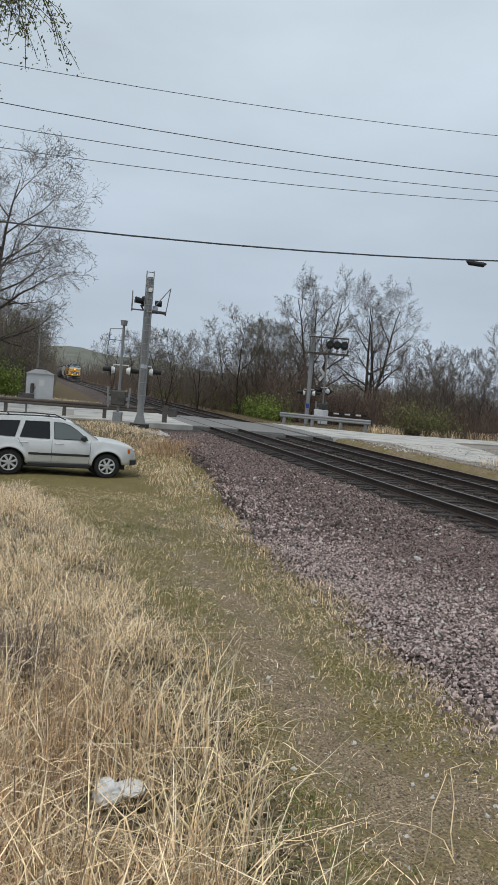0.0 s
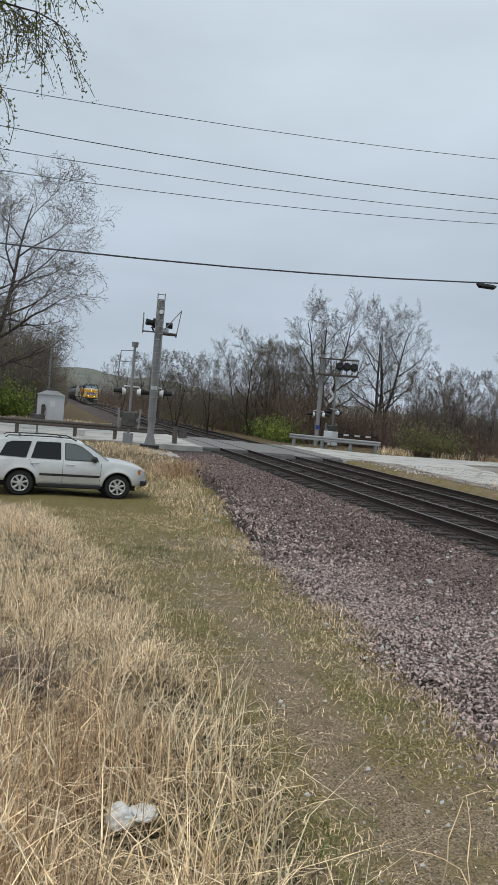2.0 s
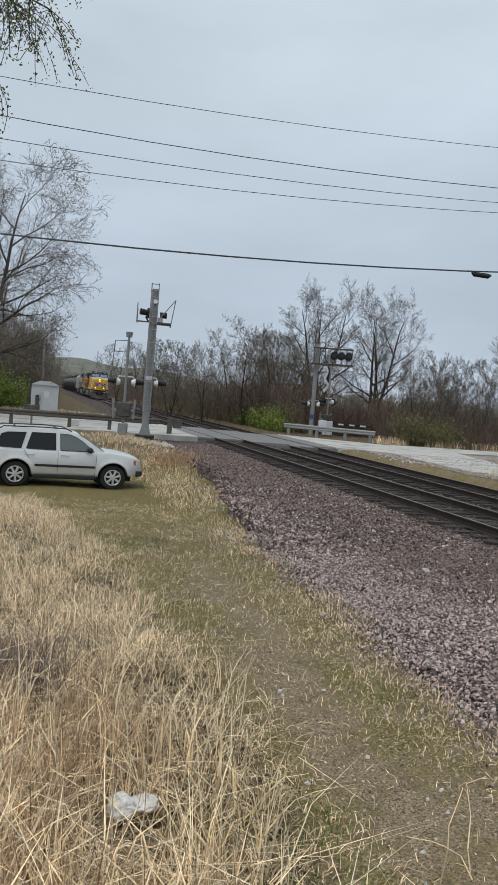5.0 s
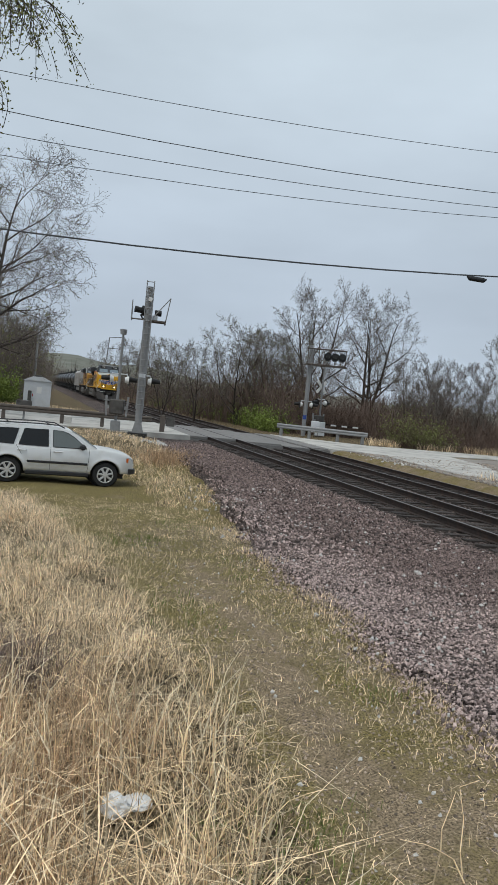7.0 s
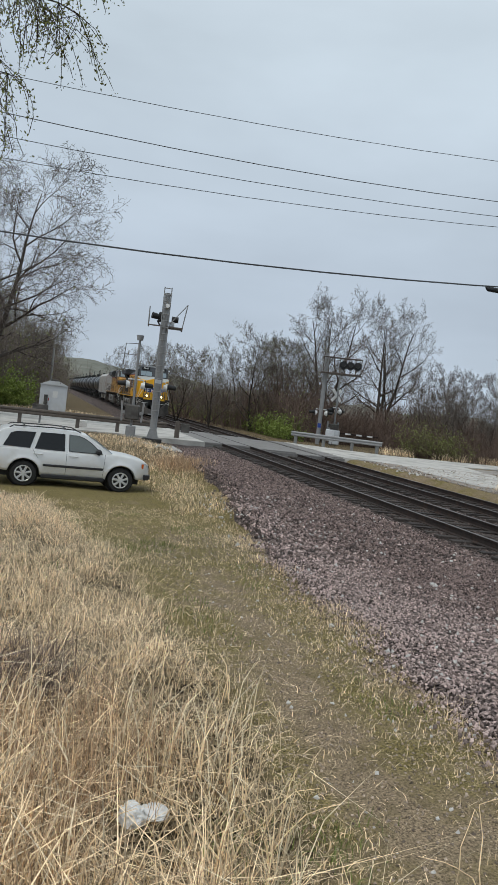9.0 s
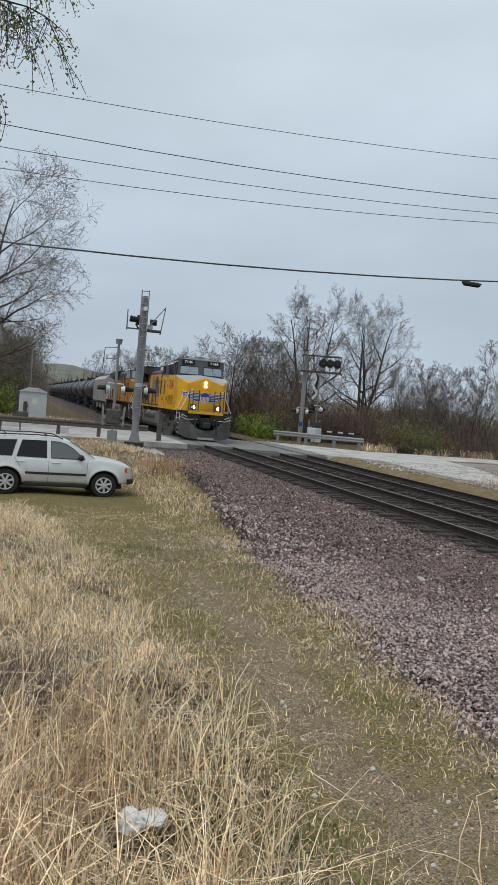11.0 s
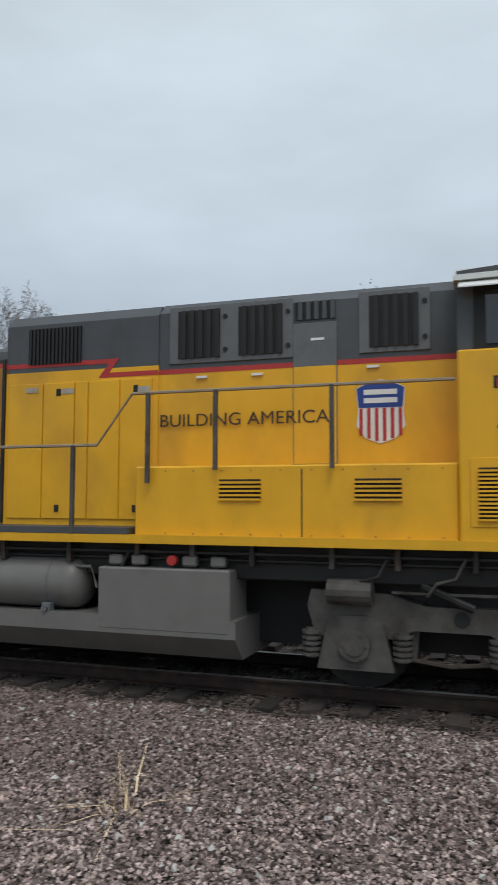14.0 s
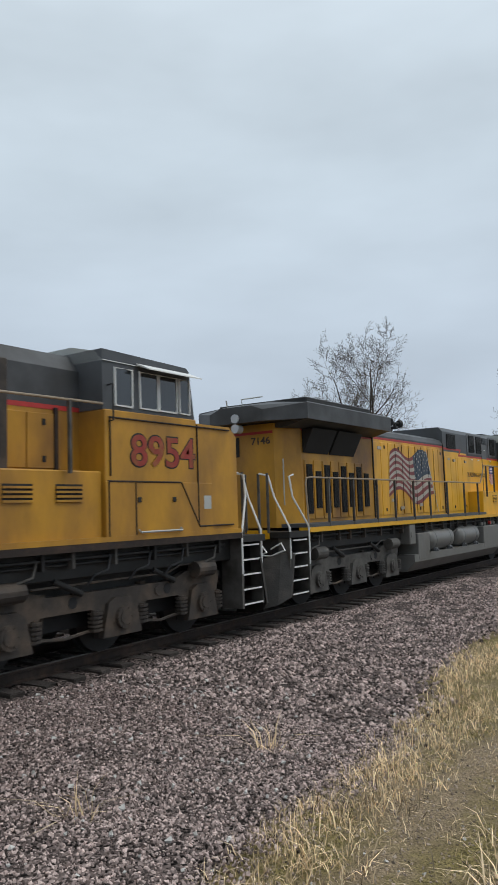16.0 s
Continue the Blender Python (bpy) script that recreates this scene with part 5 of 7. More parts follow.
    hood = part("engine_hood", box(B(), -0.95, 0.95, 3.5, 18.6, 1.72, 3.7), "yellow_old", L, "grimy yellow long hood")
    part("hood_roof", prism(B(), [(-0.95, 3.7), (-0.95, 4.3), (-0.75, 4.56), (0.75, 4.56), (0.95, 4.3), (0.95, 3.7)], "y", 3.5, 18.6), "soot", hood, "sooty grey hood roof")
    part("radiator_flare", prism(B(), [(-0.95, 3.8), (-1.42, 4.05), (-1.42, 4.45), (-1.1, 4.66), (1.1, 4.66), (1.42, 4.45), (1.42, 4.05), (0.95, 3.8)], "y", 13.5, 18.4), "soot", hood, "sooty grey flared radiators")
    for s in (-1, 1):
        part("red_stripe", box(B(), s * 0.95, s * 0.955, 3.5, 18.6, 3.67, 3.74), "red", hood)
        part("skirt", box(B(), s * 0.95, s * 1.42, 3.5, 6.6, 1.72, 2.75, 0.02), "yellow_old", hood)
        part("cable_conduit", box(B(), s * 0.95, s * 1.08, 4.92, 5.08, 2.75, 4.3, 0.02), "grime", hood, "dark vertical conduit")
        part("hood_panel", box(B(), s * 0.95, s * 0.975, 5.3, 6.05, 3.85, 4.28, 0.01), "lgrey", hood)
        part("door_post", box(B(), s * 0.95, s * 1.0, 3.95, 4.02, 2.75, 3.7, 0.01), "rail", hood)
        for a in (3.9, 4.8, 5.55):
            louvre(hood, a, a + 0.5, 2.3, 2.55, 1.42, 4, "yellow_old", "dark", False, s)
    doors(hood, [float(u) for u in np.arange(3.9, 13.2, 0.62)], 0.95, 2.8, 3.6, "yellow_old")
    doors(hood, [float(u) for u in np.arange(7.0, 18.4, 0.62)], 0.95, 1.86, 2.76, "yellow_old")
    handrail_run(L, [(3.55, 3.75), (6.6, 3.72), (7.0, 2.8), (19.5, 2.8)], [(u, 2.8, 1.7) for u in np.arange(7.2, 19.4, 1.7)] + [(4.2, 3.74, 2.7), (5.8, 3.74, 2.7)])
    part("exhaust_stack", box(B(), -0.4, 0.4, 9.0, 9.8, 4.56, 4.8, 0.03), "black", hood)
    MOVERS.append((L, o))


def freight_truck(parent, u):
    for s in (-1, 1):
        bm = B()
        prism(bm, [(u - 1.15, 0.62), (u - 0.9, 0.72), (u - 0.35, 0.85), (u + 0.35, 0.85), (u + 0.9, 0.72), (u + 1.15, 0.62), (u + 1.1, 0.4), (u + 0.65, 0.42), (u + 0.4, 0.25), (u - 0.4, 0.25), (u - 0.65, 0.42), (u - 1.1, 0.4)], "x", s * 0.95, s * 1.1)
        part("side_frame", bm, "black", parent)
    for k in (-0.89, 0.89):
        wheelset(parent, u + k, False, 0.46)


def couplers(parent, a, b):
    bm = B()
    box(bm, -0.14, 0.14, a - 0.4, a + 0.6, 0.8, 1.0, 0.03)
    box(bm, -0.14, 0.14, b - 0.6, b + 0.4, 0.8, 1.0, 0.03)
    part("coupler", bm, "black", parent)


def covered_hopper(o):
    n = 16.6
    C = thing("covered_hopper", pose(D, o, 0), "pale grey ribbed covered hopper wagon", "hopper wagon")
    part("body", prism(B(), [(-1.5, 1.4), (-1.5, 3.9), (-1.1, 4.35), (1.1, 4.35), (1.5, 3.9), (1.5, 1.4)], "y", 0.9, n - 0.9), "hopper", C, "pale grey hopper body")
    for u in np.arange(1.2, n - 1, 0.95):
        for s in (-1, 1):
            part("rib", box(B(), s * 1.5, s * 1.56, u - 0.05, u + 0.05, 1.4, 3.9), "hopper", C)
    for k in range(3):
        a = 2.6 + k * 4
        part("hopper_bay", prism(B(), [(a, 1.4), (a + 1.4, 0.5), (a + 2.2, 0.5), (a + 3.6, 1.4)], "x", -1.2, 1.2), "hopper", C)
    part("running_board", box(B(), -0.45, 0.45, 0.6, n - 0.6, 4.4, 4.46), "galv", C)
    part("frame", box(B(), -1.4, 1.4, 0.3, n - 0.3, 1.15, 1.4), "black", C)
    couplers(C, 0.3, n - 0.3)
    freight_truck(C, 2.2)
    freight_truck(C, n - 2.2)
    MOVERS.append((C, o))


def tank_car(o):
    n = 17.4
    C = thing("tank_car", pose(D, o, 0), "black cylindrical tank car with a top platform", "tank car", "tank cars of the train")
    R, zc = 1.5, 2.75
    rings = []
    for u, k in ((0.75, 0.25), (0.82, 0.62), (1.0, 0.88), (1.3, 1.0), (n - 1.3, 1.0), (n - 1.0, 0.88), (n - 0.82, 0.62), (n - 0.75, 0.25)):
        rings.append([(R * k * math.cos(q), u, zc + R * k * math.sin(q)) for q in np.linspace(0, 2 * math.pi, 33)[:-1]])
    t = part("tank", loft(B(), rings), "tankcar", C, "black cylindrical tank", True)
    for u in (3.0, 6.0, 11.4, 14.4):
        part("weld_band", rod(B(), (0, u - 0.03, zc), (0, u + 0.03, zc), R + 0.015, n=32), "black", t)
    bm = B()
    rod(bm, (0, n / 2, zc + R - 0.1), (0, n / 2, zc + R + 0.45), 0.42, n=16)
    part("dome_housing", bm, "black", t)
    bm = B()
    box(bm, -1.0, 1.0, n / 2 - 1.2, n / 2 + 1.2, zc + R + 0.02, zc + R + 0.07)
    for x in (-1.0, 1.0):
        for u in (-1.2, 0, 1.2):
            rod(bm, (x, n / 2 + u, zc + R), (x, n / 2 + u, zc + R + 0.9), 0.025)
        rod(bm, (x, n / 2 - 1.2, zc + R + 0.9), (x, n / 2 + 1.2, zc + R + 0.9), 0.025)
    part("platform", bm, "black", C)
    for s in (-1, 1):
        bm = B()
        for u in (n / 2 - 0.25, n / 2 + 0.25):
            rod(bm, (s * 1.58, u, 0.9), (s * 1.58, u, zc + 0.6), 0.02)
            rod(bm, (s * 1.58, u, zc + 0.6), (s * 1.0, u, zc + R), 0.02)
        for k in range(9):
            rod(bm, (s * 1.58, n / 2 - 0.25, 0.95 + k * 0.3), (s * 1.58, n / 2 + 0.25, 0.95 + k * 0.3), 0.014)
        part("ladder", bm, "black", C)
    bm = B()
    for a, b in ((0.2, 2.9), (n - 2.9, n - 0.2)):
        box(bm, -1.3, 1.3, a, b, 1.05, 1.3)
        box(bm, -1.0, 1.0, a + 0.9, b - 0.9, 1.3, 1.6)
    part("stub_sill", bm, "black", C)
    couplers(C, 0.2, n - 0.2)
    freight_truck(C, 1.9)
    freight_truck(C, n - 1.9)
    MOVERS.append((C, o))
    return C, n


lead_locomotive()
second_locomotive()
covered_hopper(40.4)
first_tank, tank_len = tank_car(57.6)
for k in range(1, 22):
    MOVERS.append((copy_thing(first_tank, pose(D, 57.6 + k * (tank_len + 0.5), 0)), 57.6 + k * (tank_len + 0.5)))


def train_at(t):
    """How far the train's own zero lies along the track; it comes at 15.25 m/s."""
    return -15.25 * (t - 14) + 0.6 * (1 - float(step(12.2, 13.7, t)))


def motions():
    ts = [0, 2, 4, 6, 8, 10, 11, 12, 12.5, 13, 13.5, 14, 15, 16]
    for ob, o in MOVERS:
        walk(ob, [(t, pose(D, o + train_at(t), 0)) for t in ts])
    # wheels roll; less than a quarter turn from row to row
    for ob, u in AXLES:
        rows = []
        for k in range(0, 481):
            t = k / 30
            rows.append((t, pose(0, u, HALF, -math.degrees(train_at(t) / HALF) % 360.0, 0, 0)))
        walk(ob, rows)


# ---- parked car ----
def parked_car():
    c = thing("car", pose(0.75, 23.3, float(gz(0.75, 23.3)) - 0.005, 0, 0, 5.0) @ Matrix.Diagonal((0.985, 0.97, 0.945, 1)), "silver four-door off-road estate car parked on the grass", "car")
    axles, arch_r, hub = (1.4, -1.38), 0.45, 0.37

    def lower(x):
        z = np.interp(x, [-2.45, -2.36, -1.9, -0.9, 0.9, 1.9, 2.2, 2.28], [0.56, 0.46, 0.43, 0.37, 0.37, 0.43, 0.43, 0.52])
        for a in axles:
            if abs(x - a) < arch_r:
                z = max(z, hub + math.sqrt(arch_r ** 2 - (x - a) ** 2))
        return z

    def upper(x):
        return np.interp(x, [-2.45, -2.4, -2.2, 0.95, 1.25, 1.7, 2.05, 2.18, 2.25, 2.28], [0.95, 1.07, 1.12, 1.13, 1.125, 1.08, 1.0, 0.93, 0.84, 0.74])

    def half(x, z):
        w = np.interp(x, [-2.45, -2.36, -1.95, 1.6, 1.95, 2.15, 2.24, 2.28], [0.78, 0.88, 0.925, 0.925, 0.9, 0.83, 0.74, 0.64])
        w = w * (1 - 0.07 * ((z - 0.7) / 0.42) ** 2)
        for a in axles:
            w = w + 0.028 * math.exp(-((math.hypot(x - a, z - hub) - arch_r) / 0.08) ** 2)
        return w
    xs = sorted(set([round(float(v), 3) for v in np.linspace(-2.45, 2.28, 64)] + [round(a + arch_r * math.cos(q), 3) for a in axles for q in np.linspace(0.02, math.pi - 0.02, 15)]))
    rings = []
    for x in xs:
        z0, z1 = lower(x), upper(x)
        zs = [z0 + (z1 - z0) * k / 9 for k in range(10)]
        one = [(x, half(x, z0) - 0.16, z0 + 0.004)] + [(x, half(x, z), z) for z in zs]
        w1 = half(x, z1)
        one += [(x, w1 - 0.035, z1 + 0.016), (x, w1 * 0.6, z1 + 0.036), (x, 0.0, z1 + 0.042)]
        rings.append(one + [(p[0], -p[1], p[2]) for p in reversed(one[:-1])])
    body = part("body", loft(B(), rings), "carpaint", c, "silver painted body", True)

    def inward(z):
        return 0.865 - (z - 1.1) * 0.27
    cabin = [(-2.32, 1.1), (-2.16, 1.5), (-2.02, 1.63), (-1.8, 1.685), (-1.0, 1.715), (-0.3, 1.72), (0.1, 1.695), (0.34, 1.64), (0.6, 1.49), (1.16, 1.1)]
    rings = []
    for f, up in ((-1.0, 0.0), (-0.95, 0.02), (-0.8, 0.04), (0.0, 0.055), (0.8, 0.04), (0.95, 0.02), (1.0, 0.0)):
        rings.append([(x, f * inward(z), z + (up - 0.02 if z > 1.55 else 0)) for x, z in cabin])
    bm = loft(B(), rings)
    bmesh.ops.triangulate(bm, faces=[f for f in bm.faces if len(f.verts) > 4])
    part("cabin", bm, "carpaint", body, "silver roof and pillars")
    for s in (-1, 1):
        def pane(poly, name, lab, mat="tinted"):
            bm_ = prism(B(), poly, "y", 0.0, 0.006)
            for v in bm_.verts:
                v.co.y = s * (inward(v.co.z) + 0.003 + v.co.y)
            w_ = part(name, bm_, mat, body, lab)
            loop = [(x, s * (inward(z) + 0.01), z) for x, z in poly]
            part("window_seal", tube(B(), loop + loop[:1], 0.009, 5), "plastic", w_)
        pane([(-1.98, 1.16), (-1.8, 1.53), (-1.64, 1.59), (-1.12, 1.61), (-1.25, 1.14)], "rear_side_window", "dark tinted side window")
        pane([(-1.11, 1.14), (-0.97, 1.615), (-0.30, 1.625), (-0.28, 1.13)], "rear_door_window", "dark tinted side window")
        pane([(-0.15, 1.13), (-0.17, 1.625), (0.1, 1.61), (0.28, 1.55), (0.5, 1.41), (0.82, 1.13)], "front_door_window", "lighter front side window", "clear")
        for x0, x1, za, zb in ((-0.215, -0.215, 0.42, 1.12), (0.86, 0.9, 0.42, 1.12), (-1.18, -1.02, 1.12, 0.86)):
            part("door_gap", tube(B(), [(x0 + (x1 - x0) * k / 5, s * (half(x0, za + (zb - za) * k / 5) + 0.0005), za + (zb - za) * k / 5) for k in range(6)], 0.006, 4), "plastic", body)
        for x in (-1.0, 0.0):
            part("door_handle", tube(B(), [(x - 0.13, s * 0.895, 0.985), (x - 0.11, s * 0.93, 0.99), (x + 0.09, s * 0.93, 0.99), (x + 0.11, s * 0.895, 0.985)], 0.018, 6), "rim", body, "bright door handle")
        part("side_moulding", box(B(), -0.86, 0.86, s * 0.915, s * 0.945, 0.63, 0.7, 0.012), "plastic", body, "black side moulding")
        part("rocker", box(B(), -0.9, 0.92, s * 0.82, s * 0.925, 0.27, 0.4, 0.03), "plastic", body, "black sill")
        part("roof_rail", tube(B(), [(-1.85, s * 0.65, 1.68), (-1.75, s * 0.65, 1.755), (-0.6, s * 0.65, 1.785), (0.0, s * 0.65, 1.77), (0.16, s * 0.65, 1.70)], 0.02), "plastic", body, "black roof rail")
        bm = box(B(), 0.60, 0.76, s * 0.88, s * 1.1, 1.1, 1.27, 0.05)
        part("mirror", bm, "plastic", body, "black door mirror")
        hl = loft(B(), [[(x, s * (half(x, 0.85) + 0.004 - d_), z) for x, z in ((1.98, 0.80), (2.0, 0.95), (2.13, 0.93), (2.24, 0.84), (2.23, 0.76))] for d_ in (0.06, 0.0)])
        part("headlight", hl, "lamp_off", body, "clear headlight")
        part("indicator", box(B(), 1.99, 2.07, s * (half(2.03, 0.85) - 0.03), s * (half(2.03, 0.85) + 0.012), 0.78, 0.92, 0.012), "amber", body, "amber indicator")
        part("tail_light", box(B(), -2.44, -2.3, s * 0.68, s * 0.885, 0.85, 1.1, 0.03), "red_lens", body)
        for x in axles:
            # near-black disc behind the tyre, painted as the arch's shade
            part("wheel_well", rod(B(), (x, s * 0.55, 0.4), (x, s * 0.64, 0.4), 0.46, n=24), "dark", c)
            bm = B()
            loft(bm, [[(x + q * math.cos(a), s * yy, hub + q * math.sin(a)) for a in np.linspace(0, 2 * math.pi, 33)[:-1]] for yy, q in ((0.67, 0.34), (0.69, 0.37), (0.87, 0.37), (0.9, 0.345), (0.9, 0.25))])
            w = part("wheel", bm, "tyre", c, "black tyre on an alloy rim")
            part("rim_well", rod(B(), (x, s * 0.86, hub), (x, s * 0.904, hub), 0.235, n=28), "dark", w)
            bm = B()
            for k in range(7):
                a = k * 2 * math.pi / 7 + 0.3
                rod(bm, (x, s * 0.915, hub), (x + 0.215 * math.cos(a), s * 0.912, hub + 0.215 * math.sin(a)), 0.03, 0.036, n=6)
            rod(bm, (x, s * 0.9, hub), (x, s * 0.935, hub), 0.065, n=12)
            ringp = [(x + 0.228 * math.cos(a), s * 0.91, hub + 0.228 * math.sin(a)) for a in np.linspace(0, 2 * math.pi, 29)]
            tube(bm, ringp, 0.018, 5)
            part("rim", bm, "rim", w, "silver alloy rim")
    part("windscreen", prism(B(), [(0.62, 1.50), (1.13, 1.135), (1.142, 1.15), (0.632, 1.515), (0.40, 1.64), (0.39, 1.625)], "y", -0.72, 0.72), "screen", body, "windscreen with its sky reflection painted pale")
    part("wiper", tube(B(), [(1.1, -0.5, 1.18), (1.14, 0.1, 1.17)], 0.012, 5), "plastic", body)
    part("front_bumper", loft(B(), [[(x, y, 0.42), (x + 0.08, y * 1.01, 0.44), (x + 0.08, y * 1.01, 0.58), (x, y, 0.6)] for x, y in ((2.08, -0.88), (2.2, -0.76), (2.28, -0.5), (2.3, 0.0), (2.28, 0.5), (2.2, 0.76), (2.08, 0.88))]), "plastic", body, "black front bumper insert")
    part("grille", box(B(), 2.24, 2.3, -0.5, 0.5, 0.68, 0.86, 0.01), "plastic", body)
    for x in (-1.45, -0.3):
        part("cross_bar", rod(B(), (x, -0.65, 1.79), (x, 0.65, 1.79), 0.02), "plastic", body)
    # dark box added as the shade under the car, closing the arches
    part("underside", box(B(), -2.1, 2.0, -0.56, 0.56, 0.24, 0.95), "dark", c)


parked_car()


# ---- signals and roadside furniture ----
def flasher(parent, side, z):
    """One flashing lamp on a short arm: pale housing, round dark target, long hood; side: the way it faces."""
    arm = part("lamp_arm", tube(B(), [(-side * 0.2, 0, z), (side * 0.36, 0, z), (side * 0.36, 0, z - 0.2)], 0.032), "silver", parent, "pale lamp arm")
    bk = part("lamp_target", rod(B(), (side * 0.44, 0, z - 0.26), (side * 0.47, 0, z - 0.26), 0.27, n=20), "black", arm, "round black lamp target")
    part("lamp_housing", rod(B(), (side * 0.44, 0, z - 0.26), (side * 0.26, 0, z - 0.26), 0.19, 0.12, n=16), "white", bk, "pale lamp housing")
    part("lamp_hood", rod(B(), (side * 0.47, 0, z - 0.22), (side * 0.84, 0, z - 0.24), 0.13, 0.1, n=14), "black", bk)
    return arm


def flasher_pair(parent, z, turn):
    for s in (-1, 1):
        flasher(parent, s, z).matrix_basis = pose(0, 0, 0, 0, 0, turn)


def signal_mast():
    m = thing("signal_mast", pose(4.84, 36.1, -0.05, 0, 0, -8), "galvanised railway signal mast with ladder and railed platform", "railway signal")
    part("foundation", prism(B(), [(-0.3, 0), (0.3, 0), (0.16, 0.55), (-0.16, 0.55)], "y", -0.25, 0.25), "galv", m)
    part("base_plate", box(B(), -0.45, 0.45, -0.4, 0.4, -0.1, 0.1, 0.02), "black", m, "dark mast foundation")
    part("pole", rod(B(), (0, 0, 0.4), (0, 0, 6.9), 0.17, 0.14, n=18), "galv", m, "tall galvanised pole")
    bm = B()
    for s in (-1, 1):
        rod(bm, (s * 0.165, -0.24, 1.2), (s * 0.165, -0.24, 7.15), 0.024)
    for k in range(20):
        rod(bm, (-0.165, -0.24, 1.4 + k * 0.3), (0.165, -0.24, 1.4 + k * 0.3), 0.02)
    part("ladder", bm, "galv", m, "steel ladder")
    bm = B()
    for k in range(9):
        box(bm, 0.1, 0.85, -0.2 + k * 0.12, -0.12 + k * 0.12, 5.32, 5.37)
    box(bm, -0.75, -0.1, -0.2, -0.14, 5.32, 5.38)
    box(bm, 0.1, 0.16, -0.2, 0.85, 5.26, 5.32)
    box(bm, 0.79, 0.85, -0.2, 0.85, 5.26, 5.32)
    part("platform", bm, "steel", m, "grated service platform")
    bm = B()
    rod(bm, (-0.75, -0.17, 5.33), (-0.75, -0.17, 6.2), 0.025)
    rod(bm, (-0.75, 0.4, 5.33), (-0.75, 0.4, 6.0), 0.025)
    rod(bm, (-0.75, -0.17, 5.33), (-0.75, 0.4, 5.33), 0.025)
    part("platform_rail", bm, "galv", m)
    bm = B()
    for y in (-0.17, 0.2, 0.5, 0.82):
        rod(bm, (0.83, y, 5.35), (0.98, y, 6.45), 0.022)
    for z, x in ((5.9, 0.905), (6.45, 0.98)):
        rod(bm, (x, -0.17, z), (x, 0.82, z), 0.022)
    rod(bm, (0.98, -0.17, 6.45), (0.25, -0.17, 5.5), 0.022)
    part("platform_rail", bm, "galv", m)
    bm = B()
    rod(bm, (-0.28, 0.1, 5.78), (-0.62, 0.02, 5.82), 0.13, 0.15, n=14)
    rod(bm, (-0.28, 0.1, 5.78), (-0.2, 0.12, 5.78), 0.24, n=18)
    rod(bm, (-0.2, 0.12, 5.78), (-0.02, 0.16, 5.78), 0.15, 0.1, n=14)
    rod(bm, (-0.35, 0.1, 5.6), (-0.2, 0.05, 5.36), 0.04)
    part("rear_lamp", rod(B(), (0.3, 0.3, 5.75), (0.62, 0.3, 5.75), 0.14, n=14), "black", m)
    part("signal_head", bm, "black", m, "black signal head")
    part("junction_box", box(B(), 0.2, 0.45, 0.1, 0.4, 5.4, 5.62, 0.02), "silver", m)
    part("lamp_housing", rod(B(), (0.05, -0.2, 6.3), (0.05, -0.3, 6.3), 0.1, n=14), "white", m)
    flasher(m, 1, 2.78)
    part("collar", rod(B(), (0, 0, 2.68), (0, 0, 2.86), 0.17, n=16), "silver", m)
    return m


def crossing_gate(x, y, z, turn, name_label, h=4.7, cross=False, lamps=5):
    g = thing("crossing_gate", pose(x, y, z, 0, 0, turn), name_label, "crossing gate", "crossing gates")
    part("foundation", box(B(), -0.22, 0.22, -0.22, 0.22, 0, 0.55, 0.03), "galv", g)
    part("pole", rod(B(), (0, 0, 0.3), (0, 0, h), 0.065, n=14), "galv", g, "galvanised pole")
    bm = B()
    rod(bm, (0, 0, h), (0, 0, h + 0.12), 0.05, n=10)
    rod(bm, (0, 0, h + 0.1), (0, 0, h + 0.34), 0.14, 0.17, n=14)
    part("bell", bm, "galv", g, "round crossing bell")
    flasher_pair(g, 2.75, lamps)
    bm = B()
    box(bm, -0.34, 0.34, -0.3, 0.2, 0.85, 1.55, 0.05)
    part("gate_machine", bm, "truck", g, "dark gate machine box")
    for s in (-1, 1):
        bm = B()
        prism(bm, [(s * 0.42, 0.75), (s * 0.5, 0.75), (s * 0.56, 1.7), (s * 0.46, 1.7)], "y", -0.2, -0.12)
        box(bm, s * 0.34, s * 0.5, -0.22, 0.0, 1.1, 1.25)
        part("counterweight", bm, "galv", g, "counterweight arm")
    if cross:
        for a in (45, -45):
            p = part("crossbuck", box(B(), -0.6, 0.6, -0.02, 0.02, -0.11, 0.11), "white", g, "white crossbuck board")
            p.matrix_basis = pose(0, -0.1 - (0.045 if a > 0 else 0), 3.65, 0, a, 0)
            for k in (-0.3, 0.3):
                part("letter_bar", box(B(), k - 0.2, k + 0.2, -0.024, -0.02, -0.04, 0.04), "black", p)
    else:
        bm = B()
        tube(bm, [(0, 0, 4.45), (-0.62, 0, 4.4), (-0.68, 0, 3.35)], 0.02)
        tube(bm, [(0, 0, 3.9), (-0.66, 0, 3.9)], 0.016)
        part("sign_bracket", bm, "truck", g)
    return g


signal_mast()
crossing_gate(3.85, 36.65, -0.05, -10, "galvanised crossing gate mast with flashing lamps, arm raised", h=4.5)
crossing_gate(20.4, 53.2, -0.1, 200, "crossing gate mast with crossbuck, striped arm lowered", h=5.3, cross=True)
gate_arm = thing("gate_arm", pose(20.4, 53.0, 0.05, 0, 0, -22), "red and white striped crossing gate arm", "gate arm")
part("arm_mount", box(B(), -0.3, 0.4, -0.1, 0.1, -0.1, 0.95, 0.03), "silver", gate_arm)
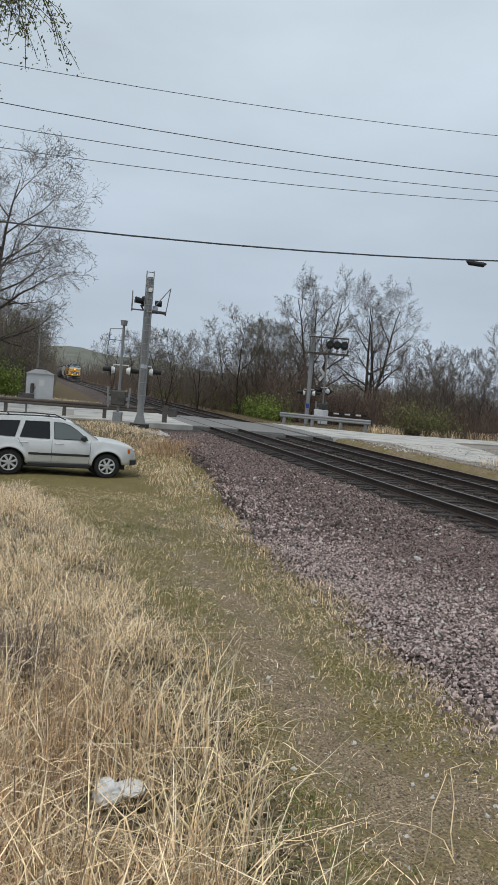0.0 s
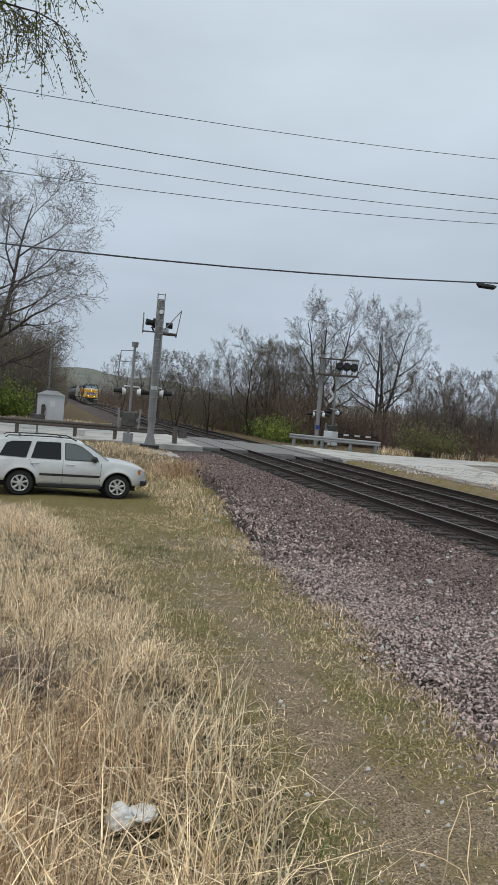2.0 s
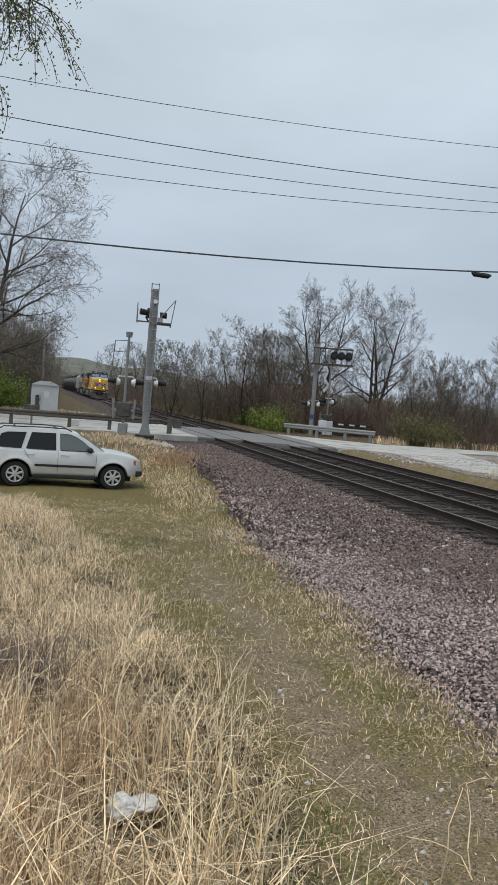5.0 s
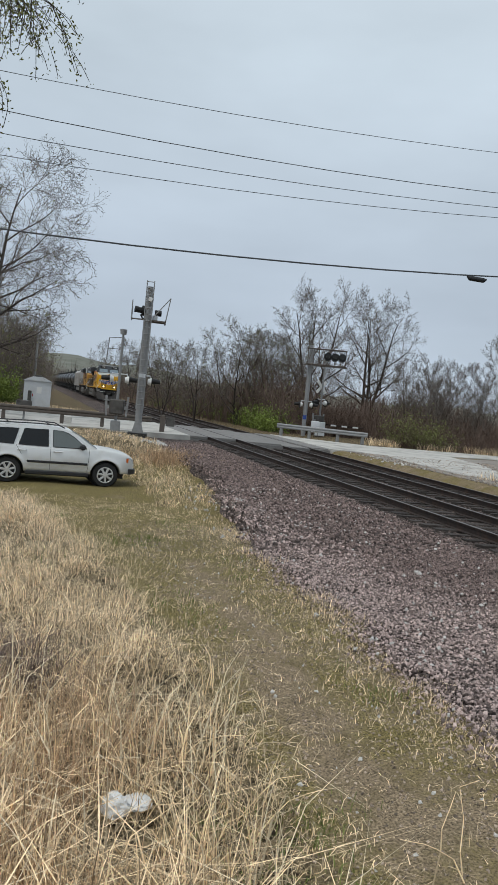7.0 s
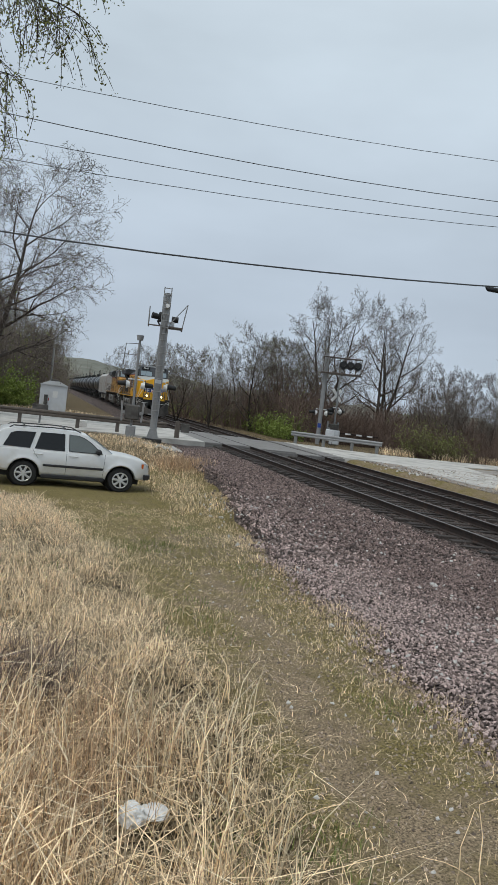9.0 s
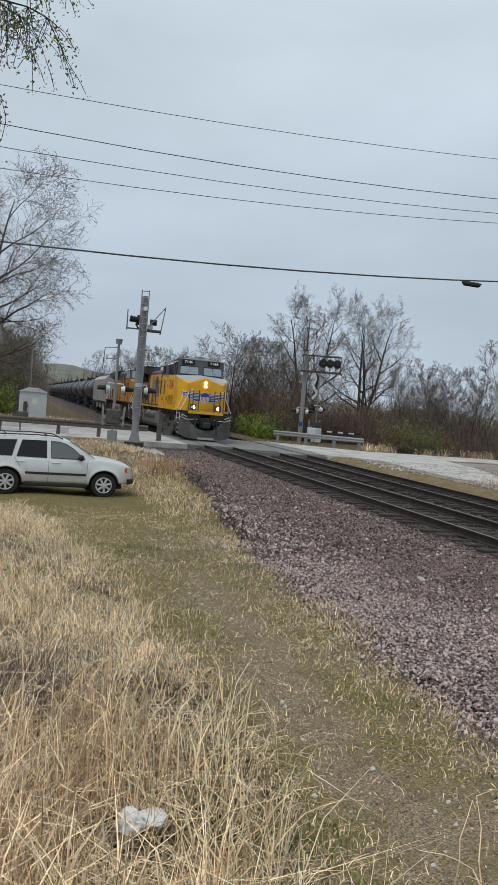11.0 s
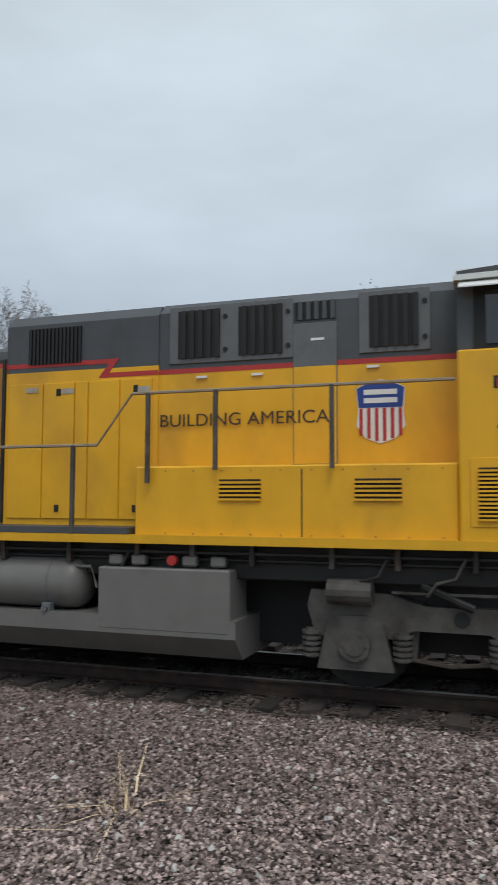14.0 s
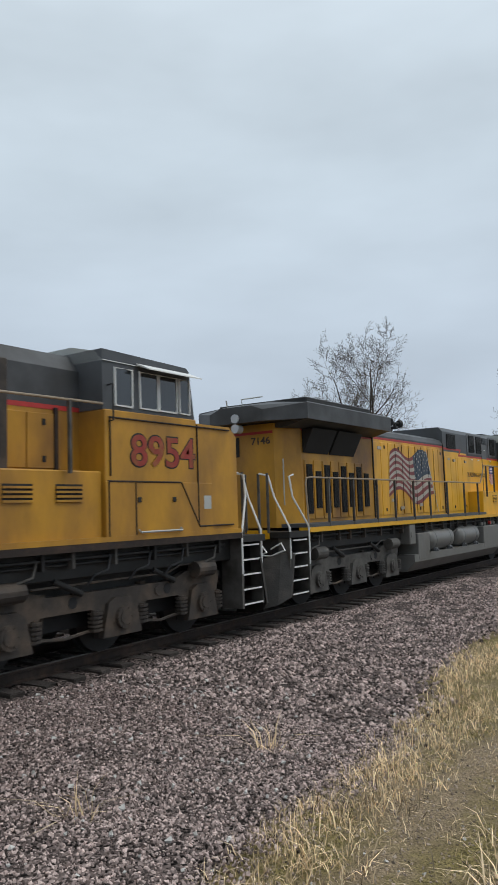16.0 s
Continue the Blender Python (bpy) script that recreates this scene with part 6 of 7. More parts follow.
for k in range(7):
    part("arm_stripe", box(B(), 0.4 + k * 0.4, 0.795 + k * 0.4, -0.02, 0.02, 0.72, 0.83), "white" if k % 2 else "rail", gate_arm)


def cantilever():
    c = thing("cantilever_signal", pose(18.7, 51.7, -0.1, 0, 0, -21), "steel cantilever signal with lattice arm and flashing lamps", "railway signal")
    part("pole", rod(B(), (0, 0, 0), (0, 0, 6.5), 0.15, n=16), "galv", c, "galvanised pole")
    bm = B()
    for z in (5.15, 6.25):
        for y in (-0.25, 0.25):
            rod(bm, (-0.3, y, z), (2.5, y, z), 0.04)
    for k in range(8):
        x = -0.2 + k * 0.38
        rod(bm, (x, -0.25, 5.15), (x, -0.25, 6.25), 0.025)
        rod(bm, (x, -0.25, 5.15), (x + 0.3, -0.25, 6.25), 0.02)
        rod(bm, (x, 0.25, 5.15), (x, 0.25, 6.25), 0.025)
    box(bm, -0.4, 2.6, -0.5, 0.5, 5.06, 5.11)
    part("lattice_arm", bm, "steel", c, "dark lattice arm with walkway")
    for x in (1.2, 1.7, 2.2):
        for y in (-0.4, 0.4):
            bm = rod(B(), (x, y, 5.75), (x, y * 1.1, 5.75), 0.28, n=16)
            t = part("lamp_target", bm, "black", c)
            part("lamp_hood", rod(B(), (x, y, 5.75), (x, y * 1.9, 5.78), 0.13, n=12), "black", t)
    flasher_pair(c, 2.5, 10)
    part("blue_plate", box(B(), -0.12, 0.12, -0.17, -0.155, 1.2, 1.5), "blue", c, "small blue plate")
    part("control_box", box(B(), 0.5, 1.1, -0.4, 0.1, 0.35, 1.15, 0.03), "silver", c)


cantilever()


def relay_case():
    r = thing("relay_case", pose(0.3, 56.4, -0.1, 0, 0, 0), "silver metal railway relay case with a pitched roof", "equipment cabinet")
    part("body", box(B(), -0.92, 0.92, -0.7, 0.7, 0.0, 2.0, 0.02), "silver", r, "silver sheet metal body")
    part("roof", prism(B(), [(-1.0, 2.0), (1.0, 2.0), (0.35, 2.3), (-0.35, 2.3)], "y", -0.8, 0.8), "silver", r, "shallow pitched metal roof")
    part("vent", box(B(), -0.25, 0.25, -0.2, 0.2, 2.3, 2.42, 0.02), "truck", r)
    part("door", box(B(), -0.35, 0.35, -0.715, -0.7, 0.1, 1.9, 0.004), "silver", r)
    part("notice", box(B(), -0.05, 0.28, -0.722, -0.715, 1.15, 1.6), "white", r, "pale notice plate")
    part("meter_box", box(B(), -0.62, -0.38, -0.86, -0.7, 0.6, 1.3, 0.02), "truck", r, "grey meter box")
    part("conduit", rod(B(), (-0.42, -0.75, 0), (-0.42, -0.75, 0.6), 0.03), "truck", r)
    part("red_label", box(B(), -0.34, -0.28, -0.722, -0.715, 0.9, 1.1), "red", r)


relay_case()
mt = thing("metal_cabinet", pose(-0.35, 40.4, -0.06, 0, 0, 5), "small grey roadside cabinet on a post", "cabinet")
part("post", rod(B(), (0, 0, 0), (0, 0, 0.6), 0.05), "galv", mt)
part("box", box(B(), -0.4, 0.35, -0.15, 0.15, 0.45, 1.0, 0.02), "truck", mt)
cb = thing("concrete_block", pose(1.75, 41.2, -0.03, 0, 0, 4), "small pale concrete block lying by the guardrail", "concrete block")
part("block", box(B(), -0.3, 0.3, -0.2, 0.2, 0, 0.34, 0.03), "pale_stone", cb)


def guardrail(points, posts, mat, post_mat, label):
    g = thing("guardrail", pose(0, 0, 0), label, "guardrail", "guardrails")
    prof = [(0.0, 0.42), (0.05, 0.47), (0.05, 0.53), (0.0, 0.57), (0.05, 0.62), (0.05, 0.68), (0.0, 0.73), (-0.012, 0.73), (0.036, 0.675), (0.036, 0.625), (-0.014, 0.57), (0.036, 0.525), (0.036, 0.475), (-0.012, 0.42)]
    for a, b in zip(points, points[1:]):
        a, b = Vector((*a, 0)), Vector((*b, 0))
        d = (b - a).normalized()
        n = Vector((d.y, -d.x, 0))
        part("beam", loft(B(), [[tuple(p + n * q + Vector((0, 0, z))) for q, z in prof] for p in (a, b)]), mat, g, "corrugated steel beam")
    for x, y in posts:
        part("post", box(B(), x - 0.09, x + 0.09, y + 0.02, y + 0.2, -0.4, 0.72, 0.01), post_mat, g)
    return g


guardrail([(-14, 37.6), (-4, 39.2), (6.0, 39.75)], [(-12, 37.9), (-9.3, 38.3), (-6.5, 38.8), (-3.9, 39.2), (-1.3, 39.35), (1.5, 39.5), (3.5, 39.6)], "steel", "steel", "dark weathered steel guardrail beside the road")
eb = thing("guard_post", pose(6.6, 39.8, -0.1), "dark stub post with a grey box at the guardrail's end", "post")
part("post", box(B(), -0.12, 0.12, -0.1, 0.1, 0, 0.95, 0.02), "steel", eb)
part("end_box", box(B(), 0.2, 0.62, -0.12, 0.12, 0.4, 0.85, 0.02), "truck", eb)
guardrail([(15.9, 49.2), (18.5, 47.4), (21.0, 45.8)], [(16.2, 49.0), (17.8, 47.9), (19.4, 46.85), (20.8, 46.0)], "galv", "polewood", "galvanised steel guardrail beyond the tracks")


# ---- utility poles and wires ----
def utility_pole(x, y, h, turn):
    p = thing("utility_pole", pose(x, y, -0.25, 0, 0, turn), "weathered wooden utility pole with a double crossarm", "utility pole", "utility poles")
    part("pole", rod(B(), (0, 0, 0), (0, 0, h), 0.15, 0.105, n=16), "polewood", p, "grey weathered timber pole")
    bm = B()
    for yy in (-0.17, 0.17):
        box(bm, -1.25, 1.25, yy - 0.05, yy + 0.05, h - 1.98, h - 1.86, 0.01)
    part("crossarm", bm, "polewood", p, "double timber crossarm")
    bm = B()
    for s in (-1, 1):
        rod(bm, (s * 0.75, -0.2, h - 1.95), (0, -0.15, h - 2.55), 0.025)
    part("brace", bm, "polewood", p)
    for x_ in (-1.15, -0.45, 1.15, 0.0):
        z = h - 1.86 if x_ else h
        bm = B()
        rod(bm, (x_, 0, z), (x_, 0, z + 0.12), 0.02)
        rod(bm, (x_, 0, z + 0.1), (x_, 0, z + 0.22), 0.06, 0.045, n=10)
        part("insulator", bm, "truck", p)
    return p


utility_pole(19.05, 21.05, 11.2, -90)
utility_pole(-34.0, 18.0, 11.9, -90)
utility_pole(63.0, 26.0, 11.0, -80)


def wire(name, a, b, sag, r, label, n=22):
    a, b = Vector(a), Vector(b)
    pts = []
    for k in range(n + 1):
        f = k / n
        p = a.lerp(b, f)
        p.z -= sag * 4 * f * (1 - f)
        pts.append(p)
    return tagged(part(name, tube(B(), pts, r, 5), "wire", None), label, "wire", "overhead wires")


ARM = Vector((0, -1, 0))
POLE = Vector((19.05, 21.05, 0))
WIRES = ((0.0, 10.89, 11.34, 1.86, 0.0, 0.008), (1.15, 9.37, 11.64, 2.33, 1.15, 0.01), (-0.45, 9.35, 10.58, 1.94, -0.45, 0.009), (-1.15, 9.30, 9.81, 1.95, -1.15, 0.009))
for off, z0, z1, sag, o2, r in WIRES:
    wire("wire", POLE + ARM * off + Vector((0, 0, z0)), (-34, 18.0 - o2, z1), sag, r, "thin overhead power wire")
    wire("wire", POLE + ARM * off + Vector((0, 0, z0)), (63, 26 - o2, z0 - 0.3), 1.3, r, "thin overhead power wire")
wire("cable", (18.95, 21.04, 7.26), (-34, 18.0, 7.72), 1.93, 0.022, "thick black telephone cable")
sp = thing("splice_case", pose(12.44, 20.67, 6.38, 0, 0, 183), "black cable splice case hanging on the cable", "splice case")
bm = B()
rod(bm, (-0.24, 0, 0.0), (0.24, 0, 0.0), 0.075, n=14)
for s in (-1, 1):
    rod(bm, (s * 0.24, 0, 0.0), (s * 0.34, 0, 0.04), 0.065, 0.025, n=12)
part("case", bm, "plastic", sp)
lp = thing("cable_loop", pose(18.6, 21.02, 7.2, 0, 0, 183), "drooping loops of black cable at the pole", "cable")
part("loop", tube(B(), [(0.3, 0, -0.06), (0.25, 0, -0.3), (0.05, 0, -0.55), (-0.2, 0, -0.95), (-0.28, 0, -1.3)], 0.025), "wire", lp)
part("loop", tube(B(), [(0.9, 0, -0.12), (0.75, 0, -0.28), (0.5, 0, -0.34), (0.2, 0, -0.25), (-0.1, 0, -0.05)], 0.02), "wire", lp)
thin = thing("wooden_post", pose(0.05, 70, -0.3), "slim weathered wooden pole beside the line", "pole")
part("post", rod(B(), (0, 0, 0), (0, 0, 6.9), 0.12, 0.09, n=10), "polewood", thin)


# ---- trees, brush, grass and stones ----
rng = np.random.default_rng(7)


def seg_mesh(name, segs, sides, mat):
    """Tapered prisms from rows of start, end and two radii."""
    S = np.asarray(segs, float)
    P, Q, r0, r1 = S[:, 0:3], S[:, 3:6], S[:, 6], S[:, 7]
    d = Q - P
    d /= np.linalg.norm(d, axis=1, keepdims=True) + 1e-9
    up = np.where(np.abs(d[:, 2:3]) > 0.9, np.array([[1.0, 0, 0]]), np.array([[0, 0, 1.0]]))
    a = np.cross(d, up)
    a /= np.linalg.norm(a, axis=1, keepdims=True) + 1e-9
    b = np.cross(d, a)
    n = len(S)
    V = np.empty((n, 2, sides, 3))
    for k in range(sides):
        q = 2 * math.pi * k / sides
        o = a * math.cos(q) + b * math.sin(q)
        V[:, 0, k] = P + o * r0[:, None]
        V[:, 1, k] = Q + o * r1[:, None]
    base = (np.arange(n) * 2 * sides)[:, None]
    k = np.arange(sides)[None]
    F = np.stack([base + k, base + (k + 1) % sides, base + sides + (k + 1) % sides, base + sides + k], -1).reshape(-1, 4)
    return np_mesh(name, V.reshape(-1, 3), F, mat, sides > 4)


def leaf_mesh(name, pts, size, mat, rg):
    """Small tilted leaves, a pair of triangles each."""
    n = len(pts)
    P = np.asarray(pts)
    a = rg.normal(size=(n, 3))
    a /= np.linalg.norm(a, axis=1, keepdims=True)
    b = np.cross(a, rg.normal(size=(n, 3)))
    b /= np.linalg.norm(b, axis=1, keepdims=True)
    s = size * rg.uniform(0.6, 1.4, (n, 1))
    V = np.stack([P - a * s, P + b * s * 0.45, P + a * s, P - b * s * 0.45], 1).reshape(-1, 3)
    F = np.arange(n * 4).reshape(-1, 4)
    return np_mesh(name, V, F, mat)


def grow(rg, h, reach=0.4, levels=4, trunk_r=0.22, bare=0.25, lift=0.05, droop=0.0, stems=1, kids=(9, 8, 6, 4), lean=0.0):
    """Branches of a bare tree as rows of segments, thick ones and thin ones, and the twig tips. h: height; reach: the lowest limbs'
    length by height; bare: the clear part of the trunk; lift: how limbs bend upwards; droop: how twigs hang."""
    rows, tips = [], []

    def branch(p, d, ln, r, lev, turn):
        n = (9, 6, 5, 4, 3)[min(lev, 4)]
        start = bare if lev == 0 else 0.18
        marks = list(np.linspace(start, 0.98, kids[lev])) if lev < levels else []
        a = turn
        for k in range(n):
            bend = rg.normal(0, (0.05, 0.12, 0.16, 0.18, 0.2)[min(lev, 4)], 3)
            bend[2] += 0.03 if lev == 0 else (lift if lev < 3 else lift * 0.5 - droop)
            d = d + bend
            d = d / np.linalg.norm(d)
            e = p + d * ln / n
            f0, f1 = k / n, (k + 1) / n
            rows.append((*p, *e, r * (1 - 0.9 * f0), r * (1 - 0.9 * f1)))
            while marks and marks[0] <= f1:
                f = marks.pop(0)
                q = p + (e - p) * (f - f0) * n
                u = np.cross(d, (0.3, 0.2, 1.0) if abs(d[2]) < 0.9 else (1.0, 0.1, 0))
                u = u / np.linalg.norm(u)
                v = np.cross(d, u)
                a += 2.4 + rg.normal(0, 0.35)
                open_ = rg.uniform(0.65, 1.05) if lev == 0 else rg.uniform(0.5, 1.0)
                dd = d * math.cos(open_) + (u * math.cos(a) + v * math.sin(a)) * math.sin(open_)
                size = (reach * h if lev == 0 else ln * 0.56) * (1.08 - 0.55 * f) * rg.uniform(0.75, 1.2)
                branch(q, dd, size, max(r * (1 - 0.85 * f) * rg.uniform(0.5, 0.68), 0.006), lev + 1, rg.uniform(0, 6.3))
            p = e
        if lev >= levels - 1:
            tips.append(p)

    for s in range(stems):
        a = 0.6 + s * 2 * math.pi / stems
        k = 0.0 if stems == 1 else 0.26
        branch(np.zeros(3), np.array([lean + k * math.cos(a), k * math.sin(a), 1.0]), h * 0.86, trunk_r * (1.0 if stems == 1 else 0.75), 0, rg.uniform(0, 6))
    S, T = np.array(rows), np.array(tips)
    k = h / S[:, 5].max()
    S[:, :6] *= k
    S[:, 6:] = np.maximum(S[:, 6:], 0.0075)
    return S[S[:, 6] > 0.03], S[S[:, 6] <= 0.03], T * k


TREES = {}


def tree_kind(key, seed, **kw):
    buds = kw.pop("buds", 0)
    size = kw.pop("bud_size", 0.05)
    rg = np.random.default_rng(seed)
    TREES[key] = (*grow(rg, **kw), buds, size, rg)


def tree(key, x, y, scale, turn, label, z=None):
    """The first of a kind is built with its parts, the others are copies of it."""
    m = pose(x, y, float(gz(x, y)) - 0.1 if z is None else z, 0, 0, turn) @ Matrix.Diagonal((scale, scale, scale, 1))
    if isinstance(TREES[key], tuple):
        thick, thin, tips, buds, size, rg = TREES[key]
        t = thing("tree", Matrix.Identity(4), label, "tree", "trees")
        a = seg_mesh("trunk", thick, 6, "bark")
        a.parent = t
        b = seg_mesh("crown", thin, 3, "twig")
        b.parent = t
        b["label"] = "fine bare twigs"
        if buds:
            pts = tips[rg.integers(0, len(tips), buds)] + rg.normal(0, 0.14, (buds, 3))
            c = leaf_mesh("leaves", pts, size, "bud", rg)
            c.parent = t
            c["label"] = "small yellow-green spring leaves"
        TREES[key] = t
        t.matrix_basis = m
        return t
    t = copy_thing(TREES[key], pose(0, 0, 0))
    t.matrix_basis = m
    t["label"] = label
    return t


tree_kind("wide", 3, h=14.8, reach=0.40, trunk_r=0.3, bare=0.22, stems=3, lift=0.06, kids=(9, 9, 7, 4), buds=700, bud_size=0.045)
tree_kind("tall", 11, h=10.0, reach=0.42, trunk_r=0.15, bare=0.12, stems=2, lift=0.09, kids=(10, 8, 6, 4), buds=900, bud_size=0.05)
tree_kind("slim", 21, h=7.0, reach=0.32, trunk_r=0.07, bare=0.15, stems=3, lift=0.12, levels=3, kids=(10, 9, 8))
tree_kind("lean", 36, h=16.6, reach=0.5, trunk_r=0.34, bare=0.16, lift=0.03, droop=0.06, lean=0.1, stems=2, kids=(12, 9, 8, 5), buds=2400, bud_size=0.05)
tree("lean", -4.6, 46.0, 1.0, 0, "large bare tree with first spring leaves beside the road")
tree("wide", 24.6, 66.5, 0.98, 20, "large bare spreading tree behind the crossing")
tree("wide", 31.9, 71.0, 1.03, 150, "large bare spreading tree with a forked trunk")
for x, y, s, a in ((13.8, 66.5, 0.72, 60), (16.6, 63.0, 0.92, 200), (19.2, 61.5, 0.85, 300), (12.6, 77.0, 0.82, 110), (15.6, 88.0, 0.9, 10), (14.5, 105.0, 1.0, 240),
                   (16.0, 130.0, 1.1, 20), (15.0, 160, 1.2, 90), (18.0, 72.0, 0.9, 160), (20.5, 66, 0.9, 30), (22.0, 72, 0.95, 75), (27.5, 76, 0.8, 15)):
    tree("tall", x, y, s, a, "bare tree in the thicket beside the line")
for x, y, s, a in ((-0.9, 84.0, 0.8, 70), (-4.0, 72.0, 0.95, 250), (-1.4, 98.0, 0.95, 30), (-5.5, 63.0, 0.95, 80), (-12.0, 64.0, 1.1, 130), (-1.2, 112.0, 1.0, 190), (-8.0, 80.0, 1.1, 10),
                   (-2.2, 78.0, 0.95, 310), (-4.4, 88.0, 1.05, 140), (-2.8, 68.0, 0.7, 20), (-6.5, 70.0, 1.1, 200)):
    tree("tall", x, y, s, a, "bare tree at the edge of the wood")
for k, (x, y, s) in enumerate(((27.5, 50, 0.8), (29.5, 52, 0.95), (31.5, 50.5, 0.85), (34, 53, 1.0), (36, 51, 0.9), (33, 46, 0.7), (37.5, 48.5, 0.95), (39.5, 57, 1.45), (42, 52, 0.95), (46, 50, 0.9), (45, 55, 1.1), (50, 47, 0.9), (28.5, 55, 1.0), (32.5, 57, 1.1))):
    tree("slim", x, y, s, k * 67, "slender bare saplings at the edge of the brush")
tree("wide", 40.4, 29.2, 1.08, 40, "large bare tree beyond the tracks")
tree("tall", 43.5, 25.0, 1.45, 100, "bare tree beyond the tracks")
tree("tall", 55.0, 12.0, 1.7, 200, "bare tree beyond the tracks")
tree("slim", 45.8, 22.6, 2.0, 250, "bare tree beyond the tracks")
tree("wide", 31.8, -67.6, 1.40, 200, "tall bare tree behind the railway line")
tree("wide", 19.6, -82.0, 1.25, 20, "tall bare tree behind the railway line")
tree("tall", 48.0, -150.0, 1.5, 60, "bare tree far behind the railway line")
tree("tall", 42.0, -152.0, 1.4, 10, "bare tree far behind the railway line")
tree("tall", 18.5, -92.0, 1.6, 220, "bare tree behind the railway line")

# the near tree whose leafy branches hang into view
rg = np.random.default_rng(5)
near = thing("tree", pose(-4.6, 10.0, -0.1), "tree with drooping branches in young leaf", "tree", "trees")
limb, twigs, leaves = [], [], []
limb += [(0, 0, 0, 0.1, 0, 2.5, 0.2, 0.17), (0.1, 0, 2.5, 0.5, 0.2, 5.0, 0.17, 0.13), (0.5, 0.2, 5.0, 1.2, 0.4, 7.2, 0.13, 0.09), (1.2, 0.4, 7.2, 1.9, 0.5, 9.2, 0.09, 0.05)]
for z0, ex, ez, ey in ((5.0, 3.6, 6.0, 0.4), (6.0, 4.4, 7.15, 0.9), (6.8, 4.2, 7.7, 0.2), (5.4, 3.4, 6.5, 1.2), (7.3, 4.55, 8.2, 0.7), (7.0, 4.0, 7.4, 1.6), (4.6, 3.15, 5.5, 0.8)):
    p = np.array([0.5 + (z0 - 5) * 0.3, 0.25, z0])
    e = np.array([ex, ey, ez])
    prev = p
    for k in range(1, 15):
        f = k / 14
        q = p + (e - p) * f + np.array([0, 0, 0.9 * math.sin(f * math.pi) * 0.6]) + rg.normal(0, 0.035, 3)
        r0 = 0.05 * (1 - f) + 0.008
        (limb if r0 > 0.02 else twigs).append((*prev, *q, r0 + 0.003, r0))
        if f > 0.45:
            for _ in range(8):
                d = np.array([rg.normal(0.1, 0.4), rg.normal(0, 0.35), -0.5])
                a = q.copy()
                for j in range(rg.integers(4, 9)):
                    d = d + rg.normal(0, 0.16, 3) + np.array([0, 0, -0.16])
                    d /= np.linalg.norm(d)
                    b = a + d * 0.13
                    twigs.append((*a, *b, 0.006, 0.004))
                    leaves += [b + rg.normal(0, 0.035, 3) for _ in range(4)]
                    a = b
        prev = q
a = seg_mesh("trunk", limb, 8, "bark")
a.parent = near
a = seg_mesh("crown", twigs, 3, "bark")
a.parent = near
a = leaf_mesh("leaves", np.array(leaves), 0.024, "bud", rg)
a.parent = near
a["label"] = "small young green leaves"


def thicket(name, pts, h, n, mat, label, leaf=0, leaf_mat="leaf", seed=1, r=0.014, category="brushwood", wide=1.0, low=0.4, leaf_size=0.06):
    """Tangled upright stems with side twigs, scattered along a strip given by its middle line and half width."""
    rg = np.random.default_rng(seed)
    L = np.array(pts, float)
    k = rg.uniform(0, len(L) - 1 - 1e-6, n)
    i = k.astype(int)
    f = (k - i)[:, None]
    mid = L[i, :2] * (1 - f) + L[i + 1, :2] * f
    w = L[i, 2] * (1 - f[:, 0]) + L[i + 1, 2] * f[:, 0]
    xy = mid + rg.uniform(-1, 1, (n, 2)) * w[:, None]
    z = gz(xy[:, 0], xy[:, 1]) - 0.05
    bumpy = 0.72 + 0.28 * np.sin(xy[:, 0] * 0.45 + seed) * np.cos(xy[:, 1] * 0.38 + seed * 2)
    hh = h * bumpy * rg.uniform(low, 1.08, n)
    P = np.column_stack([xy, z])
    d = np.column_stack([rg.normal(0, 0.2 * wide, n), rg.normal(0, 0.2 * wide, n), np.ones(n)])
    out, tips = [], []
    q = P
    for s in range(3):
        e = q + d * (hh / 3)[:, None]
        out.append(np.column_stack([q, e, r * (1 - s * 0.28) * np.ones(n), r * (0.72 - s * 0.26) * np.ones(n)]))
        for _ in range(2):
            dd = d + rg.normal(0, 0.55 * wide, (n, 3))
            e2 = q + (e - q) * rg.uniform(0.2, 1, (n, 1)) 
            t2 = e2 + dd * (hh * 0.22)[:, None]
            out.append(np.column_stack([e2, t2, np.full(n, r * 0.55), np.full(n, r * 0.2)]))
            tips.append(t2)
        q = e
        d = d + rg.normal(0, 0.22 * wide, (n, 3))
        d[:, 2] = np.abs(d[:, 2])
    ob = tagged(seg_mesh(name, np.concatenate(out), 3, mat), label, category, kind="stuff")
    if leaf:
        T = np.concatenate(tips)
        T = T[rg.integers(0, len(T), leaf)] + rg.normal(0, 0.12, (leaf, 3))
        T[:, 2] = np.maximum(T[:, 2], gz(T[:, 0], T[:, 1]) + 0.02)
        lf = leaf_mesh("leaves", T, leaf_size, leaf_mat, rg)
        lf.parent = ob
        lf["label"] = "young green leaves on the shrubs"
    return ob


thicket("brushwood", [(19, 55, 1.5), (19.5, 64, 3), (19, 80, 4.5), (20, 120, 6), (22, 200, 8), (24, 330, 10)], 4.9, 4600, "brush", "brown leafless brush along the railway", 5000, "bud", seed=2, r=0.026, wide=0.8, leaf_size=0.08)
thicket("brushwood", [(21, 58, 3), (26, 59, 3.5), (34, 63, 5), (48, 62, 6)], 4.1, 4200, "brush", "brown leafless brush behind the crossing", seed=3, r=0.022)
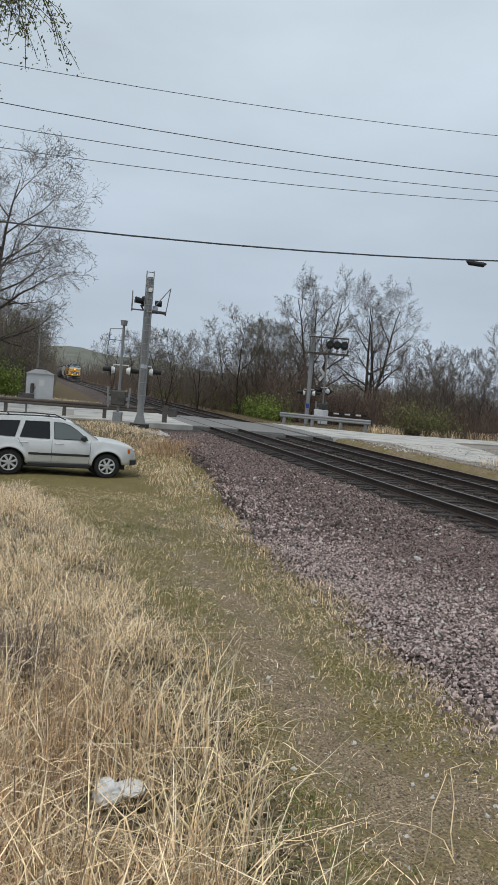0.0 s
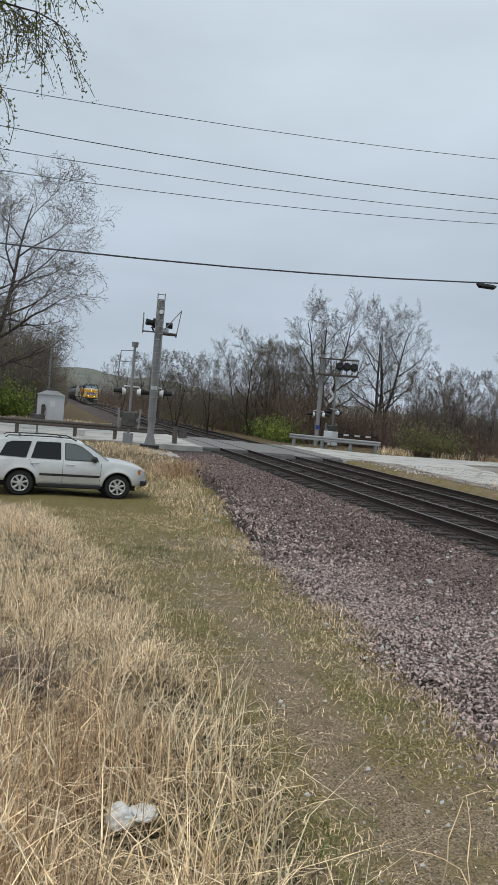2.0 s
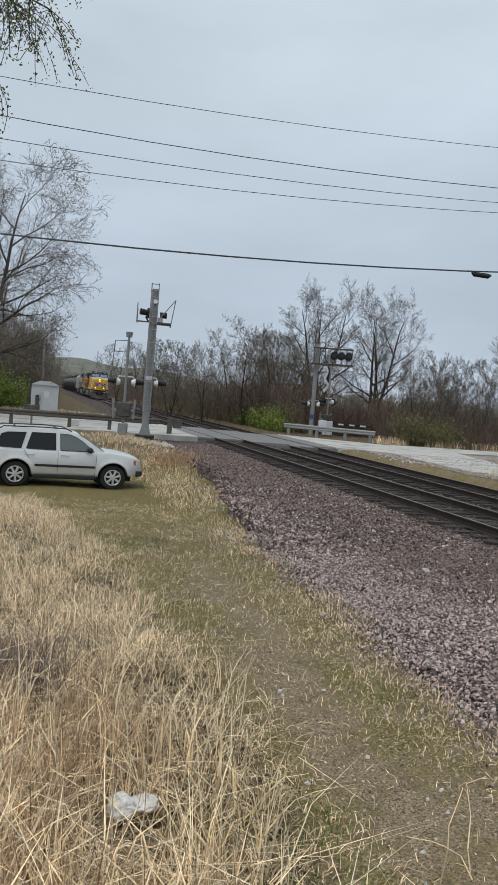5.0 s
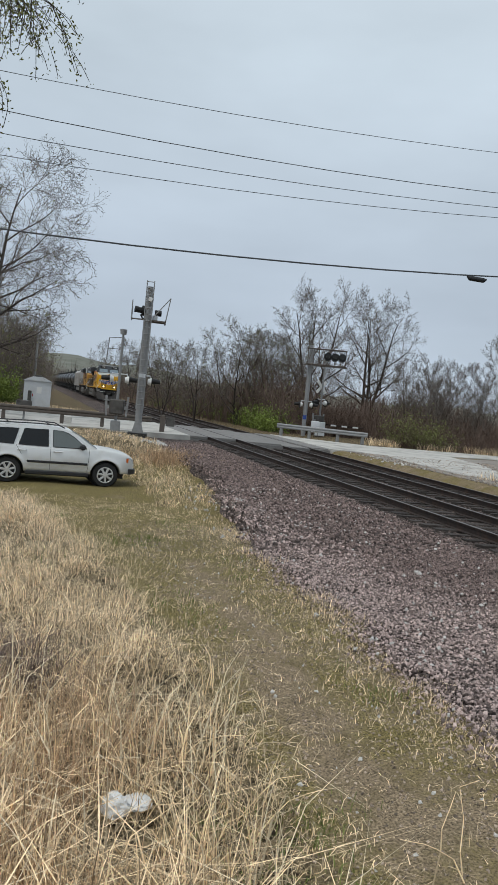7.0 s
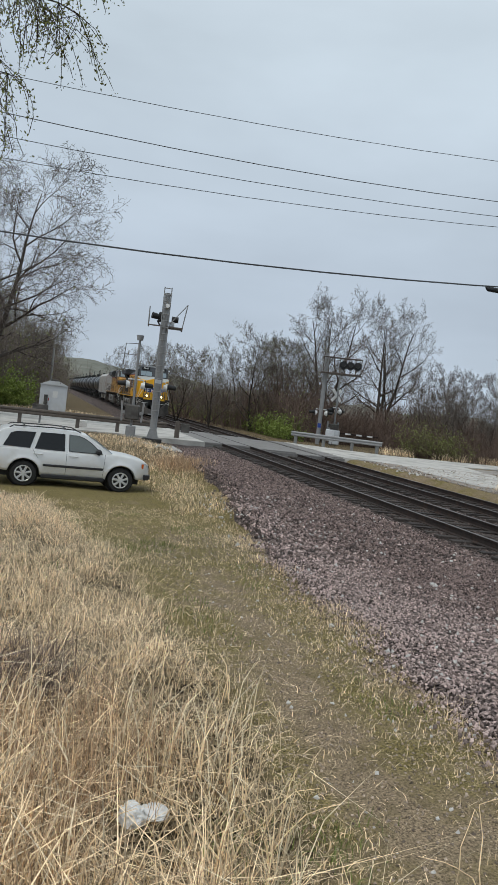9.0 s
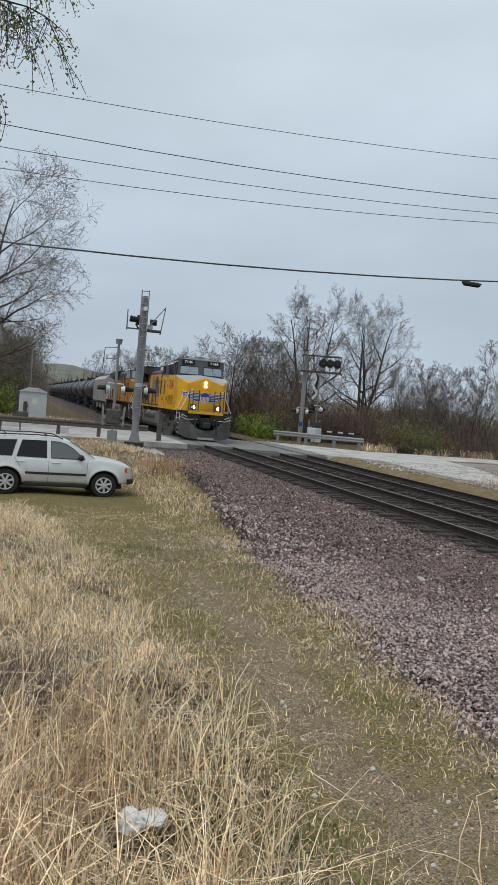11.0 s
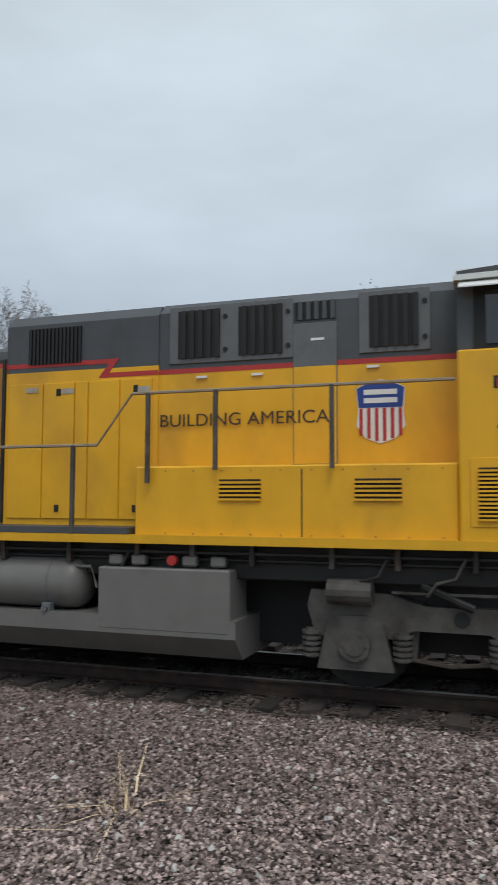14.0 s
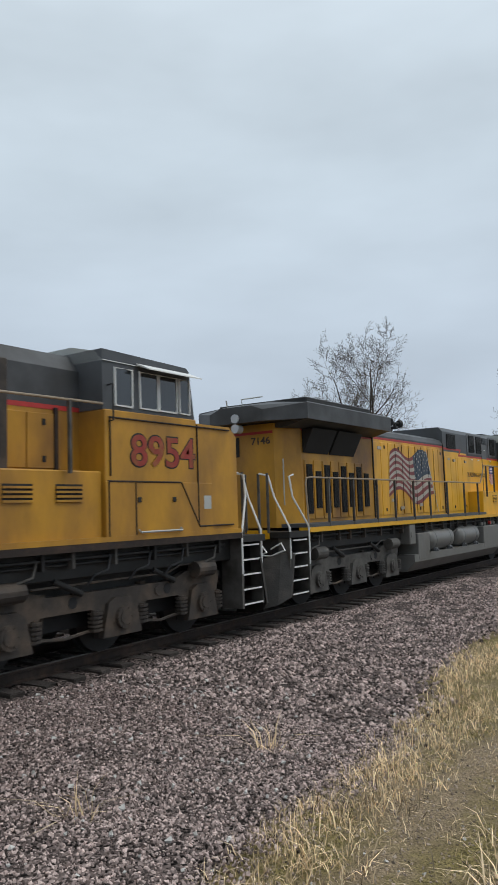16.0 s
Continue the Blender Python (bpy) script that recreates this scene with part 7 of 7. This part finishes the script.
thicket("brushwood", [(24, 49.5, 1.2), (30, 49.5, 2.5), (38, 47, 3), (46, 42, 4), (52, 34, 5), (56, 22, 6)], 3.0, 3600, "brush", "brown leafless brush beyond the road", seed=4, r=0.018)
thicket("brushwood", [(-4.6, 64, 1.9), (-3.4, 78, 3.6), (-4.2, 95, 4.8), (-4, 130, 7), (-4, 200, 9), (-6, 340, 11)], 8.2, 5200, "pale_brush", "wood in first leaf beside the line", 15000, "bud", seed=5, r=0.026, wide=0.55, leaf_size=0.11)
thicket("brushwood", [(-7, 58, 2), (-14, 62, 5), (-30, 66, 8), (-60, 60, 10)], 9.0, 2600, "pale_brush", "wood in first leaf beside the road", 9000, "bud", seed=6, r=0.026, leaf_size=0.11)
thicket("brushwood", [(60, 60, 12), (90, 30, 14), (95, -20, 14), (70, -80, 14), (30, -120, 12), (-30, -110, 14), (-80, -60, 14), (-80, 0, 14), (-70, 50, 12)], 7.5, 3000, "pale_brush",
        "leafless woods round the fields", seed=7, r=0.05)
thicket("brushwood", [(12, 420, 25), (60, 380, 30), (140, 260, 40), (220, 60, 50)], 12, 2000, "pale_brush", "far leafless woods", seed=17, r=0.12)
thicket("brushwood", [(-10, 400, 22), (-60, 380, 30), (-160, 240, 40)], 12, 1500, "pale_brush", "far leafless woods", seed=18, r=0.12)
# greener shrubs and undergrowth
thicket("shrub", [(24.0, 47.9, 0.9), (27.6, 47.9, 1.0)], 2.9, 420, "brush", "shrubs with yellow-green buds by the guardrail", 6000, "bud", seed=8, r=0.012, category="shrub")
thicket("shrub", [(17.6, 18.4, 0.8), (17.9, 16.0, 1.3), (18.6, 13.5, 1.8), (19.6, 11.0, 2.0)], 3.1, 800, "brush", "yellow-green leafing shrubs on the bank beyond the tracks", 46000, "bud", seed=9, r=0.008, category="shrub", low=0.15, wide=1.3, leaf_size=0.032)
thicket("shrub", [(17.9, 23.4, 0.5), (18.4, 22.4, 0.6)], 0.8, 160, "brush", "small dark green bush beside the gravel", 500, "leaf", seed=10, r=0.008, category="shrub")
thicket("undergrowth", [(17.4, 54, 1.0), (17.8, 62, 1.2), (17.6, 80, 1.4), (17.2, 110, 1.8)], 1.8, 700, "leaf", "fresh green undergrowth along the line", 24000, "fresh", seed=11, r=0.01, category="undergrowth", leaf_size=0.075)
thicket("undergrowth", [(-2.4, 62.5, 1.4), (-5, 62, 2), (-14, 65, 3)], 2.0, 600, "leaf", "fresh green undergrowth below the wood", 24000, "fresh", seed=12, r=0.01, category="undergrowth", leaf_size=0.085)


def blades(name, x, y, h, mat, label, seed, lean=0.35, w=0.004, parent=None):
    """Grass blades that bend over, three triangles each."""
    rg = np.random.default_rng(seed)
    n = len(x)
    z = gz(x, y) - 0.02
    a = rg.uniform(0, 2 * math.pi, n)
    k = np.abs(rg.normal(0, lean, n))
    dx, dy = np.cos(a) * k, np.sin(a) * k
    P = np.column_stack([x, y, z])
    mid = P + np.column_stack([dx * 0.35 * h, dy * 0.35 * h, 0.6 * h])
    tip = P + np.column_stack([dx * 1.1 * h, dy * 1.1 * h, h * (1 - 0.25 * np.minimum(k, 1.2))])
    b = rg.uniform(0, 2 * math.pi, n)
    o = np.column_stack([np.cos(b), np.sin(b), np.zeros(n)]) * (w * rg.uniform(0.6, 1.5, n))[:, None]
    V = np.stack([P - o, P + o, mid + o * 0.8, mid - o * 0.8, tip], 1).reshape(-1, 3)
    i = (np.arange(n) * 5)[:, None]
    F = np.concatenate([i + np.array([[0, 1, 2]]), i + np.array([[0, 2, 3]]), i + np.array([[3, 2, 4]])])
    ob = np_mesh(name, V, F, mat)
    return tagged(ob, label, "grass", kind="stuff")


def scatter(seed, n, x0, x1, y0, y1, clump=0.12, per=14, keep=None):
    rg = np.random.default_rng(seed)
    c = np.column_stack([rg.uniform(x0, x1, n // per), rg.uniform(y0, y1, n // per)])
    if keep is not None:
        c = c[keep(c[:, 0], c[:, 1], rg)]
    p = np.repeat(c, per, 0) + rg.normal(0, clump, (len(c) * per, 2))
    return p[:, 0], p[:, 1], rg


def off_path(x, y, rg):
    return (x < path_left(y) - 0.15 + rg.normal(0, 0.2, len(x))) & ((y < 20) | (x < -3) | (y > 24.5) | (x > 3.6)) & (np.hypot(x, y) > 1.9)


def clear(x, y):
    """Off the trampled spot before the bag."""
    return ((x - 0.62) / 0.26) ** 2 + ((y - 3.95) / 0.5) ** 2 > 1


def mounds(x, y):
    """Uneven tussocks, about a metre apart."""
    return 0.95 + 0.45 * np.sin(x * 4.3 + 1.5 * np.sin(y * 2.1)) * np.sin(y * 3.4 + 1.2 * np.sin(x * 2.6)) + 0.25 * np.sin(x * 1.3 + y * 0.9)


# tall straw near the camera, lower bleached grass behind it, thin grass on the path's margins
x, y, g = scatter(31, 34000, -5.0, 2.0, 2.2, 7.0, 0.07, 12, lambda x, y, r: off_path(x + 0.35, y, r) & clear(x, y) & (r.uniform(0, 1, len(x)) < np.clip(1.25 - (x + 0.6) * 0.55 - (y - 3) * 0.16, 0.1, 1)))
blades("tall_grass", x, y, np.clip(0.8 - 0.07 * (y - 2.5), 0.35, 0.8) * g.uniform(0.3, 1.0, len(x)), "straw", "tall dry straw-coloured grass", 41, 0.8, 0.004)
x, y, g = scatter(32, 13000, -5.0, 1.0, 2.2, 5.6, 0.08, 10, lambda x, y, r: off_path(x, y, r) & clear(x, y) & (np.sin(x * 1.9 + 2) + np.sin(y * 2.7 + x) + r.normal(0, 0.4, len(x)) > -0.3))
blades("tall_grass", x, y, g.uniform(0.2, 0.66, len(x)), "straw_red", "rust-coloured dry stalks", 42, 0.7, 0.0026)
x, y, g = scatter(33, 170000, -7.0, 2.2, 2.0, 20.0, 0.11, 22, lambda x, y, r: off_path(x, y, r) & (mounds(x, y) + r.normal(0, 0.3, len(x)) > 0.55))
blades("dry_grass", x, y, g.uniform(0.08, 0.3, len(x)) * mounds(x, y) * np.clip(1.5 - 0.6 * x, 0.4, 1), "straw_grey", "matted bleached winter grass", 43, 1.3, 0.0034)
x, y, g = scatter(34, 60000, -14.0, 7.0, 19.0, 37.0, 0.2, 16, lambda x, y, r: ((y > 24.6) | (x < -3.2) | (x > 3.4)) & (x < toe(y) - 0.2) & (y < 34.8 + 0.35 * np.clip(x, -6, 6)))
blades("dry_grass", x, y, g.uniform(0.08, 0.28, len(x)), "straw_grey", "dry straw-coloured grass on the road bank", 44, 1.3, 0.0055)
x, y, g = scatter(35, 60000, 0.0, 4.4, -13.0, 20.0, 0.1, 10, lambda x, y, r: (x > path_left(y) - 0.6) & (x < toe(y) + 0.1) & (r.uniform(0, 1, len(x)) < 0.25 + 0.75 * (np.abs(x - toe(y) + 0.35) < 0.4) + 0.5 * (x < path_left(y) + 0.3)))
blades("short_grass", x, y, g.uniform(0.03, 0.12, len(x)), "straw_grey", "short worn grass on the path", 45, 1.2, 0.0028)
x, y, g = scatter(36, 15000, -2.5, 3.4, 2.2, 18.0, 0.09, 14, lambda x, y, r: (x < toe(y) - 0.3) & (np.sin(x * 2.1 + 1) * np.sin(y * 1.3) > 0.35))
blades("young_grass", x, y, g.uniform(0.03, 0.13, len(x)), "green", "fresh green grass among the straw", 46, 0.6, 0.004)
x, y, g = scatter(52, 900, -3.4, 1.5, 2.4, 5.6, 0.16, 5, lambda x, y, r: off_path(x, y, r) & clear(x, y))
blades("bent_stalks", x, y, g.uniform(0.3, 0.85, len(x)), "straw_pale", "long pale bent stalks standing out of the straw", 53, 0.95, 0.0048)
x, y, g = scatter(54, 16000, 0.4, 3.6, 2.4, 18.0, 0.07, 9, lambda x, y, r: (x > path_left(y) - 0.3) & (x < toe(y) + 0.05) & (np.abs(x - 2.42) > 0.3) & (np.sin(x * 3.1 + y * 0.7) + np.sin(y * 1.9 - x) + r.normal(0, 0.5, len(x)) > 0.3))
blades("short_grass", x, y, g.uniform(0.02, 0.09, len(x)), "straw_grey", "sparse dead grass trodden on the path", 55, 1.4, 0.0026)
x, y, g = scatter(37, 3600, -2.6, 0.35, 5.7, 6.8, 0.14, 12)
blades("dead_weeds", x, y, g.uniform(0.25, 0.6, len(x)), "dark_stem", "dark dead weed stems", 47, 0.9, 0.003)
x, y, g = scatter(38, 12000, 15.8, 60.0, 23.0, 60.0, 0.3, 14, lambda x, y, r: ((x > 23.6 + 0.1 * y) | (y < 31)) & ~((y > 40.8) & (y < 46.8)) & (x > 17.6 + 0 * y) & ~((x < 21.4) & (y > 27)))
blades("dry_grass", x, y, g.uniform(0.15, 0.6, len(x)), "straw", "dry grass along the brush", 48, 0.4, 0.012)
x, y, g = scatter(71, 26000, 2.2, 4.6, -14.0, 3.0, 0.08, 12, lambda x, y, r: (x < toe(y) + 0.05) & (np.abs(x - toe(y) + 0.3) < 0.12 + np.abs(r.normal(0, 0.3, len(x)))))
blades("dry_grass", x, y, g.uniform(0.05, 0.2, len(x)), "straw", "pale dry grass along the foot of the ballast", 72, 1.0, 0.004)
x, y, g = scatter(91, 26000, 2.6, 6.2, 2.0, 28.0, 0.09, 16, lambda x, y, r: (np.abs(x - toe(y) + 0.12) < 0.1 + np.abs(r.normal(0, 0.16, len(x)))) & (np.sin(y * 2.3) + np.sin(y * 0.9 + 1) + r.normal(0, 0.6, len(x)) > -0.2))
blades("dry_grass", x, y, g.uniform(0.04, 0.22, len(x)) * (0.7 + 0.3 * np.sin(y * 2.3)), "straw_grey", "pale dry tufts along the edge of the ballast", 92, 0.9, 0.0034)
x, y, g = scatter(73, 24000, 0.2, 3.7, 2.4, 20.0, 0.05, 6, lambda x, y, r: (x > path_left(y) - 0.4) & (x < toe(y) + 0.2))
blades("plant_litter", x, y, g.uniform(0.015, 0.05, len(x)), "straw_grey", "short dead grass litter on the path", 74, 2.2, 0.0034)
x, y, g = scatter(75, 9000, 21.0, 50.0, 46.9, 48.6, 0.12, 14, lambda x, y, r: np.sin(x * 1.7) + r.normal(0, 0.7, len(x)) > -0.2)
blades("dry_grass", x, y, g.uniform(0.15, 0.7, len(x)), "straw_grey", "dry grass strip along the far road edge", 76, 0.4, 0.012)
x, y, g = scatter(85, 30000, -8.0, 1.8, -9.0, 2.1, 0.13, 18, lambda x, y, r: (mounds(x, y) + r.normal(0, 0.3, len(x)) > 0.5) & (np.hypot(x, y) > 0.7))
blades("dry_grass", x, y, g.uniform(0.08, 0.3, len(x)), "straw_grey", "matted dry grass away from the line", 86, 1.3, 0.005)
x, y, g = scatter(81, 900, 0.9, 1.9, 3.3, 4.6, 0.07, 14, lambda x, y, r: np.hypot((x - 1.45) / 0.4, (y - 3.95) / 0.6) + r.normal(0, 0.25, len(x)) < 0.9)
blades("young_grass", x, y, g.uniform(0.03, 0.13, len(x)), "green", "fresh green grass patch beside the path", 82, 1.2, 0.003)
x, y, g = scatter(83, 5000, 16.8, 24.0, 18.5, 27.0, 0.16, 12, lambda x, y, r: np.sin(x * 2.1 + y) + r.normal(0, 0.6, len(x)) > 0.5)
blades("dry_grass", x, y, g.uniform(0.1, 0.5, len(x)), "straw_grey", "dry grass clumps on the gravel verge", 84, 0.6, 0.008)
x, y, g = scatter(77, 12000, 16.8, 20.5, 10.0, 21.5, 0.18, 12, lambda x, y, r: r.uniform(0, 1, len(x)) < np.clip((21.5 - y) / 5, 0.05, 1))
blades("tall_grass", x, y, g.uniform(0.15, 0.8, len(x)) * np.clip((23 - y) / 6, 0.35, 1), "green", "tall fresh green grass on the bank beyond the tracks", 78, 0.5, 0.008)
x, y, g = scatter(39, 16000, 17.0, 40, -20, 20, 0.35, 14)
blades("field_grass", x, y, g.uniform(0.06, 0.22, len(x)), "green", "green grass of the field beyond the tracks", 49, 0.5, 0.012)
x, y, g = scatter(40, 5000, -9, 5.0, 50.8, 62, 0.3, 14, lambda x, y, r: (x < 5.0) & ~((np.abs(x - 0.3) < 1.1) & (np.abs(y - 56.4) < 0.9)))
blades("dry_grass", x, y, g.uniform(0.08, 0.3, len(x)), "straw_grey", "dry grass round the relay case", 50, 0.4, 0.012)
tufts = np.array([(4.6, 4.3), (5.55, 2.95), (5.62, 3.02), (4.88, -4.6), (5.25, -2.28), (4.46, -6.8)])
tx, ty = np.repeat(tufts, 30, 0).T + np.random.default_rng(3).normal(0, 0.07, (2, 180))
blades("grass_tuft", tx, ty, np.random.default_rng(4).uniform(0.15, 0.5, 180), "straw", "dry grass tufts growing in the ballast", 51, 1.3, 0.006)

rg = np.random.default_rng(93)
x, y = rg.normal(5.0, 0.55, 900), rg.normal(28.6, 0.7, 900)
blades("dead_weeds", x, y, rg.uniform(0.2, 0.7, 900), "straw_red", "rust-brown dead weeds beside the ballast", 94, 0.9, 0.007)

# a few stout bent stalks by the path
rg = np.random.default_rng(12)
segs = []
for cx, cy, n in ((1.25, 3.9, 12), (1.0, 4.6, 8), (0.4, 3.7, 14), (-0.1, 4.4, 14), (-1.0, 4.2, 12), (2.3, 3.3, 3)):
    for _ in range(n):
        p = np.array([cx + rg.normal(0, 0.25), cy + rg.normal(0, 0.25), 0.0])
        p[2] = float(gz(p[0], p[1]))
        d = np.array([rg.normal(0, 0.5), rg.normal(0, 0.3), 1.0])
        for k in range(4):
            d += np.array([rg.normal(0, 0.2), rg.normal(0, 0.2), -0.22])
            e = p + d / np.linalg.norm(d) * rg.uniform(0.1, 0.2)
            segs.append((*p, *e, 0.0045 - 0.0008 * k, 0.0038 - 0.0008 * k))
            p = e
tagged(seg_mesh("dry_stalks", segs, 4, "straw"), "bent dry stalks beside the path", "stalks", kind="stuff")


# crumpled plastic bag in the straw
def bag():
    rg_ = np.random.default_rng(9)
    b = thing("plastic_bag", pose(0.70, 4.33, float(gz(0.7, 4.33)) + 0.05, 0, 0, 20), "crumpled white plastic bag lying in the straw", "plastic bag")
    for cx, sx, sz in ((-0.07, 0.075, 0.085), (0.08, 0.085, 0.03)):
        bm = B()
        bmesh.ops.create_icosphere(bm, subdivisions=4, radius=1.0)
        for v in bm.verts:
            k = 1 + 0.22 * noise.noise(v.co * 2.3 + Vector((cx * 30, 0, 0))) + 0.16 * abs(noise.noise(v.co * 5.5)) - 0.1 * abs(noise.noise(v.co * 11))
            v.co = Vector((v.co.x * sx * k + cx, v.co.y * 0.09 * k, max(v.co.z * sz * k, -0.02) + 0.06))
        part("fold", bm, "bag", b)


bag()


# loose stones: a sheet of small crushed rock where the camera passes
def stones(name, x, y, zf, size, mat, label, seed):
    rg_ = np.random.default_rng(seed)
    n = len(x)
    c = np.array([(1, 0, 0), (-1, 0, 0), (0, 1, 0), (0, -1, 0), (0, 0, 1), (0, 0, -1)], float) * 0.8
    V = c[None] * rg_.uniform(0.55, 1.25, (n, 1, 3)) + rg_.uniform(-0.28, 0.28, (n, 6, 3))
    q = rg_.normal(size=(n, 4))
    q /= np.linalg.norm(q, axis=1, keepdims=True)
    w_, x_, y_, z_ = q.T
    R = np.stack([1 - 2 * (y_ * y_ + z_ * z_), 2 * (x_ * y_ - z_ * w_), 2 * (x_ * z_ + y_ * w_), 2 * (x_ * y_ + z_ * w_), 1 - 2 * (x_ * x_ + z_ * z_), 2 * (y_ * z_ - x_ * w_),
                  2 * (x_ * z_ - y_ * w_), 2 * (y_ * z_ + x_ * w_), 1 - 2 * (x_ * x_ + y_ * y_)], 1).reshape(n, 3, 3)
    V = np.einsum("nij,nkj->nki", R, V) * (size * rg_.uniform(0.55, 1.5, n))[:, None, None]
    V += np.column_stack([x, y, zf(x, y) + size * 0.12])[:, None]
    f = np.array([(0, 2, 4), (2, 1, 4), (1, 3, 4), (3, 0, 4), (2, 0, 5), (1, 2, 5), (3, 1, 5), (0, 3, 5)])
    F = (np.arange(n) * 6)[:, None, None] + f[None]
    return tagged(np_mesh(name, V.reshape(-1, 3), F.reshape(-1, 3), mat), label, "stones", kind="stuff")


rg = np.random.default_rng(77)
x, y = rg.uniform(3.0, 8.2, 150000), rg.uniform(-8, 12, 150000)
k = x > toe(y) + rg.normal(-0.04, 0.2, len(x))
x, y = x[k], y[k]
dk = rg.uniform(0, 1, len(x)) < step(4.9, 6.7, x + 0.4 * np.sin(y * 0.7)) * (0.35 + 0.55 * step(0, 7, y)) + 0.05
stones("ballast_stones", x[~dk], y[~dk], bed_top, 0.02, "stone", "loose purple-grey crushed ballast stones", 61)
stones("ballast_stones", x[dk], y[dk], bed_top, 0.024, "stained_stone", "dark oil-stained ballast stones beside the ties", 69)
x, y = rg.uniform(3.6, 8.2, 46000), rg.uniform(12, 36, 46000)
k = x > toe(y) + rg.normal(0.12, 0.25, len(x))
x, y = x[k], y[k]
dk = rg.uniform(0, 1, len(x)) < step(4.3, 6.0, x) * 0.6 + 0.36
stones("ballast_stones", x[~dk], y[~dk], bed_top, 0.034, "stone", "loose purple-grey crushed ballast stones", 67)
stones("ballast_stones", x[dk], y[dk], bed_z, 0.034, "stained_stone", "dark stained ballast stones beside the ties", 70)
x, y = rg.uniform(3.2, 8.2, 26000), rg.uniform(-24, -7.8, 26000)
k = x > toe(y) + rg.normal(0.05, 0.2, len(x))
stones("ballast_stones", x[k], y[k], bed_top, 0.034, "stone", "loose purple-grey crushed ballast stones", 87)
x, y = rg.uniform(8.2, 15.0, 24000), rg.uniform(-3, 20, 24000)
stones("ballast_stones", x, y, lambda a, b: bed_z(a, b) - 0.008, 0.036, "oily_stone", "dark oily ballast stones between the ties", 62)
x, y = rg.uniform(3.4, 8.2, 1100), rg.uniform(-9, 20, 1100)
stones("pale_stones", x, y, lambda a, b: bed_z(a, b) + 0.01, 0.03, "pale_stone", "scattered pale stones on the ballast", 63)
x, y = rg.uniform(1.7, 4.0, 20000), rg.uniform(-9, 16, 20000)
x = np.where(np.arange(len(x)) < 6000, toe(y) + 0.15 - np.abs(rg.normal(0, 0.45, len(x))), x)
stones("path_gravel", x, y, gz, 0.013, "pebble", "small gravel trodden into the path", 68)
x, y = rg.uniform(1.9, 3.8, 260), rg.uniform(-9, 14, 260)
stones("pale_stones", x, y, gz, 0.019, "pale_stone", "scattered pale stones on the path", 64)
x, y = rg.uniform(16.0, 24.0, 3500), rg.uniform(21.5, 37, 3500)
k = x < 17.5 + (y - 20.6) * 0.52
stones("verge_gravel", x[k], y[k], lambda a, b: np.full(len(a), -0.09), 0.035, "pebble", "loose brown gravel on the verge", 79)
x, y = rg.normal(6.2, 0.9, 140), rg.normal(34.4, 0.5, 140)
stones("rubble", x, y, gz, 0.11, "pale_stone", "pale broken rubble beside the crossing", 65)
x, y = rg.normal(16.2, 0.3, 45), rg.normal(33.0, 2.0, 45)
stones("rubble", x, y, gz, 0.07, "pale_stone", "pale rubble beside the gravel lot", 66)


# ---- ties: one piece each, laid last ----
tie_meshes = []
for s in range(4):
    bm = box(B(), -1.3, 1.3, -0.115, 0.115, -0.33, -0.168, 0.012)
    for v in bm.verts:
        v.co += Vector((random.uniform(-0.03, 0.03), random.uniform(-0.012, 0.012), random.uniform(-0.008, 0.008)))
    me = bpy.data.meshes.new("tie")
    bm.to_mesh(me)
    bm.free()
    me.materials.append(M["tie"])
    tie_meshes.append(me)
for track in [o for o in bpy.data.objects if o.name.startswith("railway_track")]:
    y, k = -45.0, 0
    while y < 100:
        if not 38.4 < y < 49.8:
            t = new("tie", tie_meshes[k % 4])
            t.parent = track
            t.matrix_basis = pose(random.uniform(-0.04, 0.04), y, random.uniform(-0.012, 0.004), 0, 0, random.uniform(-1.2, 1.2))
        y += 0.53 + random.uniform(-0.02, 0.02)
        k += 1

motions()
